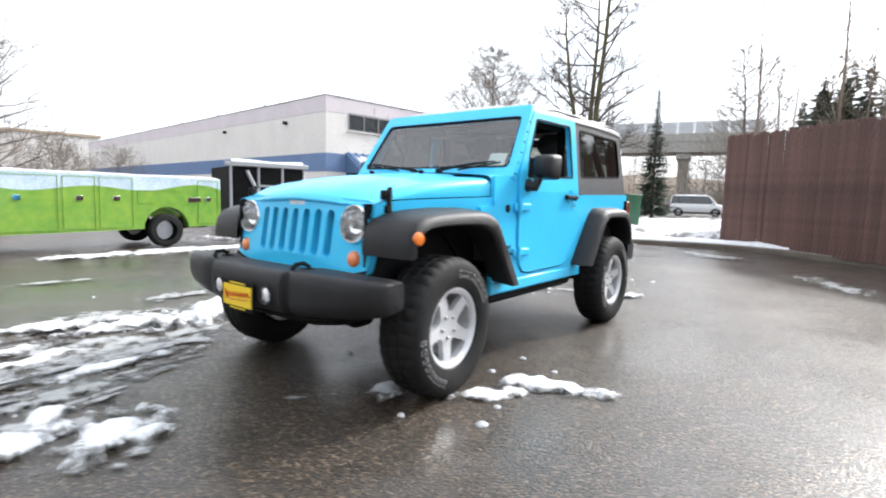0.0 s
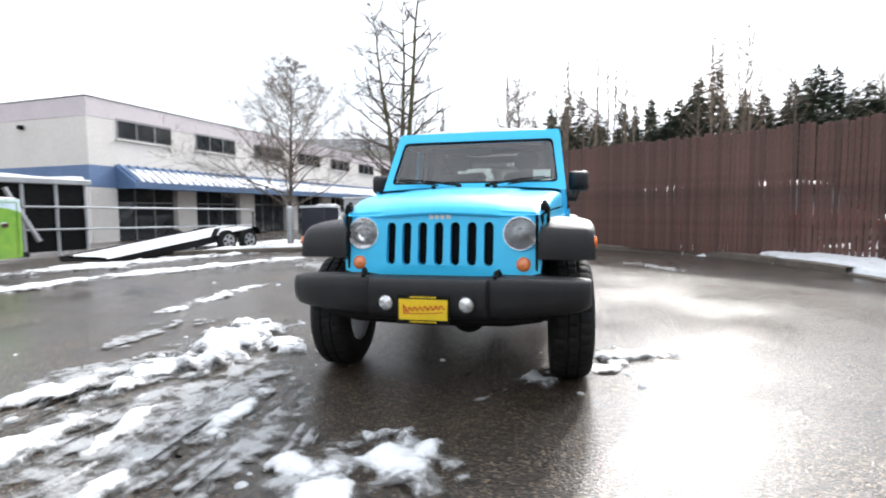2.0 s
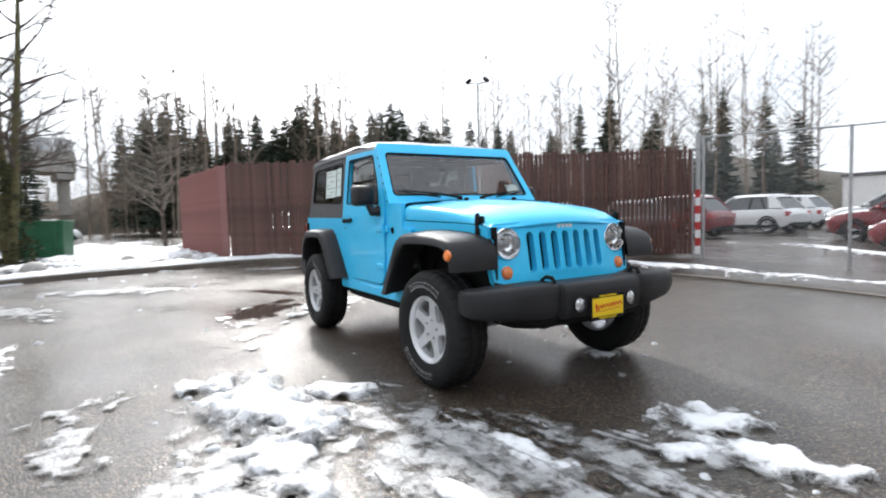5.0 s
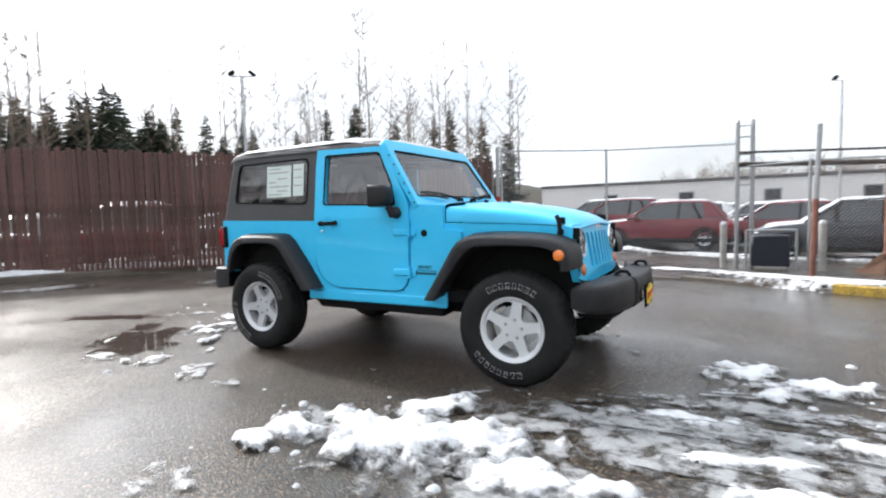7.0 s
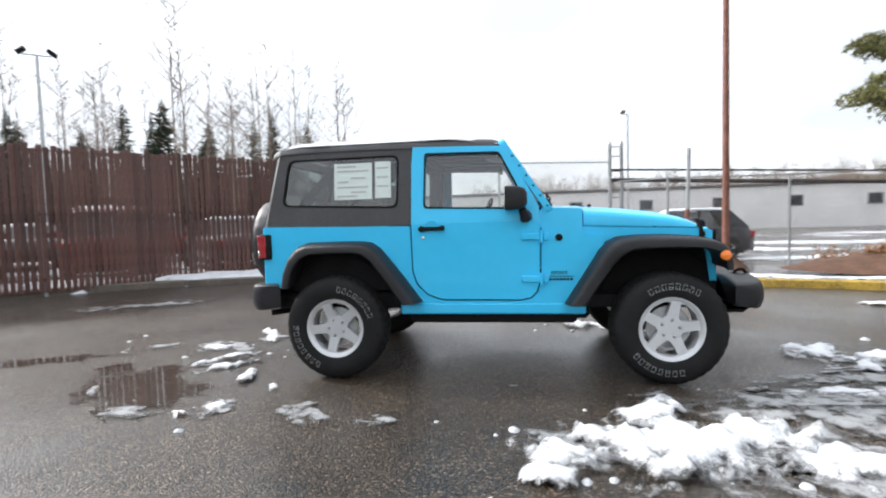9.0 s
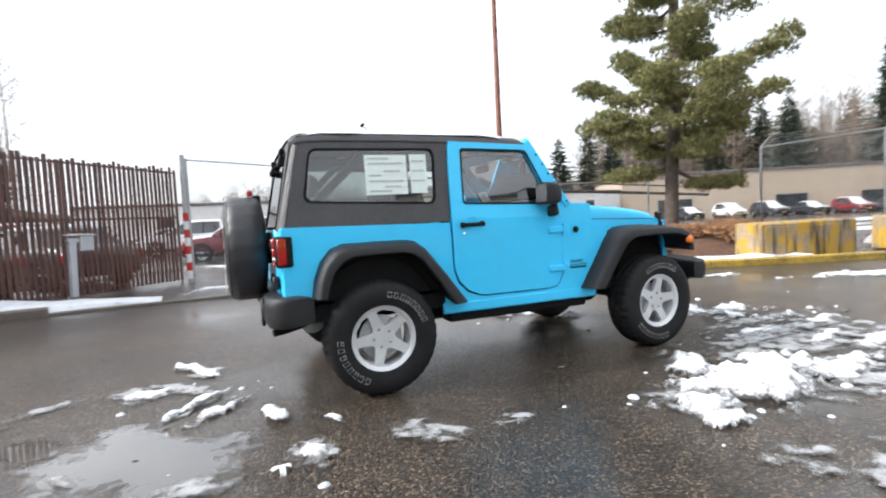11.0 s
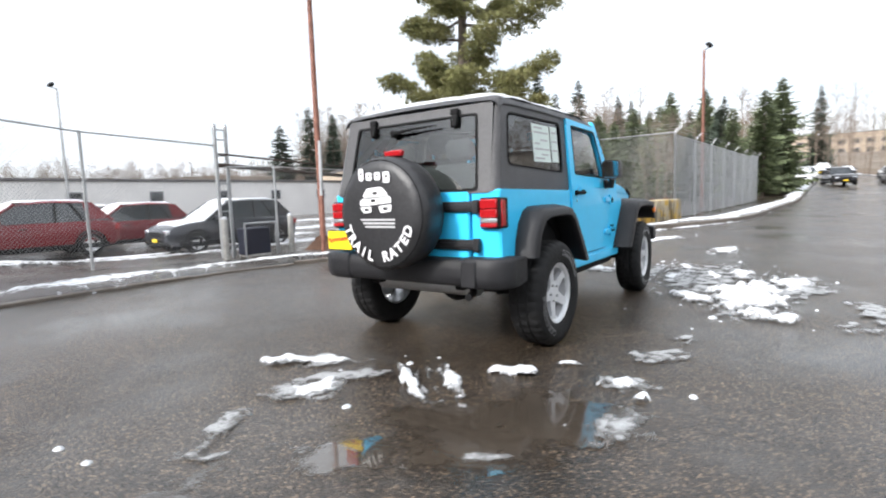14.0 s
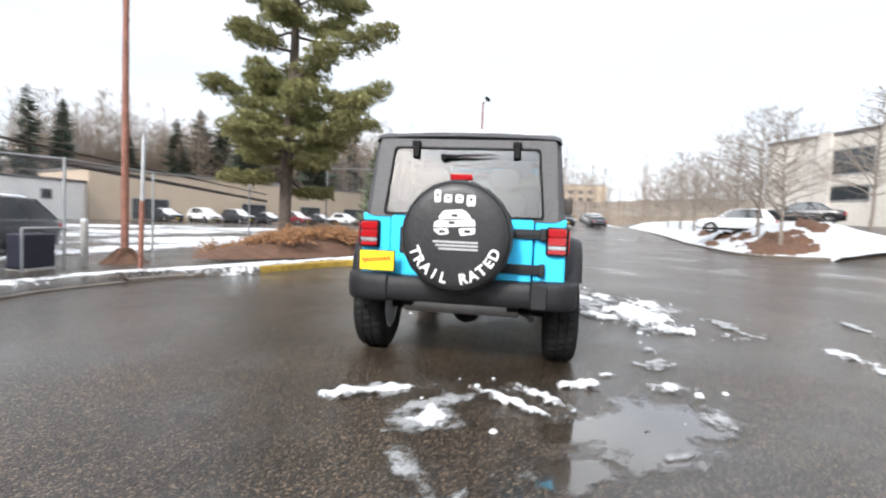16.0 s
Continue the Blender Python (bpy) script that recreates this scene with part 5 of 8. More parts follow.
    for x in (1.2115, -1.2115):
        g = Geo().tube([(x, -0.66, 0.395), (x, 0.66, 0.395)], 0.045, 12)
        g.lathe([(0.0001, -0.14), (0.09, -0.12), (0.13, -0.04), (0.13, 0.04), (0.09, 0.12), (0.0001, 0.14)], pose(x, 0.12 if x > 0 else 0.0, 0.39, 0, 90, 0), 20)
        part("axle", g, M_DARK, car)
    part("fuel_tank_skid", Geo().box(-0.75, 0.15, -0.35, 0.25, 0.36, 0.52, 0.03), M_DARK, car)
    part("gearbox_skid", Geo().box(0.15, 0.75, -0.25, 0.25, 0.34, 0.52, 0.03), M_DARK, car)
    part("silencer", Geo().tube([(-1.62, -0.45, 0.50), (-1.62, 0.45, 0.50)], 0.10, 16), M_GALV, car)
    part("exhaust_pipe", Geo().tube([(-1.62, -0.40, 0.48), (-1.80, -0.52, 0.46), (-1.90, -0.54, 0.45)], 0.026, 12), M_DARK, car)
    for s in (1, -1):
        for x in (1.05, -1.35):
            part("shock_absorber", Geo().tube([(x, s * 0.48, 0.38), (x - 0.05, s * 0.45, 0.80)], 0.032, 10), M_DARK, car)
    part("track_rod", Geo().tube([(1.36, -0.60, 0.40), (1.36, 0.60, 0.43)], 0.02, 8), M_GALV, car)

    # --- cabin ---
    g = Geo().box(-1.76, 0.40, -0.735, 0.735, 0.60, 0.66, 0.0)
    g.box(-1.76, -0.62, 0.60, 0.735, 0.62, 0.98, 0.02)
    g.box(-1.76, -0.62, -0.735, -0.60, 0.62, 0.98, 0.02)
    part("cabin_floor", g, M_DARK, car)
    rows = []
    for y in (-0.72, -0.4, 0, 0.4, 0.72):
        rows.append([(0.36, y, 1.26), (0.20, y, 1.285 + (0.02 if 0.2 < y < 0.6 else 0)), (0.06, y, 1.25), (0.02, y, 1.12), (0.10, y, 0.92), (0.30, y, 0.85)])
    part("dashboard", Geo().loft(rows), M_DARK, car, smooth=40)
    ring = [(-0.14 + 0.19 * math.cos(t) * 0.35, 0.37 + 0.185 * math.sin(t), 1.20 + 0.185 * math.cos(t) * 0.94) for t in (2 * math.pi * k / 28 for k in range(29))]
    g = Geo().tube(ring, 0.016, 8)
    g.tube([(-0.13, 0.37, 1.20), (0.10, 0.37, 1.10)], 0.035, 10)
    g.tube([(-0.13, 0.19, 1.20), (-0.13, 0.55, 1.20)], 0.018, 8)
    part("steering_wheel", g, M_DARK, car)
    for y in (0.37, -0.37):
        g = Geo()
        g.box(-0.72, -0.18, y - 0.25, y + 0.25, 0.82, 0.98, 0.05)
        m0 = pose(-0.72, y, 0.92, 0, -14, 0)
        g.box(-0.07, 0.07, -0.24, 0.24, 0, 0.58, 0.05, m0)
        seat = part("seat", g, M_CLOTH, car, "black cloth front seat", smooth=60)
        part("headrest", Geo().box(-0.05, 0.05, -0.13, 0.13, 0.62, 0.80, 0.04, m0), M_CLOTH, seat, smooth=60)
    g = Geo().box(-1.45, -1.05, -0.45, 0.45, 0.80, 0.95, 0.05)
    g.box(-0.06, 0.06, -0.45, 0.45, 0, 0.48, 0.05, pose(-1.45, 0, 0.90, 0, -10, 0))
    rs = part("rear_seat", g, M_CLOTH, car, "black cloth rear bench seat", smooth=60)
    for y in (-0.28, 0.28):
        part("headrest", Geo().box(-0.05, 0.05, -0.12, 0.12, 0.50, 0.66, 0.04, pose(-1.45, y, 0.90, 0, -10, 0)), M_CLOTH, rs, smooth=60)
    for s in (1, -1):
        g = Geo().tube([(0.02, s * 0.60, 1.68), (-0.55, s * 0.60, 1.70), (-1.20, s * 0.60, 1.69), (-1.55, s * 0.60, 1.35), (-1.60, s * 0.60, 0.95)], 0.035, 10)
        g.tube([(-0.60, s * 0.60, 1.70), (-0.62, s * 0.62, 0.95)], 0.035, 10)
        part("roll_bar", g, M_DARK, car)
    part("roll_bar", Geo().tube([(-0.58, -0.60, 1.70), (-0.58, 0.60, 1.70)], 0.035, 10), M_DARK, car)
    g = Geo().box(0.02, 0.05, -0.12, 0.12, 1.58, 1.65, 0.012)
    part("rear_view_mirror", g, M_DARK, car)
    # window papers
    g = Geo().fill([(-1.235, 1.370), (-0.93, 1.370), (-0.93, 1.650), (-1.235, 1.650)], [], lambda u, v, d: (u, -(top_y(v) - 0.004 - d), v), 0.002)
    paper = part("price_sheet", g, M_PAPER, car, "white printed price sheet inside the window")
    g = Geo().fill([(-0.905, 1.375), (-0.780, 1.375), (-0.780, 1.655), (-0.905, 1.655)], [], lambda u, v, d: (u, -(top_y(v) - 0.004 - d), v), 0.002)
    slip = part("price_sheet", g, M_PAPER, car, "narrow white printed sheet inside the window")
    for v, u0, u1 in ((1.62, -1.21, -1.06), (1.585, -1.21, -0.96), (1.53, -1.10, -0.98), (1.50, -1.21, -1.12), (1.46, -1.21, -0.96), (1.42, -1.10, -0.98), (1.39, -1.21, -1.05), (1.60, -0.89, -0.80), (1.53, -0.89, -0.80), (1.46, -0.89, -0.80)):
        g = Geo().fill([(u0, v), (u1, v), (u1, v + 0.012), (u0, v + 0.012)], [], lambda u, v, d: (u, -(top_y(v) - 0.0015 - d), v), 0.002)
        part("printed_line", g, M_GREYPRINT, paper if u0 < -0.9 else slip, smooth=0)
    return car


build_offroader()


# ---- snow and slush on the asphalt ----
def snow_patch(x, y, rx, ry, rot, h, seed, mat=None, label="patch of melting snow on the asphalt", cell=0.028, ragged=0.75, name="snow_patch", freq=2.3, category="snow", group="snow patches in the yard"):
    """A lumpy sheet with a ragged outline that dips under the ground where the snow ends."""
    mat = mat or M_BROKEN
    cell = max(cell, max(rx, ry) / 60)
    nx, ny = int(3.2 * rx / cell), int(3.2 * ry / cell)
    idx, g, thick = {}, Geo(), []
    c, s = math.cos(radians(rot)), math.sin(radians(rot))
    k1 = freq / max(1, rx * 0.9)
    for i in range(-nx // 2, nx // 2 + 1):
        for j in range(-ny // 2, ny // 2 + 1):
            u, v = i * cell, j * cell
            wx, wy = x + c * u - s * v, y + s * u + c * v
            d = math.sqrt((u / rx) ** 2 + (v / ry) ** 2)
            n1 = noise.noise(Vector((wx * k1, wy * k1, seed * 3.7)))
            n2 = noise.noise(Vector((wx * k1 * 3.1, wy * k1 * 3.1, seed * 1.3)))
            n3 = noise.noise(Vector((wx * 15, wy * 15, seed)))
            n4 = noise.noise(Vector((wx * 34, wy * 34, seed + 3.0)))
            e = 0.90 - d + ragged * (n1 * 0.9 + n2 * 0.85 + n3 * 0.42)
            if e < -0.45:
                continue
            if e > -0.16:
                e += 0.16
                hh = 0.004 + h * min(1, e * 1.9) ** 0.75 * max(0.22, 0.62 + 0.42 * n2 + 0.26 * n3 + 0.09 * n4)
                e -= 0.16
            else:
                hh = (e + 0.16) * max(h, 0.03) * 0.9
            thick.append((e + 0.16) / 0.85)
            idx[i, j] = len(g.v)
            g.v.append((wx, wy, ground_z(wx, wy) + hh))
    for (i, j) in idx:
        q = [(i, j), (i + 1, j), (i + 1, j + 1), (i, j + 1)]
        if all(t in idx for t in q):
            g.f.append(tuple(idx[t] for t in q))
    if len(g.f) < 3:
        return None
    return tagged(set_thick(part(name, g, mat, smooth=75), thick), label, category, group=group, kind="stuff")


def lump(x, y, r, seed):
    """A small clod of snow."""
    g = Geo()
    rnd = random.Random(seed)
    rows = []
    for k in range(5):
        t = math.pi / 2 * k / 4
        rows.append([(r * math.cos(t) * (1 + 0.35 * noise.noise(Vector((a * 1.1, k, seed)))) * math.cos(a), r * 0.8 * math.cos(t) * (1 + 0.35 * noise.noise(Vector((a * 1.3, k, seed + 4)))) * math.sin(a), r * 0.62 * math.sin(t) * (1 + 0.3 * noise.noise(Vector((a, k, seed + 9))))) for a in (2 * math.pi * q / 9 for q in range(9))])
    g.loft(rows, True, False)
    ob = part("snow_clod", g, M_SNOW, smooth=70)
    ob.matrix_world = pose(x, y, ground_z(x, y) - 0.004, 0, 0, rnd.uniform(0, 360))
    return tagged(ob, "small clod of wet snow on the asphalt", "snow", group="snow clods in the yard")


def with_slush(x, y, rx, ry, rot, h, seed, **kw):
    """A patch of white snow in a wider skirt of thin grey slush."""
    snow_patch(x, y, rx * 1.3 + 0.06, ry * 1.4 + 0.06, rot, 0.010, seed + 500, M_SLUSH, "thin grey slush melting on the asphalt", 0.03, 0.6, "slush_patch")
    snow_patch(x, y, rx, ry, rot, h, seed, **kw)


def tyre_track(pts, width, ridges, seed, edge=0.5, lift=0.022):
    """Slush pressed into ribs by a tread: ribs along the line, squeezed-up edges, gaps where it has melted."""
    line = fine(spline(pts, 10), 0.025)
    g, rows, thick = Geo(), [], []
    n = max(15, int(width / 0.011))
    for i, p in enumerate(line):
        d = (line[min(i + 1, len(line) - 1)] - line[max(i - 1, 0)]).normalized()
        nrm = Vector((-d.y, d.x))
        ends = min(1.0, i / 8, (len(line) - 1 - i) / 8)
        row = []
        for k in range(n + 1):
            v = k / n * 2 - 1
            q = p + nrm * (v * width / 2 + 0.02 * noise.noise(Vector((p.x * 5, p.y * 5, seed))))
            rib = 0.5 + 0.5 * math.cos(math.pi * (v + 1) * ridges)
            rim = smoothstep(0.62, 0.92, abs(v)) * smoothstep(1.0, 0.93, abs(v))
            big = noise.noise(Vector((q.x * 2.2, q.y * 2.2, seed))) + 0.6 * noise.noise(Vector((q.x * 9, q.y * 9, seed + 4)))
            tread = 0.5 + 0.5 * math.sin(i * 0.9 + v * 3)
            t = 0.16 + 0.45 * rib * (0.7 + 0.3 * tread) + edge * rim + 0.45 * big
            t -= 1.6 * (1 - ends * smoothstep(1.0, 0.8, abs(v)))
            thick.append(t)
            row.append((q.x, q.y, ground_z(q.x, q.y) + 0.003 + lift * max(0.0, 0.45 * rib + rim * edge * 1.5 + 0.3 * big) * ends * smoothstep(1.0, 0.93, abs(v))))
        rows.append(row)
    ob = set_thick(part("tyre_track", g.loft(rows), M_TRACK, smooth=70), thick)
    return tagged(ob, "ribbed tyre track pressed into grey slush", "snow", group="tyre tracks in the slush", kind="stuff")


# big bank beside the car, and its tail towards the road
with_slush(1.02, -1.90, 0.72, 0.31, 6, 0.115, 1, ragged=0.55, label="thick bank of lumpy white snow beside the car")
with_slush(0.98, -1.40, 0.27, 0.12, 35, 0.06, 2)
snow_patch(0.38, -2.08, 0.17, 0.10, 20, 0.08, 7)
with_slush(1.78, -1.98, 0.46, 0.15, 2, 0.05, 3)
with_slush(2.20, -2.28, 0.46, 0.15, -14, 0.05, 4)
with_slush(2.85, -1.72, 0.34, 0.11, 14, 0.05, 5)
with_slush(2.60, -1.40, 0.34, 0.06, 16, 0.04, 6)
snow_patch(0.30, -2.25, 0.12, 0.09, 0, 0.07, 8)
snow_patch(2.25, -0.98, 0.34, 0.08, 8, 0.03, 120)
snow_patch(3.15, -1.02, 0.36, 0.09, 12, 0.035, 121)
# in front of the car
with_slush(2.58, 0.00, 0.24, 0.16, 20, 0.05, 9)
with_slush(2.96, -0.16, 0.34, 0.15, 20, 0.055, 10)
snow_patch(2.72, -0.38, 0.14, 0.09, 30, 0.04, 11)
snow_patch(1.42, 0.58, 0.13, 0.08, 30, 0.05, 12)
snow_patch(1.12, 1.00, 0.24, 0.08, 150, 0.035, 13)
with_slush(0.72, 1.28, 0.25, 0.09, 105, 0.05, 14)
snow_patch(1.72, 0.36, 0.30, 0.035, 145, 0.018, 122, M_SLUSH)
snow_patch(1.50, 0.52, 0.22, 0.035, 145, 0.018, 123, M_SLUSH)
# tracks pressed by the wheels, from the front of the car towards the road
tyre_track([(1.50, -0.90), (2.0, -0.87), (2.6, -0.83), (3.2, -0.80), (4.0, -0.78)], 0.34, 4, 1)
tyre_track([(2.05, -0.56), (2.6, -0.46), (3.2, -0.36), (3.9, -0.22)], 0.20, 3, 2, 0.3)
tyre_track([(1.45, -1.22), (2.1, -1.16), (2.8, -1.12), (3.6, -1.10)], 0.26, 2, 3, 0.55)
tyre_track([(1.9, -1.58), (2.6, -1.60), (3.4, -1.64), (4.2, -1.7)], 0.22, 2, 4, 0.4)
tyre_track([(2.0, -2.02), (2.7, -2.06), (3.5, -2.12), (4.2, -2.2)], 0.24, 2, 5, 0.4)
for k, (px, py, ra, rb, an) in enumerate(((2.0, -1.15, 0.7, 0.26, 0), (2.55, -0.68, 0.7, 0.18, 4), (0.30, -2.72, 0.26, 0.15, -30), (0.15, -0.99, 0.16, 0.05, 0), (0.95, -1.12, 0.20, 0.10, 20), (1.78, -0.94, 0.24, 0.08, 10),
                                          (-2.35, -1.66, 0.26, 0.12, 10), (-1.78, -1.61, 0.12, 0.08, 0), (-1.25, -1.62, 0.24, 0.12, -35), (-0.72, -1.70, 0.18, 0.05, -10), (-0.64, -1.64, 0.20, 0.05, -20), (-2.45, -0.05, 0.30, 0.10, -40), (-2.82, 0.02, 0.22, 0.15, -25), (-2.86, 0.15, 0.20, 0.10, 20), (-1.10, -1.60, 0.26, 0.11, -55), (-1.74, -1.56, 0.14, 0.09, -60), (0.22, -2.80, 0.30, 0.12, -55), (-3.58, -0.26, 0.14, 0.05, -20), (-2.95, -1.30, 0.12, 0.05, -50), (-3.35, -0.50, 0.16, 0.08, -70), (-3.42, 0.0, 0.34, 0.10, 30))):
    snow_patch(px, py, ra, rb, an, 0.014, 40 + k, M_SLUSH, "thin grey slush melting on the asphalt", 0.03, 0.6, "slush_patch")
snow_patch(2.35, -1.25, 1.5, 0.75, -2, 0.012, 110, M_SLUSH, "wide film of grey slush crossed by tyre tracks", 0.03, 0.5, "slush_patch")
snow_patch(1.9, -2.3, 1.2, 0.4, -8, 0.012, 111, M_SLUSH, "wide film of grey slush crossed by tyre tracks", 0.03, 0.5, "slush_patch")
# behind the car
with_slush(-2.42, 0.42, 0.34, 0.07, 120, 0.04, 60)
snow_patch(-2.60, 0.66, 0.08, 0.05, 120, 0.05, 61)
with_slush(-2.80, 0.02, 0.20, 0.14, 110, 0.025, 62)
tyre_track([(-1.98, -0.22), (-2.25, -0.46), (-2.50, -0.72), (-2.72, -0.98)], 0.30, 4, 6, 0.55)
snow_patch(-2.30, -0.68, 0.34, 0.055, 44, 0.06, 63)
snow_patch(-2.36, -0.36, 0.30, 0.05, 50, 0.05, 64)
snow_patch(-1.95, -0.90, 0.13, 0.06, 110, 0.055, 65)
with_slush(-1.80, -1.52, 0.12, 0.09, 120, 0.045, 66)
snow_patch(-1.62, -1.12, 0.12, 0.05, 120, 0.035, 67)
snow_patch(-1.18, -1.56, 0.28, 0.10, 115, 0.014, 68, M_SLUSH)
snow_patch(-1.98, -1.68, 0.06, 0.04, 0, 0.04, 69)
snow_patch(-2.34, -1.70, 0.27, 0.10, 12, 0.016, 124, M_SLUSH, ragged=0.3)
# farther off
snow_patch(0.9, -2.9, 0.9, 0.18, 10, 0.02, 70, M_SLUSH)
snow_patch(-1.2, -3.6, 1.0, 0.14, 4, 0.03, 71)
snow_patch(1.5, -4.6, 0.9, 0.12, -6, 0.02, 72, M_SLUSH)
snow_patch(-4.5, -6.6, 2.6, 0.55, -28, 0.05, 73, cell=0.08)
snow_patch(-1.5, -7.5, 2.8, 0.35, -4, 0.05, 74, cell=0.08)
snow_patch(-5.5, -9.2, 2.6, 0.9, -20, 0.06, 75, cell=0.08)
snow_patch(-6.5, -3.0, 1.8, 0.6, 60, 0.02, 76, M_SLUSH, "thin slush across the yard", 0.06)
snow_patch(-5.0, -4.2, 1.4, 0.5, 30, 0.02, 77, M_SLUSH, "thin slush across the yard", 0.06)
snow_patch(7.2, 0.45, 1.2, 0.30, -22, 0.04, 78)
snow_patch(12.0, 0.35, 2.2, 0.16, -20, 0.03, 83)
snow_patch(5.5, -1.2, 0.7, 0.2, -10, 0.03, 79)
snow_patch(5.0, 2.1, 0.7, 0.12, -30, 0.04, 80)
snow_patch(-8.5, 0.5, 1.2, 0.5, 70, 0.02, 81, M_SLUSH, "thin slush across the yard", 0.06)
snow_patch(-5.6, 2.4, 1.0, 0.3, 30, 0.02, 82, M_SLUSH, "thin slush across the yard", 0.06)
rnd = random.Random(11)
for cx, cy, sd, n in ((1.0, -1.9, 0.7, 18), (2.6, -0.6, 0.8, 16), (-2.3, -0.4, 0.4, 5), (1.0, 1.1, 0.35, 8), (-2.4, -1.5, 0.7, 3), (-3.2, 0.1, 0.6, 2), (2.0, -2.4, 0.7, 10), (-6, -4, 2.5, 14)):
    for k in range(n):
        lump(rnd.gauss(cx, sd), rnd.gauss(cy, sd * 0.6), rnd.uniform(0.012, 0.042) * (1.6 if cx < -5 else 1), rnd.randint(0, 9999))


def puddle(x, y, rx, ry, rot, seed):
    rings, thick, g = [], [], Geo()
    c, s = math.cos(radians(rot)), math.sin(radians(rot))
    for q in range(9):
        ring = []
        for k in range(90):
            a = 2 * math.pi * k / 90
            r = (1 - q / 8.2) * (1 + 0.42 * noise.noise(Vector((math.cos(a) * 1.4, math.sin(a) * 1.4, seed))) + 0.22 * noise.noise(Vector((math.cos(a) * 4, math.sin(a) * 4, seed))))
            u, v = rx * r * math.cos(a), ry * r * math.sin(a)
            wx, wy = x + c * u - s * v, y + s * u + c * v
            ring.append((wx, wy, ground_z(wx, wy) + 0.003))
            thick.append(q / 6.0)
        rings.append(ring)
    g.loft(rings, True)
    ob = set_thick(part("puddle", g, M_PUDDLE), thick)
    return tagged(ob, "still shallow puddle of melt water on the asphalt", "puddle", group="puddles in the yard", kind="stuff")


puddle(-2.66, -1.20, 0.92, 0.44, -41, 1)
puddle(-4.3, -0.62, 0.75, 0.22, 24, 4)


# ---- workshop building ----
def build_workshop():
    th = thing("workshop_building", "two-storey cream workshop with blue band and awning", "building", pose(-16.35, -22.1, -0.45, 0, 0, 175))
    W, D, H = 40.0, 55.0, 7.35
    # lower front is recessed glazing; the upper storey wall stands proud of it
    wall = part("wall", Geo().box(0.0, W, 0.0, D, 2.9, H - 0.95, 0.0), M_STUCCO, th)
    part("wall_band", Geo().box(-0.015, W + 0.015, -0.015, D, H - 0.95, H, 0.02), M_MAUVE, th, "pale mauve parapet band")
    part("parapet_cap", Geo().box(-0.05, W + 0.05, -0.05, D, H, H + 0.06, 0.02), M_FRAME, th)
    part("wall_band", Geo().box(-0.012, W, -0.012, D, 2.9, 4.0, 0.01), M_BLUEBAND, th, "blue painted wall band")
    part("wall", Geo().box(0, W, 0.6, D, 0, 2.9, 0.0), M_STUCCO, th)
    for k, u in enumerate((0.0, 5.4, 10.9, 16.3, 21.7, 27.2, 32.6)):
        part("pillar", Geo().box(u, u + 1.5, 0.0, 0.6, 0, 2.9, 0.02), M_STUCCO, th)
        sh = part("shop_front", Geo().box(u + 1.5, u + 5.4, 0.35, 0.42, 0.1, 2.9, 0), M_WINDARK, th, "dark glazed shop front")
        for q in (1.5, 2.75, 4.0, 5.36):
            part("mullion", Geo().box(u + q, u + q + 0.07, 0.30, 0.35, 0.05, 2.9, 0.005), M_FRAME, sh)
        part("transom", Geo().box(u + 1.57, u + 5.36, 0.31, 0.35, 2.1, 2.17, 0.005), M_FRAME, sh)
        # upper window, cut look: frame proud, panes set in
        wn_ = part("window", Geo().fill([(u + 1.6, 5.45), (u + 5.15, 5.45), (u + 5.15, 6.52), (u + 1.6, 6.52)], [[(u + 1.68 + q * 1.165, 5.53), (u + 2.78 + q * 1.165, 5.53), (u + 2.78 + q * 1.165, 6.44), (u + 1.68 + q * 1.165, 6.44)] for q in range(3)], lambda a, b, d: (a, -0.03 + d, b), 0.06), M_FRAME, th, smooth=0)
        for q in range(3):
            part("pane", Geo().box(u + 1.68 + q * 1.165, u + 2.78 + q * 1.165, -0.012, -0.004, 5.53, 6.44, 0), M_WINDARK, wn_)
        part("sill", Geo().box(u + 1.5, u + 5.25, -0.09, 0.0, 5.38, 5.45, 0.01), M_STUCCO, wn_)
    # awning with snow
    g = Geo().loft([[(1.4, 0, 4.1), (1.4, -1.35, 3.15), (1.4, -1.35, 2.85)], [(38, 0, 4.1), (38, -1.35, 3.15), (38, -1.35, 2.85)]])
    g.add([(1.4, 0, 4.1), (1.4, -1.35, 3.15), (1.4, -1.35, 2.85), (1.4, 0, 2.85)], [(0, 1, 2, 3)])
    aw = part("awning", g, M_AWNING, th, "long blue cloth awning")
    rows = []
    for i in range(90):
        u = 1.9 + 36 * i / 89
        rows.append([(u, -0.30 - 1.02 * k / 6 - (0.0 if k else 0.25 * abs(noise.noise(Vector((u * 0.9, 0, 2))))), 4.1 - 0.70 * (0.30 + 1.02 * k / 6) + 0.03 + 0.05 * math.sin(math.pi * k / 6) + 0.02 * noise.noise(Vector((u, k, 1)))) for k in range(7)])
    part("awning_snow", Geo().loft(rows), M_SNOW, aw, "snow lying on the awning", smooth=70)
    for k in range(66):
        u = 1.6 + 0.55 * k
        part("awning_rib", Geo().tube([(u, -0.03, 4.13), (u, -1.34, 3.20)], 0.055, 5), M_AWNING, aw)
    for y in (9, 17, 25, 33):
        part("roof_vent", Geo().tube([(0.9, y, H), (0.9, y, H + 0.45)], 0.12, 10), M_GALV, th)
    for y in (4.5, 13.5):
        part("wall_lamp", Geo().box(-0.22, 0, y - 0.14, y + 0.14, 5.95, 6.15, 0.03), M_DARK, th)
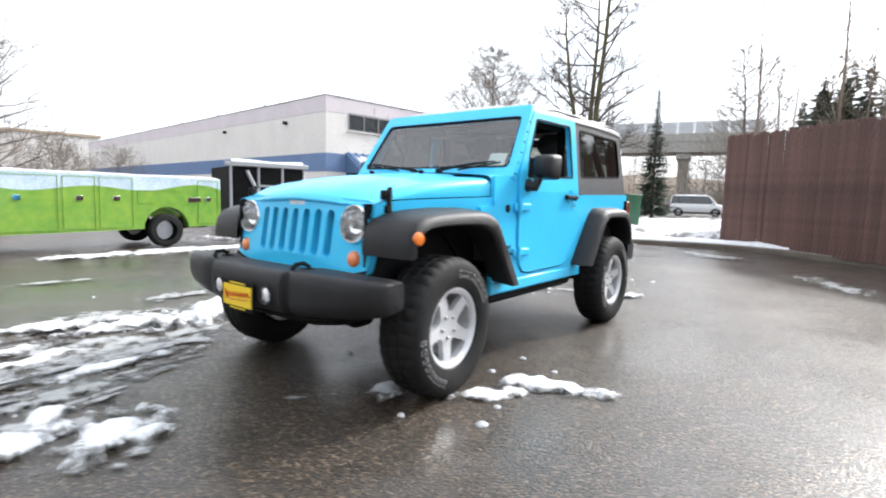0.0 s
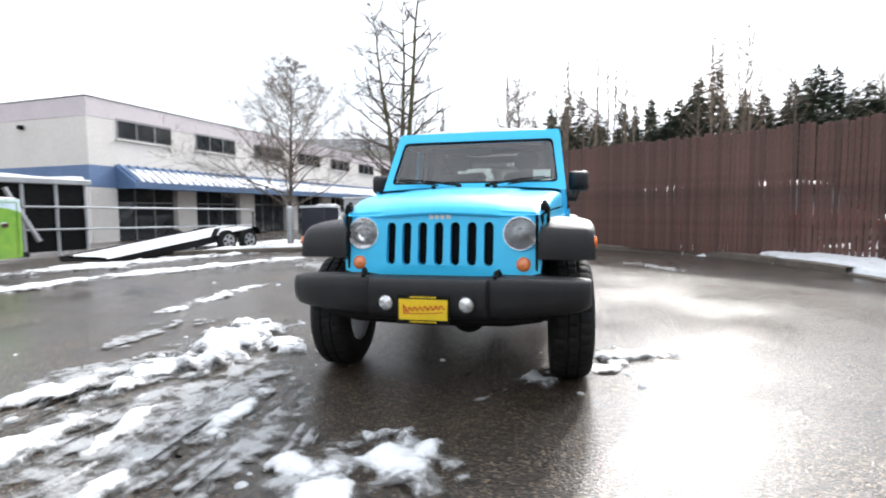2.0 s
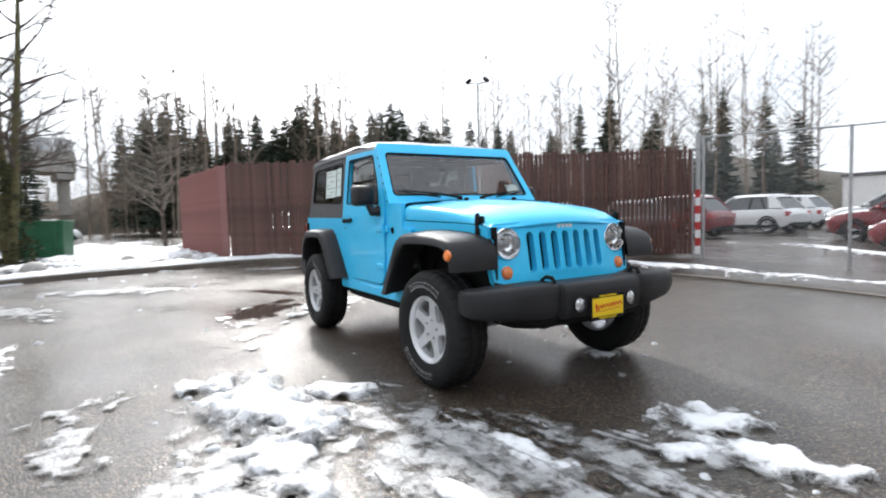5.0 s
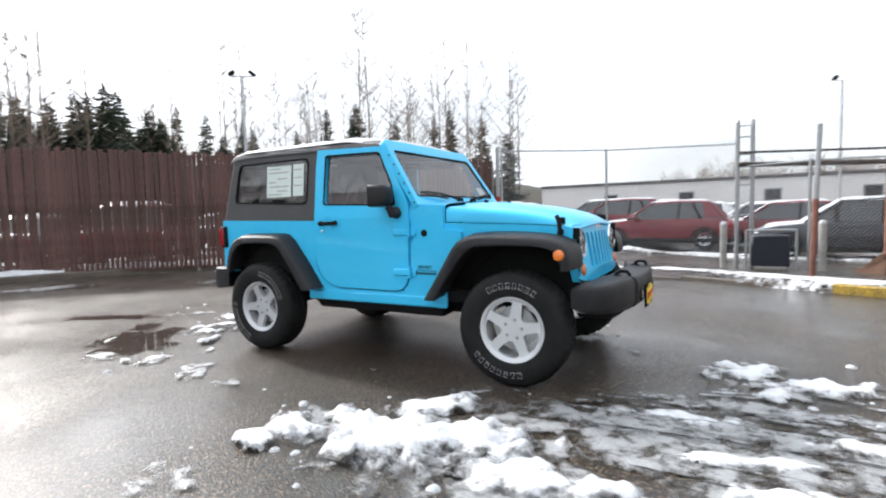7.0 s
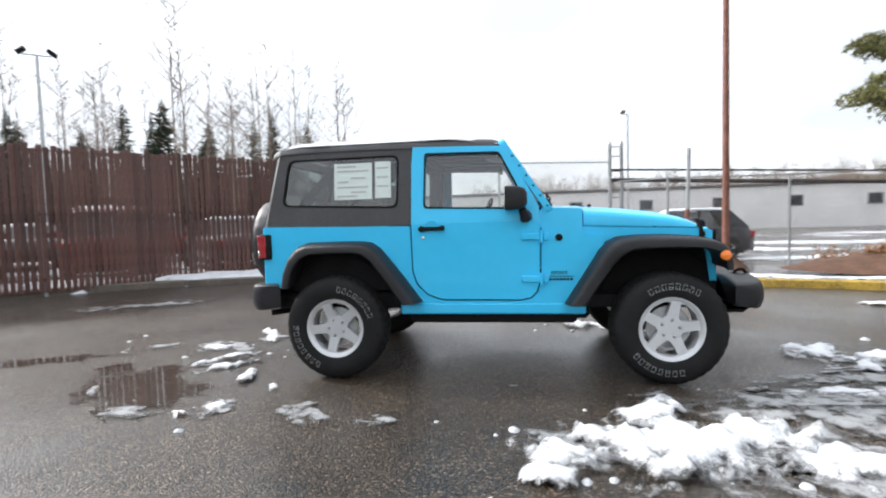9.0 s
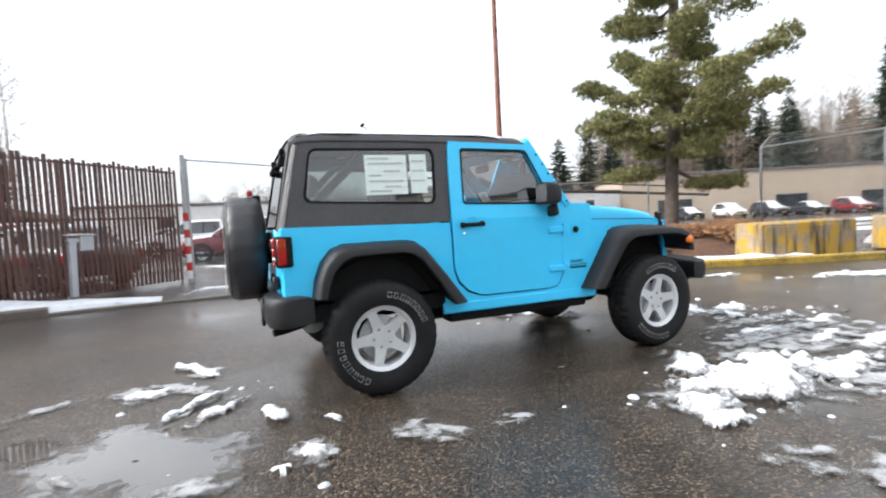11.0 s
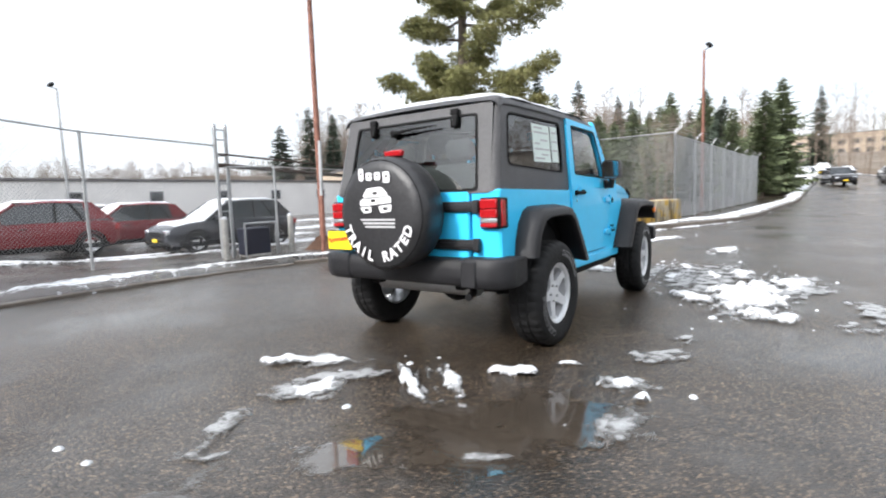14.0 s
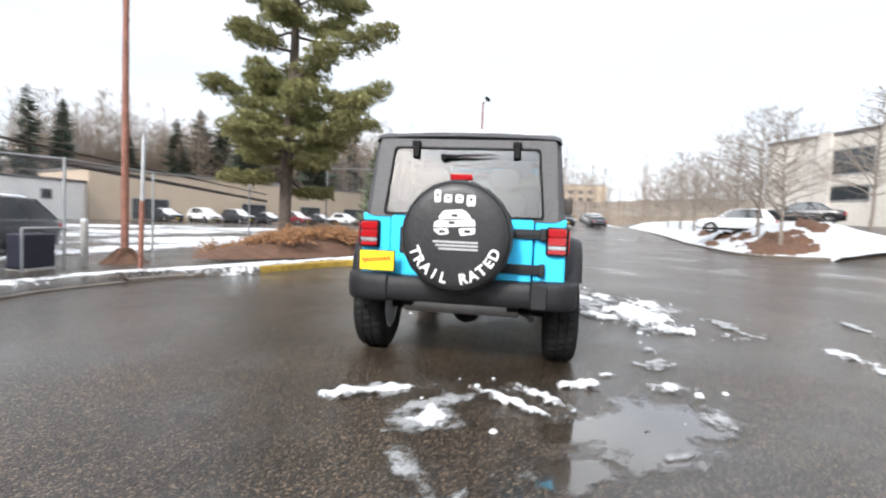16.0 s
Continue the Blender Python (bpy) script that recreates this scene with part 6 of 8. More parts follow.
    return th


build_workshop()
th = thing("flat_roof_shed", "low pale concrete shed behind the workshop", "building", pose(-24.0, -82, -0.5, 0, 0, -6))
part("wall", Geo().box(0, 55, -20, 0, 0, 8.6), M_STUCCO, th)
part("roof", Geo().box(-0.3, 55.3, -20.3, 0.3, 8.6, 9.0, 0.05), M_TAN, th)


def build_far_building(name, label, x, y, z, rot, w, d, h, mat, doors, roof=M_ROOF, win=True):
    th = thing(name, label, "building", pose(x, y, z, 0, 0, rot))
    part("wall", Geo().box(0, w, 0, d, 0, h), mat, th)
    part("roof", Geo().box(-0.15, w + 0.15, -0.15, d + 0.15, h, h + 0.25, 0.03), roof, th)
    for u, u1, z0, z1 in doors:
        wn_ = part("window", Geo().fill([(u, z0), (u1, z0), (u1, z1), (u, z1)], [[(u + 0.1, z0 + 0.1), (u1 - 0.1, z0 + 0.1), (u1 - 0.1, z1 - 0.1), (u + 0.1, z1 - 0.1)]], lambda a, b, dd: (a, -0.06 + dd, b), 0.1), M_FRAME, th, smooth=0)
        part("pane", Geo().box(u + 0.1, u1 - 0.1, -0.03, -0.01, z0 + 0.1, z1 - 0.1), M_WINDARK, wn_)
    return th


build_far_building("warehouse", "long low pale warehouse behind the car lot", -14, 45, -0.6, 0, 75, 18, 3.95, M_WHWALL, [(6 + 6.3 * k, 7.2 + 6.3 * k, 2.1, 3.1) for k in range(10)])
build_far_building("tan_building", "low tan commercial building with dark windows", 41.0, 44.5, -0.5, -29.5, 44, 22, 5.4, M_TAN, [(17, 20.5, 0.2, 2.6), (26, 29.5, 0.2, 2.6), (34, 38, 0.2, 2.6), (4, 8, 0.2, 2.6)])
build_far_building("office_building", "pale concrete office building with dark window bands", 47.9, -22.9, 1.8, 200.5, 40, 20, 7.6, M_OFFICE, [(6.2, 9.9, 2.15, 3.45), (6.4, 10.1, 4.3, 6.4), (12.6, 16.4, 2.15, 3.45), (12.6, 16.4, 4.3, 6.4), (19, 23, 2.15, 3.45), (19, 23, 4.3, 6.4)])
build_far_building("hill_building", "ochre apartment building on the far hill", 230, 8, 9.5, -95, 42, 16, 9, M_TAN, [(2 + 4 * k, 4.4 + 4 * k, 2 + 3.2 * q, 3.8 + 3.2 * q) for k in range(9) for q in range(2)])


th = thing("office_pilasters", "pale concrete pilasters of the office front", "building", pose(47.9, -22.9, 1.8, 0, 0, 200.5))
for u in (5.3, 10.6, 17.2, 24.0):
    part("pilaster", Geo().box(u, u + 1.3, -0.35, -0.002, 0, 7.9, 0.03), M_OFFICE, th)


# elevated road far behind
def build_overpass():
    th = thing("road_overpass", "grey concrete road overpass far behind", "bridge", pose(-103, -23.7, 0, 0, 0, 103))
    part("deck", Geo().box(-60, 13, -4, 4, 10.4, 12.4, 0.1), M_CONC, th)
    for y in (-4.1, 3.8):
        part("parapet", Geo().box(-60, 13, y, y + 0.3, 12.4, 13.9, 0.05), M_CONC, th)
    for x in (-46, -24, 0.5, 11.5):
        part("column", Geo().tube([(x, 0, -1), (x, 0, 9.4)], 1.0, 14), M_CONC, th)
        part("column_cap", Geo().box(x - 1.3, x + 1.3, -3.6, 3.6, 9.2, 10.4, 0.2), M_CONC, th)
    for x in range(-58, 13, 3):
        part("rail_post", Geo().tube([(x, 4.0, 13.9), (x, 4.0, 17.3)], 0.10, 6), M_GALV, th)
        part("barrier_panel", Geo().box(x + 0.15, x + 2.85, 3.96, 4.04, 14.0, 17.0, 0.02), M_BOXGREY, th, "pale grey barrier panel")
    for z in (14.0, 17.1):
        part("handrail", Geo().tube([(-59, 4.0, z), (13, 4.0, z)], 0.08, 6), M_GALV, th)


build_overpass()


# ---- vehicles ----
def simple_wheel(parent, x, y, r=0.36, w=0.24):
    s = 1 if y > 0 else -1
    m = pose(x, y, r, -90 * s, 0, 0)
    t = part("wheel", Geo().lathe([(r * 0.62, -w / 2), (r * 0.9, -w / 2), (r, -w / 2 + 0.04), (r, w / 2 - 0.04), (r * 0.9, w / 2), (r * 0.62, w / 2)], m, 28), M_RUBBER, parent)
    g = Geo().lathe([(r * 0.62, w / 2), (r * 0.58, w / 2 - 0.03), (r * 0.2, w / 2 - 0.02), (0.0001, w / 2 - 0.015)], m, 20)
    part("rim", g, M_ALLOY, t)
    for k in range(5):
        mm = m @ Matrix.Rotation(2 * math.pi * k / 5, 4, "Z")
        part("rim_slot", Geo().box(r * 0.24, r * 0.52, -0.035, 0.035, w / 2 - 0.022, w / 2 - 0.008, 0.004, mm), M_DARK, t)


def build_car(m, mat, label, style="suv", snow=True, group="parked cars"):
    L, W, H, belt = {"suv": (4.65, 0.94, 1.68, 1.06), "sedan": (4.75, 0.91, 1.42, 0.95), "pickup": (5.3, 0.96, 1.75, 1.12), "van": (4.9, 0.97, 1.95, 1.15)}[style]
    th = thing({"suv": "suv", "sedan": "sedan_car", "pickup": "pickup_truck", "van": "van"}[style], label, "car", m, group)
    f, r = L / 2, -L / 2
    hood = {"suv": 1.0, "sedan": 0.95, "pickup": 0.85, "van": 1.55}[style]
    st = [(f, 0.78, 0.48, 0.70), (f - 0.05, 0.86, 0.36, 0.80), (f - 0.25, 0.96, 0.27, belt - 0.16), (f - 0.7, 1.0, 0.25, belt - 0.07), (hood - 0.1, 1.0, 0.25, belt), (0, 1.0, 0.25, belt + 0.01), (r + 0.6, 1.0, 0.27, belt + 0.03), (r + 0.2, 0.97, 0.30, belt), (r + 0.04, 0.90, 0.40, belt - 0.12), (r, 0.82, 0.48, belt - 0.25)]
    rows = []
    for x, k, z0, z1 in st:
        w = W * k
        half = [(-w * 0.86, z0), (-w * 0.97, z0 + 0.06), (-w, z0 + (z1 - z0) * 0.45), (-w * 0.985, z1 - 0.10), (-w * 0.93, z1 - 0.02), (-w * 0.55, z1 + 0.015), (0, z1 + 0.025)]
        rows.append([(x, y, z) for y, z in half] + [(x, -y, z) for y, z in reversed(half[:-1])])
    g = Geo().loft(rows)
    g.add(rows[0], [tuple(range(13))]).add(rows[-1], [tuple(range(13))])
    part("body", g, mat, th, smooth=45)
    # glasshouse
    a0, a1, b1, b0 = {"suv": (hood + 0.05, 0.22, r + 0.72, r + 0.22), "sedan": (hood, 0.15, r + 1.35, r + 0.75), "pickup": (hood, 0.30, -0.75, -0.85), "van": (hood, 0.95, r + 0.25, r + 0.12)}[style]
    zb, zt, wb, wt = belt, H - 0.06, W * 0.93, W * 0.74
    glasshouse = [(a0, wb, zb), (a0, -wb, zb), (b0, -wb, zb), (b0, wb, zb), (a1, wt, zt), (a1, -wt, zt), (b1, -wt, zt), (b1, wt, zt)]
    for nm, face in (("windscreen", (0, 1, 5, 4)), ("side_window", (1, 2, 6, 5)), ("rear_window", (2, 3, 7, 6)), ("side_window", (3, 0, 4, 7))):
        part(nm, Geo().add([glasshouse[q] for q in face], [(0, 1, 2, 3)]), M_WINDARK, th, smooth=0)
    rows = []
    for x, dz in ((a1 + 0.10, -0.06), (a1 - 0.03, 0), (a1 - 0.5, 0.055), ((a1 + b1) / 2, 0.07), (b1 + 0.3, 0.05), (b1 + 0.02, 0.01), (b1 - 0.08, -0.05)):
        half = [(-wt - 0.03, zt + dz - 0.05), (-wt * 0.96, zt + dz), (-wt * 0.6, zt + dz + 0.02), (0, zt + dz + 0.025)]
        rows.append([(x, y, z) for y, z in half] + [(x, -y, z) for y, z in reversed(half[:-1])])
    part("roof", Geo().loft(rows), mat, th, smooth=50)
    for s in (1, -1):
        for xb, xt in ((a0, a1), (b0, b1), ((a0 + b0) / 2 - 0.1, (a1 + b1) / 2), (b0 + 0.75, b1 + 0.55)):
            part("pillar", Geo().tube([(xb, s * wb * 1.003, zb), (xt, s * wt * 1.01, zt)], 0.04, 6), mat if xb in (a0, b0) else M_DARK, th)
        part("door_handle", Geo().box(0.05, 0.25, s * W - 0.02, s * W + 0.02, belt - 0.17, belt - 0.14, 0.008), M_DARK, th)
        part("side_mirror", Geo().box(hood - 0.35, hood - 0.18, min(s * W * 0.95, s * (W + 0.2)), max(s * W * 0.95, s * (W + 0.2)), belt + 0.0, belt + 0.14, 0.03), mat, th)
        part("headlight", Geo().box(f - 0.30, f - 0.02, min(s * 0.50, s * 0.82), max(s * 0.50, s * 0.82), 0.66, 0.80, 0.03), M_CLEAR, th)
        part("tail_lamp", Geo().box(r + 0.02, r + 0.16, min(s * 0.60, s * 0.90), max(s * 0.60, s * 0.90), belt - 0.30, belt - 0.10, 0.02), M_REDLENS, th)
        for x in (f - 0.88, r + 0.85):
            simple_wheel(th, x, s * (W - 0.11))
            pts = [(x + 0.43 * math.cos(t), 0.36 + 0.43 * math.sin(t)) for t in (math.pi * k / 10 for k in range(11))] + [(x - 0.36 * math.cos(t), 0.36 + 0.36 * math.sin(t)) for t in (math.pi * k / 10 for k in range(11))]
            part("arch_trim", Geo().fill(pts, [], lambda u, v, d, s=s: (u, s * (W + 0.012 - d), v), 0.04), M_DARK, th)
    for s in (1, -1):
        part("sill_cladding", Geo().box(r + 0.35, f - 0.35, min(s * W * 0.93, s * (W + 0.008)), max(s * W * 0.93, s * (W + 0.008)), 0.24, 0.40, 0.03), M_DARK, th)
        if style == "suv":
            q = [(b0 - 0.01, s * wb * 1.006, zb - 0.02), (b0 + 0.62, s * wb * 1.006, zb - 0.02), (b1 + 0.22, s * wt * 1.012, zt), (b1 - 0.02, s * wt * 1.012, zt)]
            part("rear_quarter", Geo().add(q, [(0, 1, 2, 3)]), mat, th, smooth=0)
    part("lower_bumper", Geo().box(f - 0.20, f + 0.01, -W * 0.80, W * 0.80, 0.30, 0.46, 0.05), M_DARK, th)
    part("lower_bumper", Geo().box(r - 0.01, r + 0.20, -W * 0.80, W * 0.80, 0.32, 0.52, 0.05), M_DARK, th)
    part("grille", Geo().box(f - 0.06, f + 0.012, -0.42, 0.42, 0.56, 0.74, 0.02), M_DARK, th)
    part("number_plate", Geo().box(f + 0.005, f + 0.02, -0.16, 0.16, 0.42, 0.52, 0.004), M_YELLOW, th, "blank yellow plate")
    if style == "pickup":
        part("cargo_bed", Geo().box(r + 0.12, -0.95, -W * 0.8, W * 0.8, belt - 0.25, belt + 0.06, 0.02), M_DARK, th)
    if snow:
        for x0, x1, w, z, n in ((b1 + 0.05, a1 + 0.05, wt * 0.97, zt + 0.05, 10), (hood - 0.05, f - 0.28, W * 0.86, belt - 0.02, 8)):
            rows = []
            for i in range(n + 1):
                x = x0 + (x1 - x0) * i / n
                slope = 0 if z > zt else -0.13 * (i / n) ** 1.5
                rows.append([(x, -w + 2 * w * j / 8, z + slope + (0.07 + 0.03 * noise.noise(Vector((x * 2, j, z)))) * min(1, min(i, n - i)) * min(1, min(j, 8 - j)) - 0.03 + 0.02) for j in range(9)])
            part("snow_cover", Geo().loft(rows), M_SNOW, th, "fresh snow lying on the car", smooth=80)
        rows = []
        for i in range(9):
            t = i / 8
            xx, zz, ww = a0 + (a1 - a0) * t, zb + (zt - zb) * t, (wb + (wt - wb) * t) * 0.90
            rows.append([(xx + 0.05 * min(1, j, 8 - j), -ww + 2 * ww * j / 8, zz + (0.05 + 0.03 * noise.noise(Vector((xx * 3, j, 2)))) * min(1, j, 8 - j) - 0.01) for j in range(9)])
        part("snow_cover", Geo().loft(rows), M_SNOW, th, "fresh snow lying on the windscreen", smooth=80)
    return th


def place(x, y, rot):
    return pose(x, y, ground_z(x, y), 0, 0, rot)


red = build_car(place(0.2, 16.3, 178), M_REDCAR, "dark red SUV under snow in the car lot", group="cars in the fenced lot")
copy_thing(red, place(-1.9, 18.9, 180))
suv = build_car(place(5.3, 14.1, 177), M_GREYCAR, "dark grey SUV with snow on roof and hood", group="cars in the fenced lot")
red2 = build_car(place(3.9, 18.6, 177), M_REDCAR, "dark red SUV with snow on roof and hood", group="cars in the fenced lot")
white = build_car(place(3.2, 22.4, 178), M_WHITECAR, "white SUV under snow in the car lot", group="cars in the fenced lot")
for x, y in ((-4.2, 24.5), (-9.0, 22.0), (-13.0, 20.0), (-10.0, 27.0), (3.5, 28.0), (-3.0, 29.0), (0.6, 24.6), (-1.2, 22.0), (1.2, 30.5)):
    copy_thing(white, place(x, y, 178 + 3 * math.sin(x)))
copy_thing(red, place(-9.5, 17.0, 182))
grey = build_car(place(-14.0, 24.0, 180), M_GREYCAR, "dark grey sedan under snow in the car lot", "sedan", group="cars in the fenced lot")
copy_thing(grey, place(-6.0, 33.0, 180))
# slushy snow left between the cars of the lot
for k, (x, y, rx, ry) in enumerate(((12.5, 13.5, 3.4, 1.3), (17.5, 16.5, 4.5, 1.6), (9.5, 18.0, 3.0, 1.0), (22, 13.0, 4.0, 1.3), (2.5, 13.6, 2.4, 0.5), (-1.5, 13.9, 2.0, 0.5), (14, 22, 6, 2.0), (24, 22, 7, 2.5), (28, 30, 9, 3), (6, 33, 9, 2), (30, 16, 5, 1.4))):
    snow_patch(x, y, rx, ry, -14, 0.05, 200 + k, label="thin wet snow left in the car lot", cell=0.12, ragged=0.6)
# behind the slatted fence
fd = (FR - FC).normalized()
fn = Vector((-fd.y, fd.x))
for k, (along, back, src, rot) in enumerate(((3.2, 3.4, red, 134), (6.2, 3.2, red, 136), (9.2, 3.6, grey, 135), (11.6, 3.4, grey, 134), (4.6, 9.5, grey, 134), (8.0, 9.5, red, 135), (0.4, 3.6, grey, 135))):
    q = FC + fd * along + fn * back
    copy_thing(src, place(q.x, q.y, rot))
# far lot before the tan building, and the road
for k in range(11):
    q = Vector((46 + 3.7 * k, 39.3 - 2.1 * k))
    copy_thing((grey, white, suv, grey, red)[k % 5], place(q.x, q.y, -118 + 4 * (k % 3)))
for x, y, rot, src in ((92, -6.8, 184, grey), (64, -9.4, 4, grey), (72, -10.0, 4, white), (80, -10.6, 4, grey), (88, -11.2, 4, white), (97, -11.8, 4, grey), (60, -1.6, 184, white)):
    copy_thing(src, place(x, y, rot))
blackcar = build_car(place(30.4, -17.6, 64), M_BLACKCAR, "black sedan parked on the snowy bank", "sedan", snow=False, group="cars by the office building")
whitecar = build_car(place(31.4, -14.3, 66), M_WHITECAR, "white SUV parked by the snowy bank", "suv", snow=False, group="cars by the office building")
build_car(place(57.0, -4.6, 190), M_BLACKCAR, "black pickup driving up the road", "pickup", snow=False, group="cars on the road")
for x, y, rot, src in ((66, -2.0, 186, whitecar), (106, -12.5, 4, blackcar), (112, -13.2, 4, whitecar), (118, -13.8, 4, grey), (84, -3.2, 186, grey), (100, -4.0, 186, white)):
    copy_thing(src, place(x, y, rot))
for k, (x, y, rx, ry) in enumerate(((112, 6, 14, 6), (128, -10, 12, 6), (84, 0.5, 9, 2.0), (104, -16, 16, 3.0))):
    snow_patch(x, y, rx, ry, 70 if k < 2 else 0, 0.3, 400 + k, label="snow on the slope where the road climbs", cell=0.4, ragged=0.5)
# by the workshop
build_car(place(-25.5, -13.8, 20), M_WHITECAR, "old grey pickup parked by the bare tree", "pickup", group="cars by the workshop")
build_car(place(-27.0, -9.6, 170), M_BLUECAR, "blue van with snow on its roof", "van", group="cars by the workshop")
build_car(place(-50.3, -8.9, 100), M_WHITECAR, "white van parked far down the lane", "van", group="cars by the workshop")


def build_service_truck():
    th = thing("service_truck", "lime green utility service truck with sky blue graphic", "truck", place(0.0, -8.72, 0) @ Matrix.Translation((-0.42, 0, 0)) @ Matrix.Scale(0.84, 4))
    y0, y1 = -2.15, 0.0
    g = Geo().box(-2.62, 2.55, y0, y1, 0.62, 1.74, 0.03)
    # side skirt with wheel arch
    side = [(-2.62, 0.62), (-2.60, 0.50), (-1.76, 0.48)] + [(-1.22 - 0.54 * math.cos(t), 0.46 + 0.54 * math.sin(t)) for t in (math.pi * k / 12 for k in range(1, 12))] + [(-0.68, 0.46), (2.55, 0.40), (2.55, 1.74), (-2.62, 1.74)]
    g = Geo().fill(side, [], lambda u, v, d: (u, y1 - d, v), 0.30)
    g.fill(side, [], lambda u, v, d: (u, y0 + d, v), 0.30)
    g.box(-2.60, 2.53, y0 + 0.28, y1 - 0.28, 0.75, 1.68, 0.0)
    body = part("service_body", g, M_GREEN, th, smooth=30)
    top = [(-2.615, 1.735), (-2.615, 1.45)] + [(-2.6 + 5.14 * k / 24, 1.45 + 0.07 * math.sin(k * 0.55) + 0.05 * math.sin(k * 0.23 + 1)) for k in range(1, 24)] + [(2.54, 1.43), (2.54, 1.735)]
    part("sky_graphic", Geo().fill(top, [], lambda u, v, d: (u, y1 + 0.004 - d, v), 0.003), M_SKYPRINT, body, "pale blue sky graphic along the top")
    for x0, x1, z0, z1 in ((-2.55, -2.0, 0.56, 1.68), (-1.92, -0.55, 1.08, 1.40), (-0.45, 0.25, 0.52, 1.68), (0.33, 0.95, 0.50, 1.68), (1.03, 2.45, 0.48, 1.68)):
        dr = part("locker_door", Geo().fill(rounded([(x0, z0), (x1, z0), (x1, z1), (x0, z1)], 0.03, 2), [rounded([(x0 + 0.012, z0 + 0.012), (x1 - 0.012, z0 + 0.012), (x1 - 0.012, z1 - 0.012), (x0 + 0.012, z1 - 0.012)], 0.025, 2)], lambda u, v, d: (u, y1 + 0.012 - d, v), 0.012), M_GREEN, body)
        if z1 - z0 > 1:
            part("latch", Geo().box((x0 + x1) / 2 - 0.07, (x0 + x1) / 2 + 0.07, y1 + 0.005, y1 + 0.022, 1.14, 1.25, 0.01), M_CHROME, dr, "chrome paddle latch")
    part("fuel_cap", Geo().box(-2.08, -1.74, y1, y1 + 0.015, 1.12, 1.24, 0.02), M_CHROME, body)
    part("rear_step", Geo().box(-2.85, -2.60, y0 + 0.1, y1 - 0.1, 0.48, 0.60, 0.02), M_DARK, th)
    part("tail_panel", Geo().box(-2.66, -2.61, y0 + 0.3, y1 - 0.3, 0.62, 1.5, 0.01), M_DARK, th)
    part("tail_lamp", Geo().box(-2.65, -2.61, y1 - 0.25, y1 - 0.05, 1.35, 1.50, 0.01), M_REDLENS, th)
    rows = []
    for i in range(30):
        x = -2.6 + 5.1 * i / 29
        rows.append([(x, y0 + (y1 - y0) * j / 8, 1.74 + (0.045 + 0.03 * noise.noise(Vector((x * 2, j, 1)))) * min(1, min(j, 8 - j))) for j in range(9)])
    part("snow_cover", Geo().loft(rows), M_SNOW, th, "thin snow on the body top", smooth=80)
    part("frame", Geo().box(-2.5, 4.2, y0 + 0.5, y1 - 0.5, 0.42, 0.62, 0.02), M_DARK, th)
    cab = Geo().loft([[(2.65, y, z) for y, z in ((y0 + 0.05, 0.5), (y0 + 0.05, 1.4), (y0 + 0.2, 2.15), (y1 - 0.2, 2.15), (y1 - 0.05, 1.4), (y1 - 0.05, 0.5))], [(4.0, y, z) for y, z in ((y0 + 0.05, 0.5), (y0 + 0.05, 1.4), (y0 + 0.2, 2.12), (y1 - 0.2, 2.12), (y1 - 0.05, 1.4), (y1 - 0.05, 0.5))], [(4.7, y, z) for y, z in ((y0 + 0.05, 0.5), (y0 + 0.05, 1.35), (y0 + 0.1, 1.4), (y1 - 0.1, 1.4), (y1 - 0.05, 1.35), (y1 - 0.05, 0.5))], [(5.7, y, z) for y, z in ((y0 + 0.12, 0.5), (y0 + 0.1, 1.15), (y0 + 0.2, 1.25), (y1 - 0.2, 1.25), (y1 - 0.1, 1.15), (y1 - 0.12, 0.5))]], True, True)
    cb = part("cab", cab, M_WHITECAR, th, "white truck cab")
    part("cab_window", Geo().add([(2.8, y1 - 0.045, 1.42), (4.2, y1 - 0.045, 1.42), (3.9, y1 - 0.17, 2.02), (2.8, y1 - 0.17, 2.02)], [(0, 1, 2, 3)]), M_WINDARK, cb)
    for x in (-1.22, 4.5):
        simple_wheel(th, x, y1 - 0.14, 0.41, 0.26)
        simple_wheel(th, x, y0 + 0.14, 0.41, 0.26)


build_service_truck()


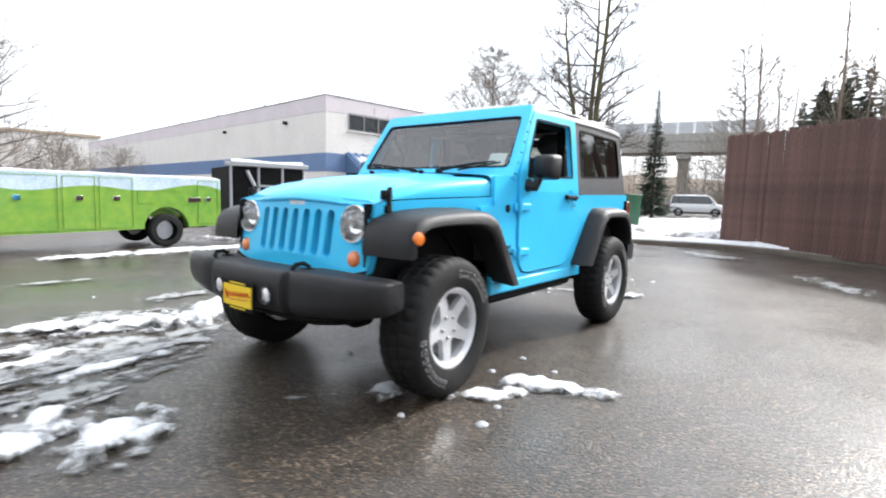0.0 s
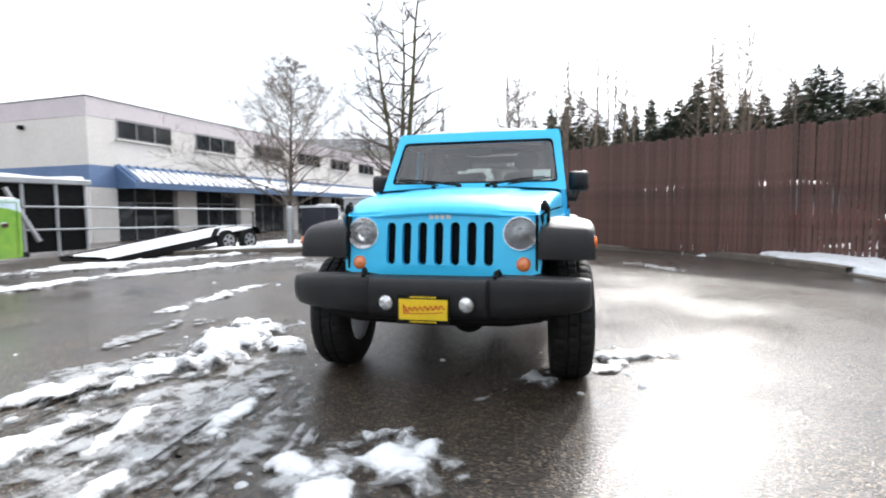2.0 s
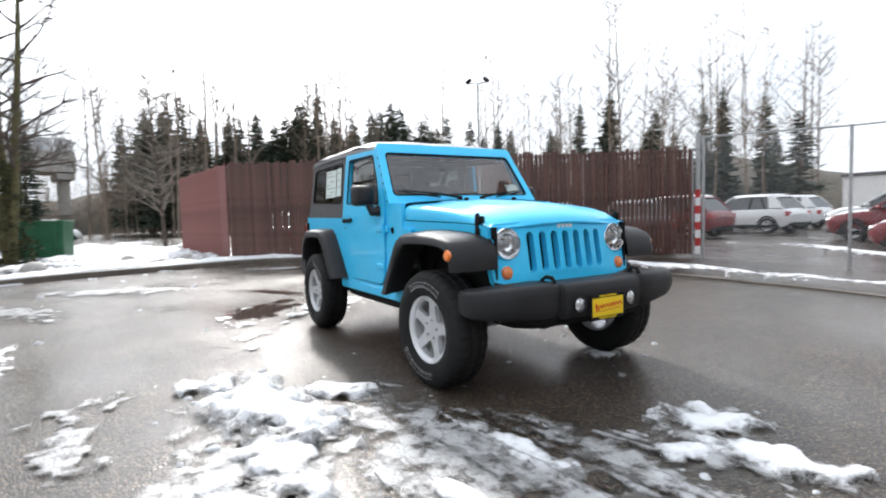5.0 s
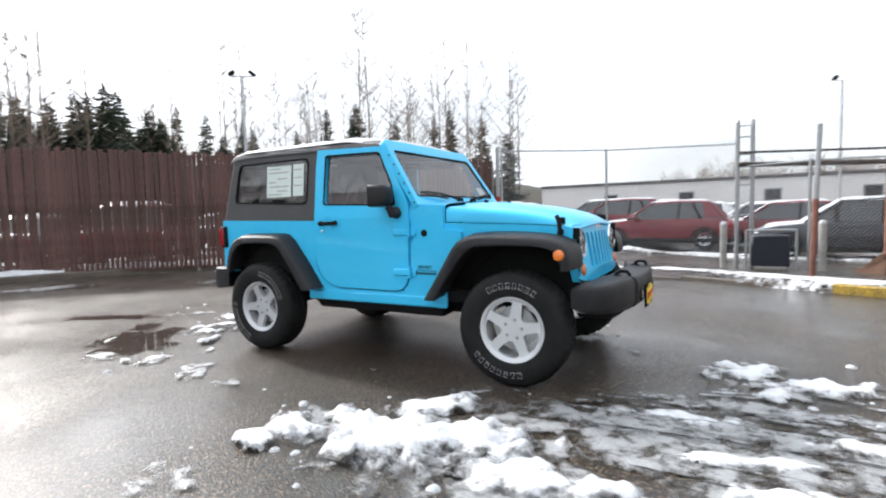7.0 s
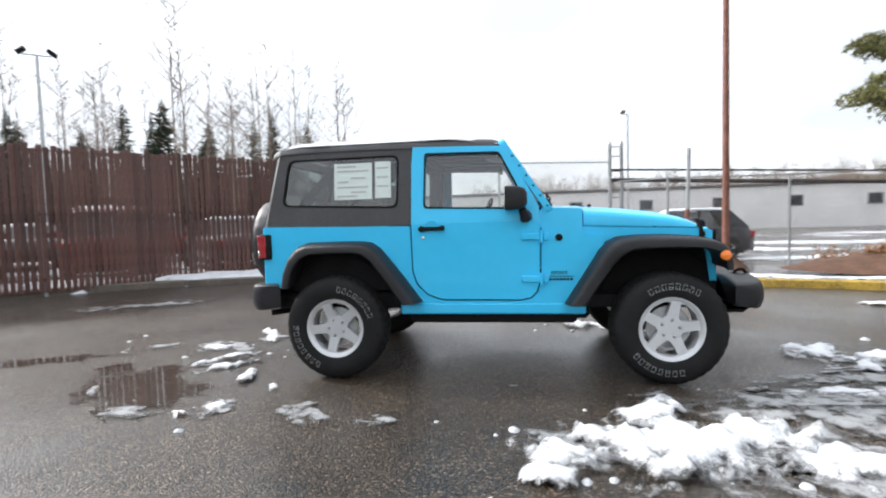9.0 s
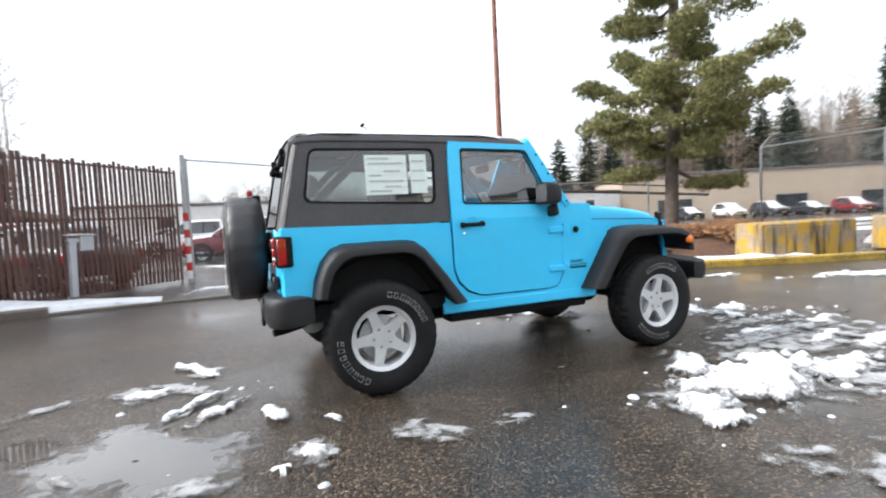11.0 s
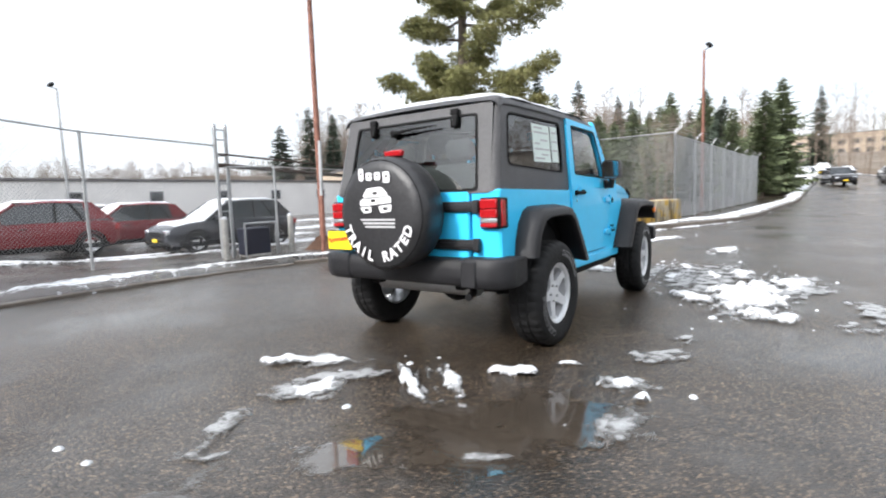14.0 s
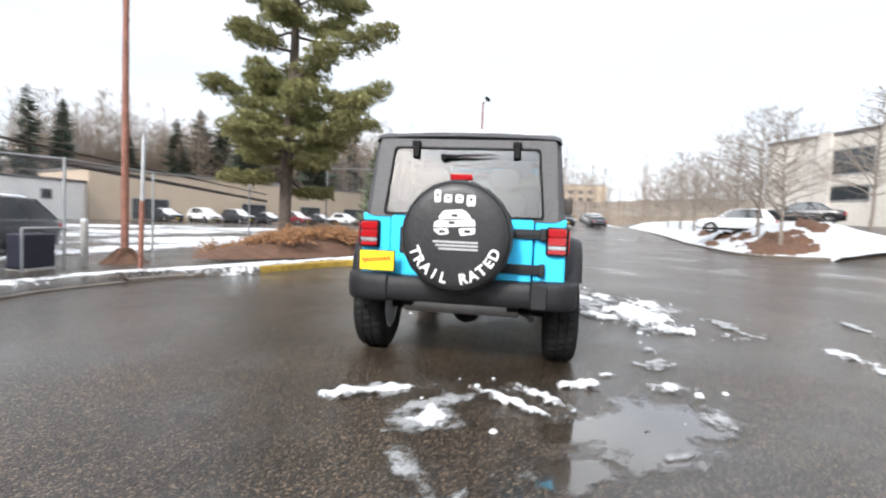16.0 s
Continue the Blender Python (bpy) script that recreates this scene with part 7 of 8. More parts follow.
def build_trailer():
    th = thing("tilt_trailer", "flatbed tilt trailer covered with snow", "trailer", pose(-10.7, -10.5, ground_z(-10.7, -10.5), 0, 0, -12))
    m0 = pose(0, 0, 0.62, 0, 7.5, 0)
    part("deck", Geo().box(-0.6, 4.6, -1.05, 1.05, -0.12, 0.0, 0.01, m0), M_DARK, th)
    rows = []
    for i in range(24):
        x = -0.5 + 5.0 * i / 23
        rows.append([m0 @ Vector((x, -1.0 + 2.0 * j / 8, (0.07 + 0.02 * noise.noise(Vector((x, j, 3)))) * min(1, min(j, 8 - j)))) for j in range(9)])
    part("deck_snow", Geo().loft(rows), M_SNOW, th, "smooth snow on the trailer deck", smooth=80)
    for y in (-1.08, 1.02):
        part("side_rail", Geo().box(-0.6, 4.6, y, y + 0.06, -0.15, 0.06, 0.01, m0), M_DARK, th)
    part("drawbar", Geo().tube([(-0.6, 0, 0.55), (-2.0, 0, 0.50)], 0.05, 8), M_DARK, th)
    for y in (-1.18, 1.18):
        for x in (0.1, 0.95):
            simple_wheel(th, x, y, 0.34, 0.2)
        part("mudguard", Geo().loft([[(x, y - 0.13, z), (x, y + 0.13, z)] for x, z in ((-0.4, 0.5), (-0.25, 0.74), (0.5, 0.80), (1.3, 0.74), (1.45, 0.5))]), M_DARK, th)
    for y in (-0.8, 0.0, 0.8):
        part("stake", Geo().tube([(-0.55, y, 0.6), (-0.55, y, 1.25)], 0.03, 6), M_DARK, th)


build_trailer()


def build_enclosure():
    """Dark mesh cage behind the truck."""
    th = thing("mesh_enclosure", "dark mesh storage cage with grey steel posts and snow on top", "enclosure", pose(-6.5, -15.2, ground_z(-6, -15), 0, 0, 165))
    part("cage_panel", Geo().box(0, 2.75, 0.06, 0.10, 0.15, 2.25, 0.01), M_DARK, th)
    part("cage_panel", Geo().box(0, 0.04, 0.1, 3.0, 0.15, 2.25, 0.01), M_DARK, th)
    part("top_beam", Geo().box(-0.2, 2.9, -0.12, 0.14, 2.25, 2.42, 0.02), M_BOXGREY, th)
    part("snow_cover", Geo().loft([[(x, -0.1, 2.42), (x, 0.0, 2.50 + 0.03 * math.sin(x * 3)), (x, 0.12, 2.42)] for x in [0.3 * k for k in range(10)]]), M_SNOW, th)
    for x in (0, 1.0, 1.9, 2.75):
        part("post", Geo().tube([(x, 0, 0), (x, 0, 2.3)], 0.05, 8), M_BOXGREY, th)
    part("brace", Geo().tube([(0.55, -0.08, 2.1), (1.35, -0.08, 0.5)], 0.07, 8), M_BOXGREY, th)
    part("rail", Geo().tube([(1.0, -0.1, 1.55), (9.5, -0.1, 1.45)], 0.035, 8), M_BOXGREY, th)
    part("rail", Geo().tube([(1.0, -0.1, 0.85), (9.5, -0.1, 0.75)], 0.035, 8), M_BOXGREY, th)


build_enclosure()


# ---- street furniture ----
def build_meter_box():
    x, y = -11.7, -5.95
    th = thing("meter_cabinet", "grey steel utility cabinet on a post", "cabinet", pose(x, y, ground_z(x, y) + 0.1, 0, 0, 78))
    part("pedestal", Geo().box(-0.16, 0.16, -0.14, 0.14, 0, 0.62, 0.02), M_BOXGREY, th)
    part("box", Geo().box(-0.45, 0.45, -0.28, 0.28, 0.58, 1.46, 0.03), M_BOXGREY, th)
    part("lid", Geo().box(-0.49, 0.49, -0.32, 0.32, 1.46, 1.52, 0.02), M_SNOW, th, "lid under snow")
    part("door", Geo().box(-0.38, 0.38, -0.295, -0.28, 0.66, 1.38, 0.008), M_BOXGREY, th)
    th = thing("utility_cabinet", "black utility cabinet with snow on top", "cabinet", pose(-11.5, -7.3, ground_z(-11.5, -7.3) + 0.08, 0, 0, 78))
    part("box", Geo().box(-0.5, 0.5, -0.4, 0.4, 0.08, 1.22, 0.04), M_BINBLACK, th)
    part("lid", Geo().box(-0.54, 0.54, -0.44, 0.44, 1.22, 1.28, 0.02), M_SNOW, th, "lid under snow")
    part("plinth", Geo().box(-0.55, 0.55, -0.45, 0.45, 0, 0.10, 0.02), M_CONC, th)
    th = thing("steel_bollard", "galvanised bollard with snow at its foot", "bollard", pose(-10.9, -8.1, ground_z(-10.9, -8.1)))
    part("tube", Geo().tube([(0, 0, 0), (0, 0, 1.3)], 0.11, 14), M_GALV, th)
    part("cap", Geo().lathe([(0.115, 1.28), (0.1, 1.36), (0.0001, 1.39)], pose(0, 0, 0), 14), M_SNOW, th)
    th = thing("waste_bin", "dark green steel waste bin beside the tree", "bin", pose(-18.4, -5.2, 0.0, 0, 0, 80) @ Matrix.Diagonal((0.80, 0.9, 1.03, 1)))
    g = Geo().loft([[(u, v, z) for u, v in ((-0.85, -0.6), (0.85, -0.6), (0.85, 0.6), (-0.85, 0.6))] if z < 1 else [(u, v, z) for u, v in ((-0.9, -0.68), (0.9, -0.68), (0.9, 0.68), (-0.9, 0.68))] for z in (0.1, 1.3)], True, True)
    part("body", g, M_BINGREEN, th)
    part("lid", Geo().box(-0.95, 0.95, -0.72, 0.72, 1.30, 1.38, 0.02), M_BINGREEN, th)
    for u in (-0.6, 0, 0.6):
        part("rib", Geo().box(u - 0.03, u + 0.03, -0.70, -0.60, 0.2, 1.3, 0.01), M_BINGREEN, th)


build_meter_box()


def build_rock(x, y, r, seed):
    rows = []
    for k in range(6):
        t = math.pi / 2 * k / 5
        rows.append([(r * math.cos(t) * math.cos(a) * (1 + 0.3 * noise.noise(Vector((math.cos(a) * 2, math.sin(a) * 2, seed + k * 0.4)))), r * 0.8 * math.cos(t) * math.sin(a) * (1 + 0.3 * noise.noise(Vector((math.cos(a) * 2, math.sin(a) * 2, seed + 5)))), r * 0.7 * math.sin(t)) for a in (2 * math.pi * q / 12 for q in range(12))])
    ob = part("rock", Geo().loft(rows, True), M_CONC, smooth=40)
    ob.matrix_world = pose(x, y, ground_z(x, y) + 0.08)
    tagged(ob, "grey landscape boulder in the snow", "rock", group="boulders")


for k, (x, y, r) in enumerate(((-12.3, -4.75, 0.36), (-13.5, -2.7, 0.3), (-13.0, -1.2, 0.25), (-12.4, -2.0, 0.16))):
    build_rock(x, y, r, k)
snow_patch(-13.5, -3.2, 2.6, 1.5, 80, 0.22, 90, cell=0.09, label="field of snow on the island behind the kerb")
snow_patch(-17.5, -2.5, 4.5, 2.6, 20, 0.25, 91, cell=0.12, label="field of snow beyond the kerb")
snow_patch(-12.2, -7.2, 2.2, 1.0, 75, 0.12, 92, cell=0.09, label="snow round the utility cabinets")
snow_patch(-12.0, -11.5, 3.8, 1.6, 110, 0.12, 93, cell=0.1, label="snow field beside the trailer")
snow_patch(-24, -4, 8, 3.5, 10, 0.25, 94, cell=0.2, label="field of snow beyond the kerb")
snow_patch(2.5, 14.3, 6, 0.5, 0, 0.10, 95, cell=0.12, label="snow between parked cars")
snow_patch(9, 13.2, 5, 1.2, 0, 0.08, 96, cell=0.12, label="snow between parked cars")
snow_patch(20, 14, 9, 2.2, -20, 0.05, 97, cell=0.2, label="snow across the far lot")
snow_patch(34, 22, 14, 3, -25, 0.05, 98, cell=0.3, label="snow across the far lot")
snow_patch(26, 9, 8, 1.4, -20, 0.05, 99, cell=0.2, label="snow across the far lot")


def build_sign_post():
    x, y = -4.83, 6.7
    th = thing("keypad_post", "white steel post with a small box beside the fence", "post", pose(x, y, ground_z(x, y) + 0.11, 0, 2, 38))
    part("post", Geo().box(-0.055, 0.055, -0.055, 0.055, 0, 1.06, 0.012), M_BOXGREY, th)
    part("arm", Geo().box(-0.08, 0.34, -0.05, 0.05, 0.98, 1.05, 0.012), M_BOXGREY, th)
    part("keypad", Geo().box(0.10, 0.33, -0.09, 0.06, 0.82, 1.10, 0.02), M_BOXGREY, th)
    part("cap", Geo().box(-0.10, 0.36, -0.10, 0.08, 1.10, 1.13, 0.01), M_SNOW, th, "thin snow cap")


build_sign_post()


def build_gate_posts():
    x, y = -3.12, 8.95
    th = thing("gate_post", "red and white banded steel gate post", "post", pose(x, y, ground_z(x, y)), "gate posts")
    part("post", Geo().tube([(0, 0, -0.1), (0, 0, 2.95)], 0.055, 12), M_GALV, th)
    for k in range(8):
        part("band", Geo().tube([(0.0, -0.015, 0.1 + 0.19 * k), (0.0, -0.015, 0.29 + 0.19 * k)], 0.06, 12), M_REDWHITE if k % 2 else M_WHITE, th)
    for x, y, h in ((2.56, 9.78, 3.35), (2.86, 9.78, 3.35)):
        th = thing("gate_post", "tall galvanised steel gate post", "post", pose(x, y, ground_z(x, y)), "gate posts")
        part("post", Geo().tube([(0, 0, -0.1), (0, 0, h)], 0.047, 12), M_GALV, th)
        part("cap", Geo().lathe([(0.052, h - 0.02), (0.04, h + 0.03), (0.0001, h + 0.05)], pose(0, 0, 0), 12), M_GALV, th)
    th = thing("gate_frame_ties", "steel ties between the gate posts", "gate", pose(2.56, 9.78, ground_z(2.56, 9.78)))
    for z in (0.5, 1.2, 1.9, 2.6, 3.0, 3.25):
        part("tie", Geo().tube([(0, 0, z), (0.3, 0, z)], 0.018, 6), M_GALV, th)
    x, y = 3.75, 7.34
    th = thing("leaning_post", "leaning steel post with a rusty red sleeve", "post", pose(x, y, ground_z(x, y), 0, 1.5, 0))
    part("post", Geo().tube([(0, 0, 1.4), (0, 0, 2.75)], 0.042, 8), M_GALV, th)
    part("sleeve", Geo().tube([(0, 0, -0.1), (0, 0, 1.42)], 0.050, 8), M_RUST, th, "rusty red lower sleeve")
    # sliding gate beams overhead
    th = thing("sliding_gate_rail", "dark overhead rails of the sliding gate", "gate")
    z = 2.12
    part("rail", Geo().tube([(2.6, 9.72, z), (16.0, 11.2, z - 0.50)], 0.055, 8), M_BEAM, th)
    part("rail", Geo().tube([(2.6, 9.72, z + 0.28), (16.0, 11.2, z - 0.20)], 0.026, 8), M_BEAM, th)
    # low red posts and box by the gate
    for x, y in ((2.3, 9.2), (4.1, 9.0)):
        th = thing("guard_post", "short weathered guard post by the gate", "post", pose(x, y, ground_z(x, y)), "guard posts")
        part("post", Geo().tube([(0, 0, -0.05), (0, 0, 1.0)], 0.075, 10), M_CONC, th)
        part("cap", Geo().lathe([(0.078, 0.98), (0.06, 1.04), (0.0001, 1.06)], pose(0, 0, 0), 10), M_SNOW, th)
    th = thing("gate_motor_box", "black gate motor cabinet behind a steel guard rail", "cabinet", pose(3.2, 9.35, ground_z(3.2, 9.35)))
    part("box", Geo().box(-0.36, 0.36, -0.20, 0.20, 0.05, 0.74, 0.03), M_BINBLACK, th)
    for u in (-0.46, 0.46):
        part("guard_upright", Geo().tube([(u, -0.30, 0), (u, -0.30, 0.86)], 0.026, 8), M_GALV, th)
    part("guard_rail", Geo().tube([(-0.46, -0.30, 0.86), (0.46, -0.30, 0.86)], 0.026, 8), M_GALV, th)
    part("pad", Geo().box(-0.3, 0.3, -0.25, 0.25, 0, 0.06, 0.01), M_CONC, th)


build_gate_posts()


def build_light_pole():
    x, y = 5.15, 8.93
    th = thing("light_pole", "tall rust-red steel light pole on an earth mound", "lamp post", pose(x, y, ground_z(x, y)))
    part("foot", Geo().lathe([(0.55, -0.02), (0.36, 0.12), (0.20, 0.26), (0.12, 0.36), (0.0001, 0.37)], pose(0, 0, 0), 20, lambda k, s: 0.05 * math.sin(s * 2.3 + k)), M_MULCH, th, "low mound of earth and dead grass")
    part("pole", Geo().tube([(0, 0, 0.35), (0, 0, 12.0)], [0.085, 0.055], 14), M_RUST, th)
    part("lamp_arm", Geo().tube([(-1.0, 0, 11.9), (1.0, 0, 11.9)], 0.03, 8), M_RUST, th)
    for s in (-1, 1):
        part("lamp_head", Geo().box(s * 1.1 - 0.3, s * 1.1 + 0.3, -0.2, 0.2, 11.8, 11.98, 0.04), M_DARK, th)


build_light_pole()


def build_flood(x, y, z, label, two=True, mat=None, r=0.09):
    th = thing("flood_light_pole", label, "lamp post", pose(x, y, ground_z(x, y), 0, 0, 40), "flood light poles")
    h = z - ground_z(x, y)
    part("pole", Geo().tube([(0, 0, -0.1), (0, 0, h)], [r, r * 0.7], 10), mat or M_GALV, th)
    part("crossarm", Geo().tube([(-0.5, 0, h), (0.5 if two else 0, 0, h)], 0.035, 6), M_GALV, th)
    for s in ((-1, 1) if two else (-1,)):
        part("flood_lamp", Geo().box(-0.20, 0.20, -0.13, 0.13, -0.06, 0.12, 0.04, pose(s * 0.50, 0, h + 0.12, 0, s * 38, 0)), M_DARK, th, "dark flood lamp head")


build_flood(-19.8, 14.5, 8.6, "flood light pole with two dark lamp heads")
build_flood(8.3, 36.7, 8.8, "pale flood light pole in the car lot", False)
build_flood(29.3, 2.85, 9.1, "rust-red flood light pole by the road", False, M_RUST)


# concrete blocks
def block_paint(name, bare, paint, cover):
    """Worn paint on cast concrete: paint flakes off in patches, dark streaks run down from the top edge."""
    m = material(name, bare, 0.75, 0, 0.25, 5, bump=0.5, bump_scale=45)
    n, l = m.node_tree.nodes, m.node_tree.links
    b = n["Principled BSDF"]
    base = b.inputs["Base Color"].links[0].from_socket
    tc, mp = n.new("ShaderNodeTexCoord"), n.new("ShaderNodeMapping")
    mp.inputs["Scale"].default_value = (7.0, 7.0, 0.9)
    flakes, runs = n.new("ShaderNodeTexNoise"), n.new("ShaderNodeTexNoise")
    flakes.inputs["Scale"].default_value, flakes.inputs["Detail"].default_value = 3.0, 9
    runs.inputs["Scale"].default_value, runs.inputs["Detail"].default_value = 1.0, 6
    l.new(tc.outputs["Object"], flakes.inputs["Vector"])
    l.new(tc.outputs["Object"], mp.inputs["Vector"])
    l.new(mp.outputs[0], runs.inputs["Vector"])
    r1, r2 = n.new("ShaderNodeValToRGB"), n.new("ShaderNodeValToRGB")
    r1.color_ramp.elements[0].position, r1.color_ramp.elements[1].position = 1 - cover - 0.06, 1 - cover + 0.06
    r2.color_ramp.elements[0].position, r2.color_ramp.elements[1].position = 0.50, 0.68
    l.new(flakes.outputs["Fac"], r1.inputs[0])
    l.new(runs.outputs["Fac"], r2.inputs[0])
    m1, m2 = n.new("ShaderNodeMix"), n.new("ShaderNodeMix")
    m1.data_type = m2.data_type = "RGBA"
    m1.inputs[7].default_value, m2.inputs[7].default_value = (*paint, 1), (0.05, 0.035, 0.02, 1)
    l.new(r1.outputs[0], m1.inputs[0])
    l.new(base, m1.inputs[6])
    l.new(r2.outputs[0], m2.inputs[0])
    l.new(m1.outputs[2], m2.inputs[6])
    l.new(m2.outputs[2], b.inputs["Base Color"])
    return m


M_BLOCKFULL = block_paint("worn_yellow_block_paint", (0.28, 0.21, 0.13), (0.42, 0.25, 0.03), 0.50)
M_BLOCKHALF = block_paint("flaking_yellow_block_paint", (0.38, 0.32, 0.22), (0.46, 0.29, 0.05), 0.44)


def build_block(x, y, rot, w, h, d, mat, label):
    th = thing("concrete_block", label, "barrier", pose(x, y, ground_z(x, y) + 0.01, 0, 0, rot), "road blocks")
    part("body", Geo().box(-w / 2, w / 2, -d / 2, d / 2, 0, h, 0.035), mat, th)
    g = Geo()
    for s in (-1, 1):
        g.box(min(s * w * 0.02, s * w * 0.46), max(s * w * 0.02, s * w * 0.46), -d * 0.515, -d * 0.46, h * 0.06, h * 0.90, 0.012)
    part("cast_panel", g, mat, th)
    g = Geo()
    for u in (-0.25, 0.25):
        g.tube([(u * w - 0.09, 0, h - 0.01), (u * w - 0.07, 0, h + 0.055), (u * w + 0.07, 0, h + 0.055), (u * w + 0.09, 0, h - 0.01)], 0.012, 6)
    part("lifting_loop", g, M_RUST, th, "rusty steel lifting loops")
    return th


build_block(8.65, 2.85, -10, 2.35, 0.76, 0.7, M_BLOCKFULL, "worn yellow painted concrete block with rust stains")
build_block(12.1, 2.3, -18, 1.85, 0.76, 0.7, M_BLOCKFULL, "worn yellow concrete block with dark streaks")
build_block(14.35, 1.9, -15, 1.85, 0.76, 0.7, M_BLOCKHALF, "pale concrete block with flaking yellow paint")
for k in range(6):
    build_rock(12.4 + 0.55 * k, 3.3 - 0.16 * k, 0.34 + 0.09 * (k % 3), 20 + k)


# ---- planting ----
def build_pine():
    x, y = 9.85, 7.15
    z0 = 0.30
    th = thing("pine_tree", "large evergreen pine with layered green boughs", "tree", pose(x, y, z0))
    H = 17.0
    rnd = random.Random(8)

    def axis(z):
        return Vector((0.12 * math.sin(z * 0.35), 0.10 * math.sin(z * 0.5 + 1), z))

    part("trunk", Geo().tube([axis(H * k / 22) - Vector((0, 0, 0.25 if k == 0 else 0)) for k in range(23)], [0.18 * (1 - k / 23) ** 0.9 + 0.02 for k in range(23)], 12), M_BARK, th)
    limbs, leaf = Geo(), Geo()

    def tuft(p, s):
        d0 = Vector((rnd.gauss(0, 1), rnd.gauss(0, 1), rnd.gauss(0.6, 0.5))).normalized()
        a = d0.orthogonal().normalized()
        b = d0.cross(a)
        for k in range(7):
            t = rnd.uniform(0, 6.28)
            o = (a * math.cos(t) + b * math.sin(t)) * 0.75 + d0 * 0.7
            w = o.cross(Vector((rnd.random(), rnd.random(), rnd.random()))).normalized() * s * 0.09
            leaf.add([p + w, p - w, p + o * s], [(0, 1, 2)])

    def spray(c0, R):
        """A flat, slightly domed pad of needles at a twig's end."""
        for c in range(int(300 * R * R + 60 * R)):
            a = rnd.uniform(0, 6.28)
            rr = R * rnd.random() ** 0.5
            tuft(c0 + Vector((rr * math.cos(a), rr * math.sin(a), rnd.gauss(0.03, 0.05) - 0.35 * rr * rr / R)), rnd.uniform(0.08, 0.15))

    # limbs in uneven storeys with open gaps between, long well up the trunk
    z, k = 2.0, 0
    while z < H - 0.3:
        f = max(0.0, (z - 2.0) / (H - 2.0))
        storey = 0.62 + 0.38 * math.sin(z * 1.9 + 0.6)
        az = k * 2.4 + rnd.uniform(-0.5, 0.5)
        reach = (2.85 * (1 - f ** 1.8) ** 0.8 + 0.35) * (1 + (0.14 * math.cos(az - 2.35) if f < 0.13 else 0.25 * math.cos(az + 1.0)))
        L = reach * rnd.uniform(0.55, 1.05) * (0.55 + 0.45 * storey)
        d = Vector((math.cos(az), math.sin(az), 0.06 + 0.26 * f + rnd.uniform(-0.16, 0.22) - 0.20 * max(0, 1 - f * 7)))
        p0 = axis(z)
        pts = [p0 + d * L * t + Vector((0, 0, -0.12 * L * math.sin(t * 2.6) + 0.12 * L * t * t)) for t in (0, 0.25, 0.5, 0.75, 1.0)]
        limbs.tube(pts, [0.055 * (1 - f) + 0.02, 0.038 * (1 - f) + 0.016, 0.026, 0.016, 0.008], 5)
        perp = Vector((-d.y, d.x, 0)).normalized()
        for t in (0.42, 0.56, 0.68, 0.80, 0.91, 1.01):
            tt = min(t, 0.999)
            q = pts[min(3, int(tt * 4))].lerp(pts[min(4, int(tt * 4) + 1)], tt * 4 - min(3, int(tt * 4)))
            for s in (-1, 0.1, 1):
                if rnd.random() < 0.10:
                    continue
                off = perp * s * rnd.uniform(0.14, 0.40) * L * (1.25 - t) + Vector((0, 0, rnd.uniform(-0.10, 0.14)))
                c0 = q + off
                limbs.tube([q, c0], [0.012, 0.005], 3)
                spray(c0, rnd.uniform(0.28, 0.50))
        z += (rnd.uniform(0.13, 0.25) + (0.22 if storey < 0.40 else 0.0)) * (0.62 if f < 0.14 else 1)
        k += 1
    tagged(part("bough_mass", limbs, M_BARK, th), kind="stuff")
    tagged(part("crown", leaf, M_PINE, th, "tufted green pine needles", smooth=0), kind="stuff")


build_pine()
# mound with dry shrubs at its foot
rows = []
for k in range(7):
    r = 1 - k / 6
    rows.append([(9.6 + 3.9 * r * math.cos(a) * 1.0 - 0.5 * math.sin(a) * r, 6.1 + 1.75 * r * math.sin(a) - 1.1 * math.cos(a) * r * 0.9, ground_z(9.6, 6.1) + 0.55 * (1 - r * r) + 0.05) for a in (2 * math.pi * q / 36 for q in range(36))])
tagged(part("planting_mound", Geo().loft(rows, True), M_MULCH), "low brown mulch mound under the pine", "planting bed", kind="structure")


def build_shrub(x, y, r, h, seed):
    rnd = random.Random(seed)
    g = Geo()
    for k in range(int(420 * r * r + 80)):
        a, q = rnd.uniform(0, 6.28), rnd.random() ** 0.5
        p = Vector((x + r * q * math.cos(a), y + r * q * math.sin(a), rnd.uniform(0.05, 1) * h * (1 - 0.6 * q * q)))
        d = Vector((rnd.gauss(0, 1), rnd.gauss(0, 1), rnd.gauss(0.5, 0.8))).normalized() * rnd.uniform(0.06, 0.16)
        w = d.orthogonal().normalized() * rnd.uniform(0.012, 0.03)
        g.add([p + w, p - w, p + d - w * 0.4, p + d + w * 0.4], [(0, 1, 2, 3)])
    for k in range(26):
        a = rnd.uniform(0, 6.28)
        g.tube([(x, y, 0), (x + r * 0.8 * math.cos(a), y + r * 0.8 * math.sin(a), h * rnd.uniform(0.5, 1.1))], [0.010, 0.003], 3)
    for i, p in enumerate(g.v):
        d = math.hypot((p[0] - 9.6) / 3.9, (p[1] - 6.1) / 2.0)
        g.v[i] = (p[0], p[1], p[2] + ground_z(x, y) + 0.1 + 0.45 * max(0, 1 - d * d))
    tagged(part("shrub", g, M_SHRUB, smooth=0), "low dry brown ground-cover shrub", "shrub", "shrubs under the pine")


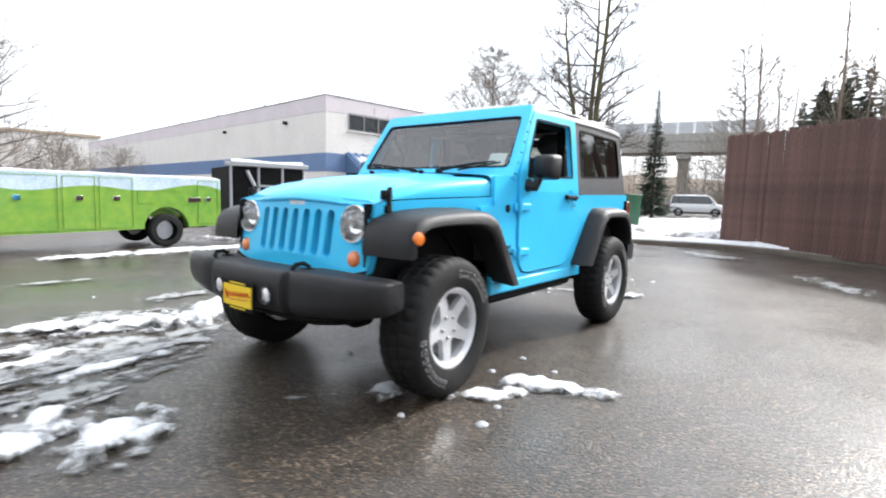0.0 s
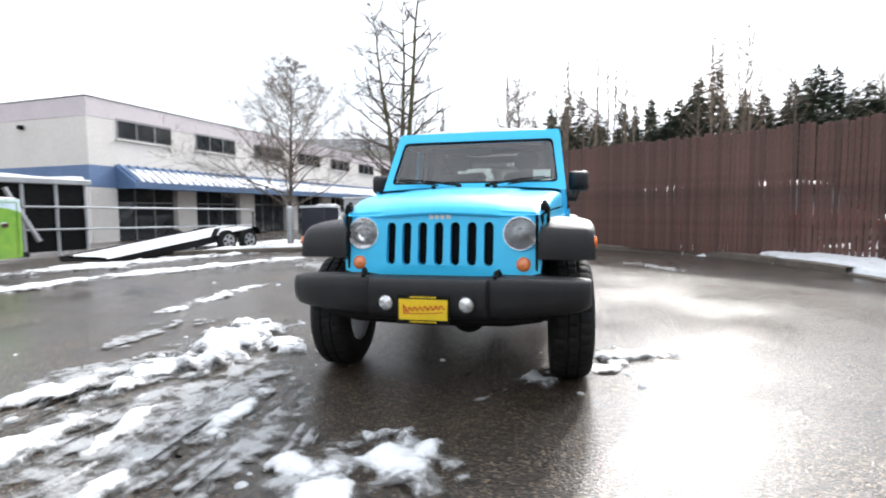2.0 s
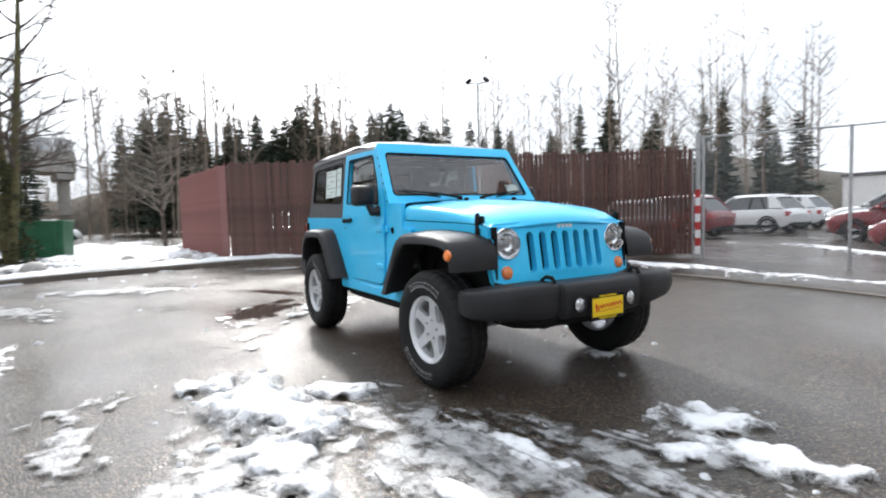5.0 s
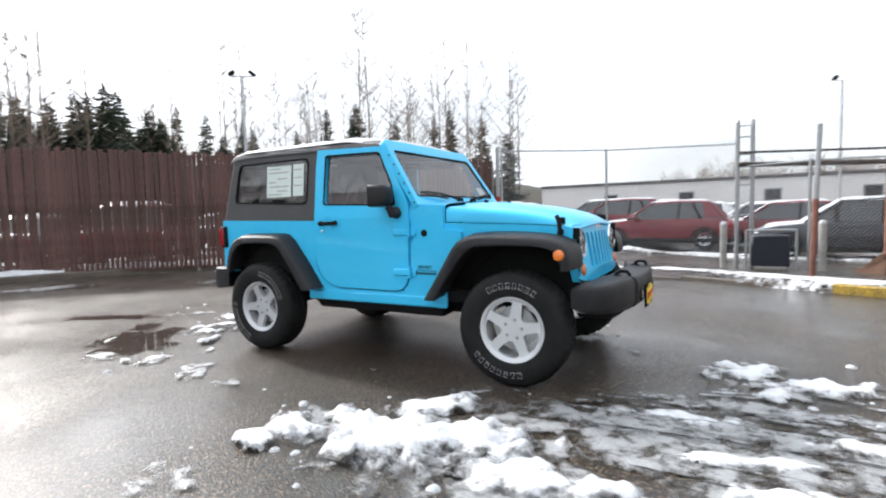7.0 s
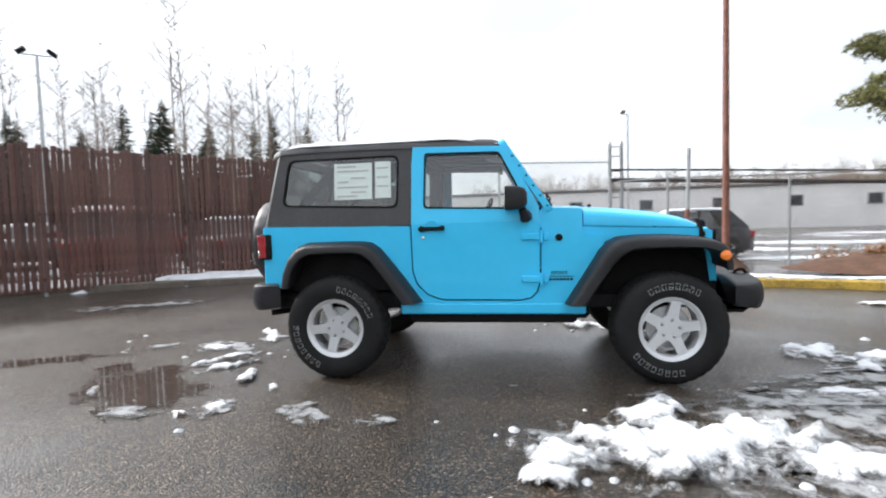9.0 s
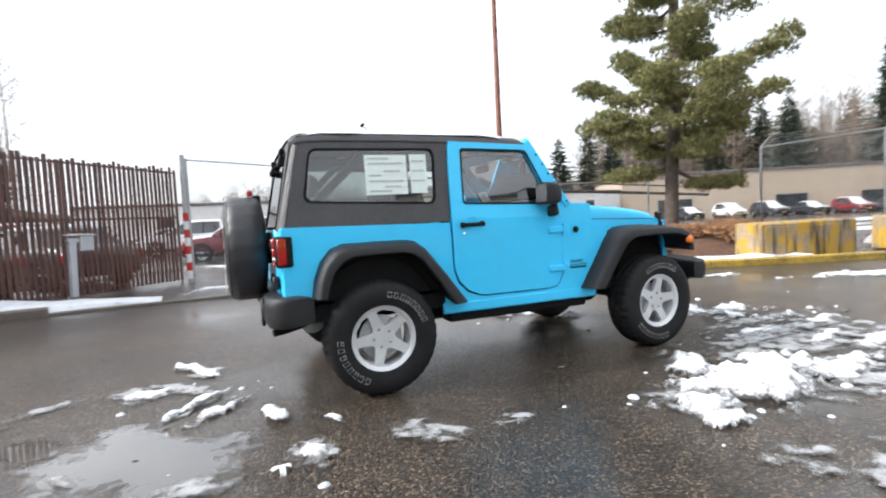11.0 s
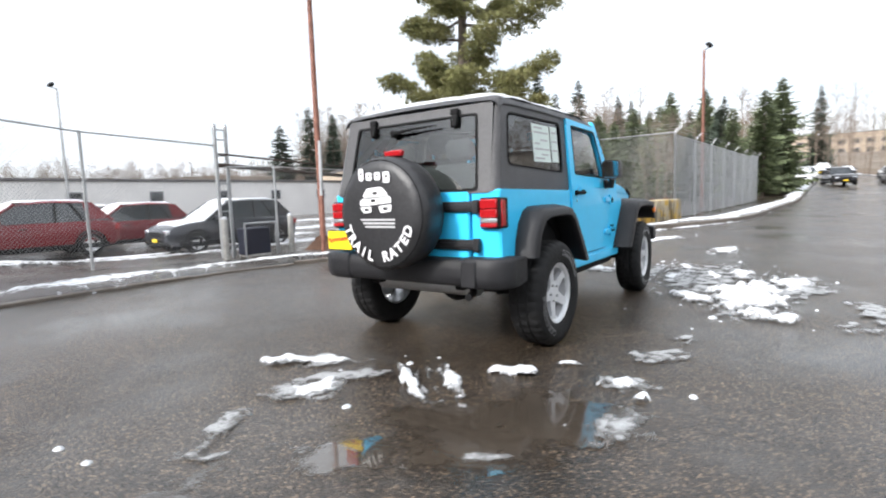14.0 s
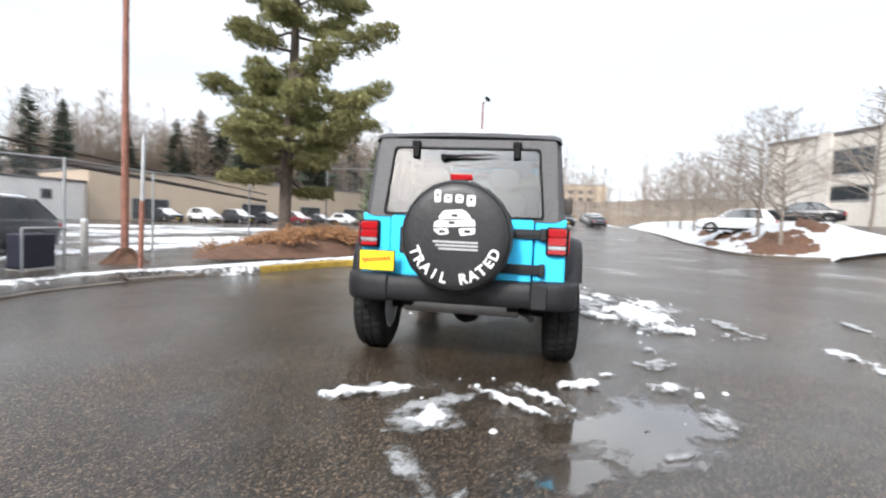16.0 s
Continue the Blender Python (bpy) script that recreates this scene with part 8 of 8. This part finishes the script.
rnd = random.Random(4)
for k in range(46):
    a, q = rnd.uniform(0, 6.28), rnd.random() ** 0.5
    u, v = 3.7 * q * math.cos(a), 1.4 * q * math.sin(a)
    build_shrub(9.6 + u * 0.94 + v * 0.3, 6.1 - u * 0.33 + v * 0.94, rnd.uniform(0.35, 0.6), rnd.uniform(0.25, 0.45), k)


def branch(g, p, d, L, r, depth, rnd, up, seg, kids=(3, 5)):
    """Recursive bare branch with fine spur twigs."""
    n = 4
    pts, q, dd = [p], p, d
    for k in range(n):
        dd = (dd + Vector((rnd.gauss(0, 0.13), rnd.gauss(0, 0.13), rnd.gauss(up, 0.08)))).normalized()
        q = q + dd * L / n
        pts.append(q)
    g.tube(pts, [max(0.0035, r * (1 - 0.7 * k / n)) for k in range(n + 1)], seg, False)
    if depth <= 0:
        for k in range(3):
            i = rnd.randint(0, n - 1)
            b = pts[i].lerp(pts[i + 1], rnd.random())
            g.tube([b, b + Vector((rnd.gauss(0, 1), rnd.gauss(0, 1), rnd.gauss(0.5, 0.6))).normalized() * rnd.uniform(0.12, 0.34) * min(1.0, 0.3 + L)], [0.0045, 0.003], 3, False)
        return
    for k in range(rnd.randint(*kids)):
        t = rnd.uniform(0.2, 1.0)
        i = min(n - 1, int(t * n))
        b = pts[i].lerp(pts[i + 1], t * n - i)
        a = rnd.uniform(0, 6.28)
        o = dd.orthogonal().normalized()
        side = (o * math.cos(a) + dd.cross(o) * math.sin(a))
        branch(g, b, (dd * 0.75 + side * rnd.uniform(0.4, 0.9)).normalized(), L * rnd.uniform(0.40, 0.66), max(0.005, r * 0.52 * (1 - 0.4 * t)), depth - 1, rnd, up, max(3, seg - 2), kids)


def build_bare_tree(m, H, seed, label, bark, spread=0.55, clear=0.22, wide=1.0, depth=3, stems=1, group="bare trees", kids=(3, 5)):
    rnd = random.Random(seed)
    th = thing("bare_tree", label, "tree", m, group)
    tr, br = Geo(), Geo()
    for s in range(stems):
        lean = Vector((rnd.gauss(0, 0.05), rnd.gauss(0, 0.05), 1)) if stems == 1 else Vector((0.10 * math.cos(2.1 * s + 1.2), 0.10 * math.sin(2.1 * s + 1.2), 1 - 0.12 * s))
        axis = [Vector((0, 0, -0.15)) + lean * (H * k / 10) + Vector((0.04 * rnd.gauss(0, 1), 0.04 * rnd.gauss(0, 1), 0)) * (k > 0) for k in range(11)]
        r0 = 0.0145 * H / (1 if stems == 1 else 1.2)
        tr.tube(axis, [r0 * (1 - 0.093 * k) for k in range(11)], 9)
        for k in range(int(40 / stems) + 8):
            f = clear + (1 - clear) * (k + rnd.random()) / (int(40 / stems) + 8)
            i = min(9, int(f * 10))
            p = axis[i].lerp(axis[i + 1], f * 10 - i)
            a = k * 2.4 + rnd.uniform(-0.6, 0.6)
            L = H * spread * wide * (1 - f) ** 0.7 * rnd.uniform(0.5, 1.0) + 0.3
            branch(br, p, Vector((math.cos(a), math.sin(a), rnd.uniform(0.15, 0.75))).normalized(), L, r0 * 0.38 * (1 - 0.7 * f) + 0.008, depth - 1, rnd, 0.05, 5, kids)
    part("trunk", tr, bark, th)
    tagged(part("branch_mass", br, M_BARKPALE if bark is not M_MOSS else M_BARK, th), kind="stuff")
    return th


build_bare_tree(place(-22.3, -14.6, 0), 9.6, 21, "broad bare deciduous tree before the workshop", M_BARK, 0.60, 0.16, depth=4, kids=(4, 5), group="bare trees before the workshop")
build_bare_tree(place(-16.1, -5.8, 0), 12.5, 22, "tall bare tree with a mossy trunk and rising limbs", M_MOSS, 0.24, 0.22, depth=3, stems=3, kids=(4, 6), group="bare trees before the workshop")
build_bare_tree(place(-24.0, -1.2, 0), 8.0, 23, "small bare tree in the snow field", M_BARK, 0.4, 0.2, group="bare trees before the workshop")
sh = build_bare_tree(place(-11.5, -40.0, 0), 4.6, 27, "low bare shrub along the workshop wall", M_BARK, 0.75, 0.05, depth=3, kids=(4, 5), group="bare shrubs along the wall")
for k, (x, y, sc) in enumerate(((-10.0, -47.0, 1.1), (-8.0, -55.0, 1.3), (-13.0, -60.0, 1.4), (-6.0, -62.0, 1.2))):
    copy_thing(sh, place(x, y, 80 * k) @ Matrix.Scale(sc, 4))
build_bare_tree(place(-2.4, -29.0, 0), 9.5, 28, "bare deciduous tree beyond the service truck", M_BARK, 0.5, 0.2, depth=3, kids=(4, 5), group="bare trees before the workshop")
# ivy and undergrowth round the mossy tree
rnd = random.Random(31)
g = Geo()
for k in range(900):
    h = rnd.random() ** 1.4 * 3.2
    a, q = rnd.uniform(0, 6.28), (0.25 + rnd.random() * 0.55) * (1.15 - h / 4.0)
    p = Vector((-16.1 + q * math.cos(a), -5.8 + q * math.sin(a), h))
    d = Vector((rnd.gauss(0, 1), rnd.gauss(0, 1), rnd.gauss(0, 0.7))).normalized() * 0.09
    w = d.orthogonal().normalized() * 0.05
    g.add([p + w, p + d, p - w, p - d], [(0, 1, 2, 3)])
M_IVY = material("dull_ivy_leaves", (0.055, 0.06, 0.025), 0.8, 0, 0.3, 3, by_island=0.4)
tagged(part("ivy", g, M_IVY, smooth=0), "dull ivy growing up the mossy tree trunk", "ivy", kind="stuff")

# right bank trees
tb = build_bare_tree(place(21.5, -12.6, 0), 6.6, 41, "young bare street tree on the snowy bank", M_BARKPALE, 0.55, 0.24, depth=3, kids=(3, 4), group="bare trees on the bank")
for k, (x, y, s) in enumerate(((26, -13.4, 1.1), (31, -14.0, 1.0), (37, -14.6, 1.15), (43, -15.2, 1.0), (50, -16.0, 1.2), (58, -16.8, 1.1), (25.0, -18.5, 1.1))):
    copy_thing(tb, place(x, y, 70 * k) @ Matrix.Scale(s, 4))


# snowy bank with mulch on the right
def bank_sheet(name, pts, mat, label, dz, seed, kind="stuff"):
    g, rows = Geo(), []
    for i, (x0, y0, x1, y1) in enumerate(pts):
        rows.append([])
        for k in range(15):
            t = k / 14
            x, y = x0 + (x1 - x0) * t, y0 + (y1 - y0) * t
            rows[-1].append((x, y, ground_z(x, y) + dz * min(1, k / 1.0, 14 - k) + 0.10 * noise.noise(Vector((x * 0.7, y * 0.7, seed))) * (0 < k < 14) - 0.02 * (k in (0, 14))))
    g.loft(rows)
    return tagged(part(name, g, mat, smooth=70), label, "snow" if mat is M_SNOW else "planting bed", kind=kind)


edge = [Vector((17.5, -12.8)), Vector((19.3, -10.9)), Vector((22.5, -10.6)), Vector((30, -11.6)), Vector((45, -13.4)), Vector((70, -16)), Vector((100, -19))]
ef = fine(spline([tuple(p) for p in edge], 6), 0.9)
bank_sheet("snow_bank", [(p.x, p.y, p.x + 3.0, p.y - 7.0) for p in ef], M_SNOW, "snow-covered bank rising from the road edge", 0.12, 5)
strip("kerb", ef, [(0.0, -0.05), (0.0, 0.12), (-0.14, 0.135), (-0.16, -0.05)], M_KERB, "wet concrete kerb along the bank", "kerb")
for k, (x, y, rx, ry) in enumerate(((22.4, -12.9, 3.2, 1.5), (27.5, -13.2, 1.4, 0.5), (32.0, -13.8, 1.5, 0.5), (24.5, -15.4, 1.8, 0.6), (38, -14.6, 1.5, 0.5), (20.6, -12.3, 2.2, 1.0), (29.5, -12.2, 1.6, 0.25))):
    snow_patch(x, y, rx, ry, -8, 0.42, 300 + k, M_MULCH, "red-brown bark mulch showing through the snow", 0.09, 0.5, "mulch_bed", 1.5, "planting bed", "mulch beds")


# firs
def build_fir(m, H, seed, label, mat, group, slim=0.17, spire=0.85, thin=0.10):
    """Whorls of drooping boughs of uneven length, each with small needle fans."""
    rnd = random.Random(seed)
    th = thing("fir_tree", label, "tree", m, group)
    part("trunk", Geo().tube([(0, 0, -0.3), (0, 0, H * 0.97)], [0.016 * H, 0.02], 7), M_BARK, th)
    g = Geo()
    z, k = 0.07 * H, 0
    while z < H * 0.995:
        f = z / H
        R = H * slim * (1 - f) ** spire + 0.06
        for b in range(7):
            a = k * 0.9 + b * 6.283 / 7 + rnd.uniform(-0.35, 0.35)
            lop = 1 + 0.35 * noise.noise(Vector((math.cos(a) * 1.3, math.sin(a) * 1.3, f * 5 + seed)))
            L = R * rnd.uniform(0.45, 1.2) * lop
            if rnd.random() < thin:
                continue
            d = Vector((math.cos(a), math.sin(a), 0))
            w = Vector((-d.y, d.x, 0))
            rise = rnd.uniform(-0.42, -0.12)
            for t in (0.22, 0.38, 0.54, 0.70, 0.86, 1.0):
                p = Vector((0, 0, z)) + d * L * t + Vector((0, 0, rise * L * t + 0.22 * L * t * t))
                s = (0.34 * L * (1.25 - t) + 0.006 * H) * rnd.uniform(0.7, 1.25)
                for q in (-1, 1):
                    tip = p + (d * rnd.uniform(0.4, 1.0) + w * q).normalized() * s + Vector((0, 0, rnd.uniform(-0.5, -0.05) * s))
                    e = d * s * 0.26 + Vector((0, 0, 0.17 * s))
                    g.add([p + e, p - e, tip], [(0, 1, 2)])
        z += H * 0.017 * (1.25 - 0.6 * f)
        k += 1
    tagged(part("crown", g, mat, th, "dark green drooping needles", smooth=0), kind="stuff")
    return th


def at(az, r):
    x, y = r * math.cos(radians(az)), r * math.sin(radians(az))
    return x, y


fir = build_fir(pose(*at(142, 58), 0), 12.5, 51, "dark green fir behind the yard", M_FIR, "firs behind the fence", 0.21)
firb = build_fir(pose(*at(150, 62), 0), 10.5, 52, "dark green fir with a broad uneven crown", M_FIR, "firs behind the fence", 0.30, 0.7, 0.2)
firc = build_fir(pose(*at(156, 66), 0), 11.5, 53, "thin dark fir with gaps between its boughs", M_FIR, "firs behind the fence", 0.18, 0.6, 0.32)
rnd = random.Random(7)
for k in range(21):
    az = 112 + 36 * k / 20 + rnd.uniform(-1.2, 1.2)
    x, y = at(az, rnd.uniform(60, 84))
    copy_thing((fir, firb, firc)[rnd.randint(0, 2)], pose(x, y, 0.5, 0, 0, rnd.uniform(0, 360)) @ Matrix.Diagonal((*[rnd.uniform(1.0, 1.4)] * 2, rnd.uniform(0.9, 1.5), 1)))
for k in range(84):
    az = 149 + 33 * k / 83 + rnd.uniform(-1, 1)
    x, y = at(az, rnd.uniform(58, 84))
    copy_thing((firb, firc, firb)[rnd.randint(0, 2)], pose(x, y, 0.5, 0, 0, rnd.uniform(0, 360)) @ Matrix.Diagonal((*[rnd.uniform(0.9, 1.4)] * 2, rnd.uniform(0.95, 1.5), 1)))
build_fir(pose(-30.0, -7.2, -0.1), 8.3, 57, "slim green conifer by the lane", M_FIR, "conifers by the lane", 0.17, 1.25, 0.05)
# group of big firs seen past the rust pole, and along the road
for x, y, s in ((50, 62, 1.45), (53, 60, 1.35), (46, 64, 1.3), (56, 63, 1.4), (61, 57, 1.15), (70, 52, 1.7), (73, 50, 1.6), (67, 54, 1.5), (76, 47, 1.5), (42, -0.5 + 4, 0.62), (44.5, 3.6, 0.75), (47, 4.2, 0.7), (52, 5.0, 0.8), (58, 6, 0.85), (64, 8, 0.9), (40.5, 5.5, 0.55), (150, -4, 1.7), (78, 36, 1.9), (86, 40, 1.8), (70, 44, 1.6), (92, 34, 2.0), (88, 46, 1.7), (95, 40, 1.9), (84, 22, 1.3), (90, 26, 1.5), (98, 20, 1.4), (104, 24, 1.5), (112, 18, 1.6), (80, 30, 1.2), (120, 30, 1.6)):
    copy_thing((fir, firb, firc)[int(x) % 3], pose(x, y, ground_z(x, y) - 0.3, 0, 0, rnd.uniform(0, 360)) @ Matrix.Scale(s, 4))


# greener conifers along the road and at the wood's edge
fird = build_fir(pose(43, 0.6, ground_z(43, 0.6) - 0.2), 8.4, 61, "bushy green conifer beside the road", M_FIRGREEN, "green conifers by the road", 0.30, 0.6, 0.12)
rnd = random.Random(19)
for x, y, s in ((45.5, -0.4, 1.0), (49, 0.5, 0.9), (41.5, 2.6, 0.72), (60, 2.5, 1.0), (66, 9, 1.1), (94, 33, 1.7), (101, 40, 1.5), (88, 52, 1.6), (80, 58, 1.4), (97, 27, 1.8), (104, 22, 1.9), (76, 64, 1.5), (90, 45, 1.3), (108, 30, 1.8)):
    copy_thing(fird, pose(x, y, ground_z(x, y) - 0.2, 0, 0, rnd.uniform(0, 360)) @ Matrix.Diagonal((s, s, s * rnd.uniform(0.85, 1.2), 1)))


rnd = random.Random(23)
for k in range(22):
    x = 50 + 26 * rnd.random()
    y = 5 + (x - 50) * 0.10 + 15 * rnd.random()
    sc = rnd.uniform(0.95, 1.35)
    copy_thing(fird, pose(x, y, ground_z(x, y) - 0.2, 0, 0, rnd.uniform(0, 360)) @ Matrix.Diagonal((sc * 0.9, sc * 0.9, sc * rnd.uniform(0.9, 1.15), 1)))


# far woods: hazy bare trees, one sheet of trunks and twigs a belt
def bare_belt(name, label, az0, az1, r0, r1, count, h0, h1, seed, mat, base=0.0):
    rnd = random.Random(seed)
    g = Geo()
    for k in range(count):
        az = rnd.uniform(az0, az1)
        x, y = at(az, rnd.uniform(r0, r1))
        H = rnd.uniform(h0, h1)
        p = Vector((x, y, ground_z(x, y) - 0.5 + base))
        top = p + Vector((rnd.gauss(0, 0.4), rnd.gauss(0, 0.4), H))
        g.tube([p, p.lerp(top, 0.5) + Vector((rnd.gauss(0, 0.2), rnd.gauss(0, 0.2), 0)), top], [0.0060 * H, 0.004 * H, 0.012], 4, False)
        for b in range(22):
            t = rnd.uniform(0.25, 0.97)
            q = p.lerp(top, t)
            a = rnd.uniform(0, 6.28)
            L = H * 0.26 * (1.05 - t) * rnd.uniform(0.6, 1.2) + 0.4
            e = q + Vector((math.cos(a) * L, math.sin(a) * L, L * rnd.uniform(0.6, 1.4)))
            g.tube([q, e], [0.0020 * H, 0.010], 3, False)
            for c in range(3):
                u = q.lerp(e, rnd.uniform(0.3, 0.95))
                v = u + Vector((rnd.gauss(0, 0.5) * L, rnd.gauss(0, 0.5) * L, L * rnd.uniform(0.2, 0.7)))
                g.tube([u, v], [0.0011 * H, 0.006], 3, False)
    ob = part(name, g, mat, smooth=0)
    return tagged(ob, label, "trees", kind="stuff")


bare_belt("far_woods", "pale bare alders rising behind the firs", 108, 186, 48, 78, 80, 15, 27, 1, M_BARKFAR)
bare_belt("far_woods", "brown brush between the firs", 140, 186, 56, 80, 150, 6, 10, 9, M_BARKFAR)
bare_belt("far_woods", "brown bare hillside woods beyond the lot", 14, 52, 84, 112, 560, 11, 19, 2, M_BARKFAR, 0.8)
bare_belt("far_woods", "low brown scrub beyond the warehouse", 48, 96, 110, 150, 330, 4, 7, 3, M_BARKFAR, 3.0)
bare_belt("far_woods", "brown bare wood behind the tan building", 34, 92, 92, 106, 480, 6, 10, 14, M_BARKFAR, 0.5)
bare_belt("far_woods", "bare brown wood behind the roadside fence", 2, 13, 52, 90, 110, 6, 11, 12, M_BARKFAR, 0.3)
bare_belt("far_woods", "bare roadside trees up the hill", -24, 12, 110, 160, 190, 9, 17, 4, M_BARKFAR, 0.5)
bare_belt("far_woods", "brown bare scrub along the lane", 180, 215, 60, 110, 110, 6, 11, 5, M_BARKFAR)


# low hills that close the distance
def hill(name, label, az0, az1, r, h, seed, mat=None):
    rows = []
    n = 60
    for k in range(n + 1):
        az = az0 + (az1 - az0) * k / n
        f = math.sin(math.pi * k / n) ** 0.5
        row = []
        for q, (dr, hh) in enumerate(((0, -1), (12, 0.45), (30, 0.85), (55, 1.0), (110, 0.9))):
            x, y = at(az, r + dr)
            row.append((x, y, hh * h * f * (1 + 0.28 * noise.noise(Vector((x * 0.02, y * 0.02, seed)))) + (0.06 * h * noise.noise(Vector((x * 0.15, y * 0.15, seed)))) * (q > 0)))
        rows.append(row)
    tagged(part(name, Geo().loft(rows), mat or M_FORESTFLOOR), label, "hill", kind="structure")


hill("backdrop", "dark wooded hill beyond the fence", 100, 196, 92, 15.5, 1, M_DARKWOOD)
hill("backdrop", "brown rise at the end of the lane", 178, 222, 110, 9.0, 6)
hill("backdrop", "brown wooded hill beyond the lot", 0, 58, 108, 18.0, 2)
hill("backdrop", "low brown hill behind the tan building", 40, 80, 108, 8.0, 7)
hill("backdrop", "low brown rise behind the warehouse", 38, 96, 130, 9.0, 3)
hill("backdrop", "hill where the road goes up", -40, 14, 150, 12.0, 4)
hill("backdrop", "low rise behind the workshop", 205, 330, 160, 9.0, 5)
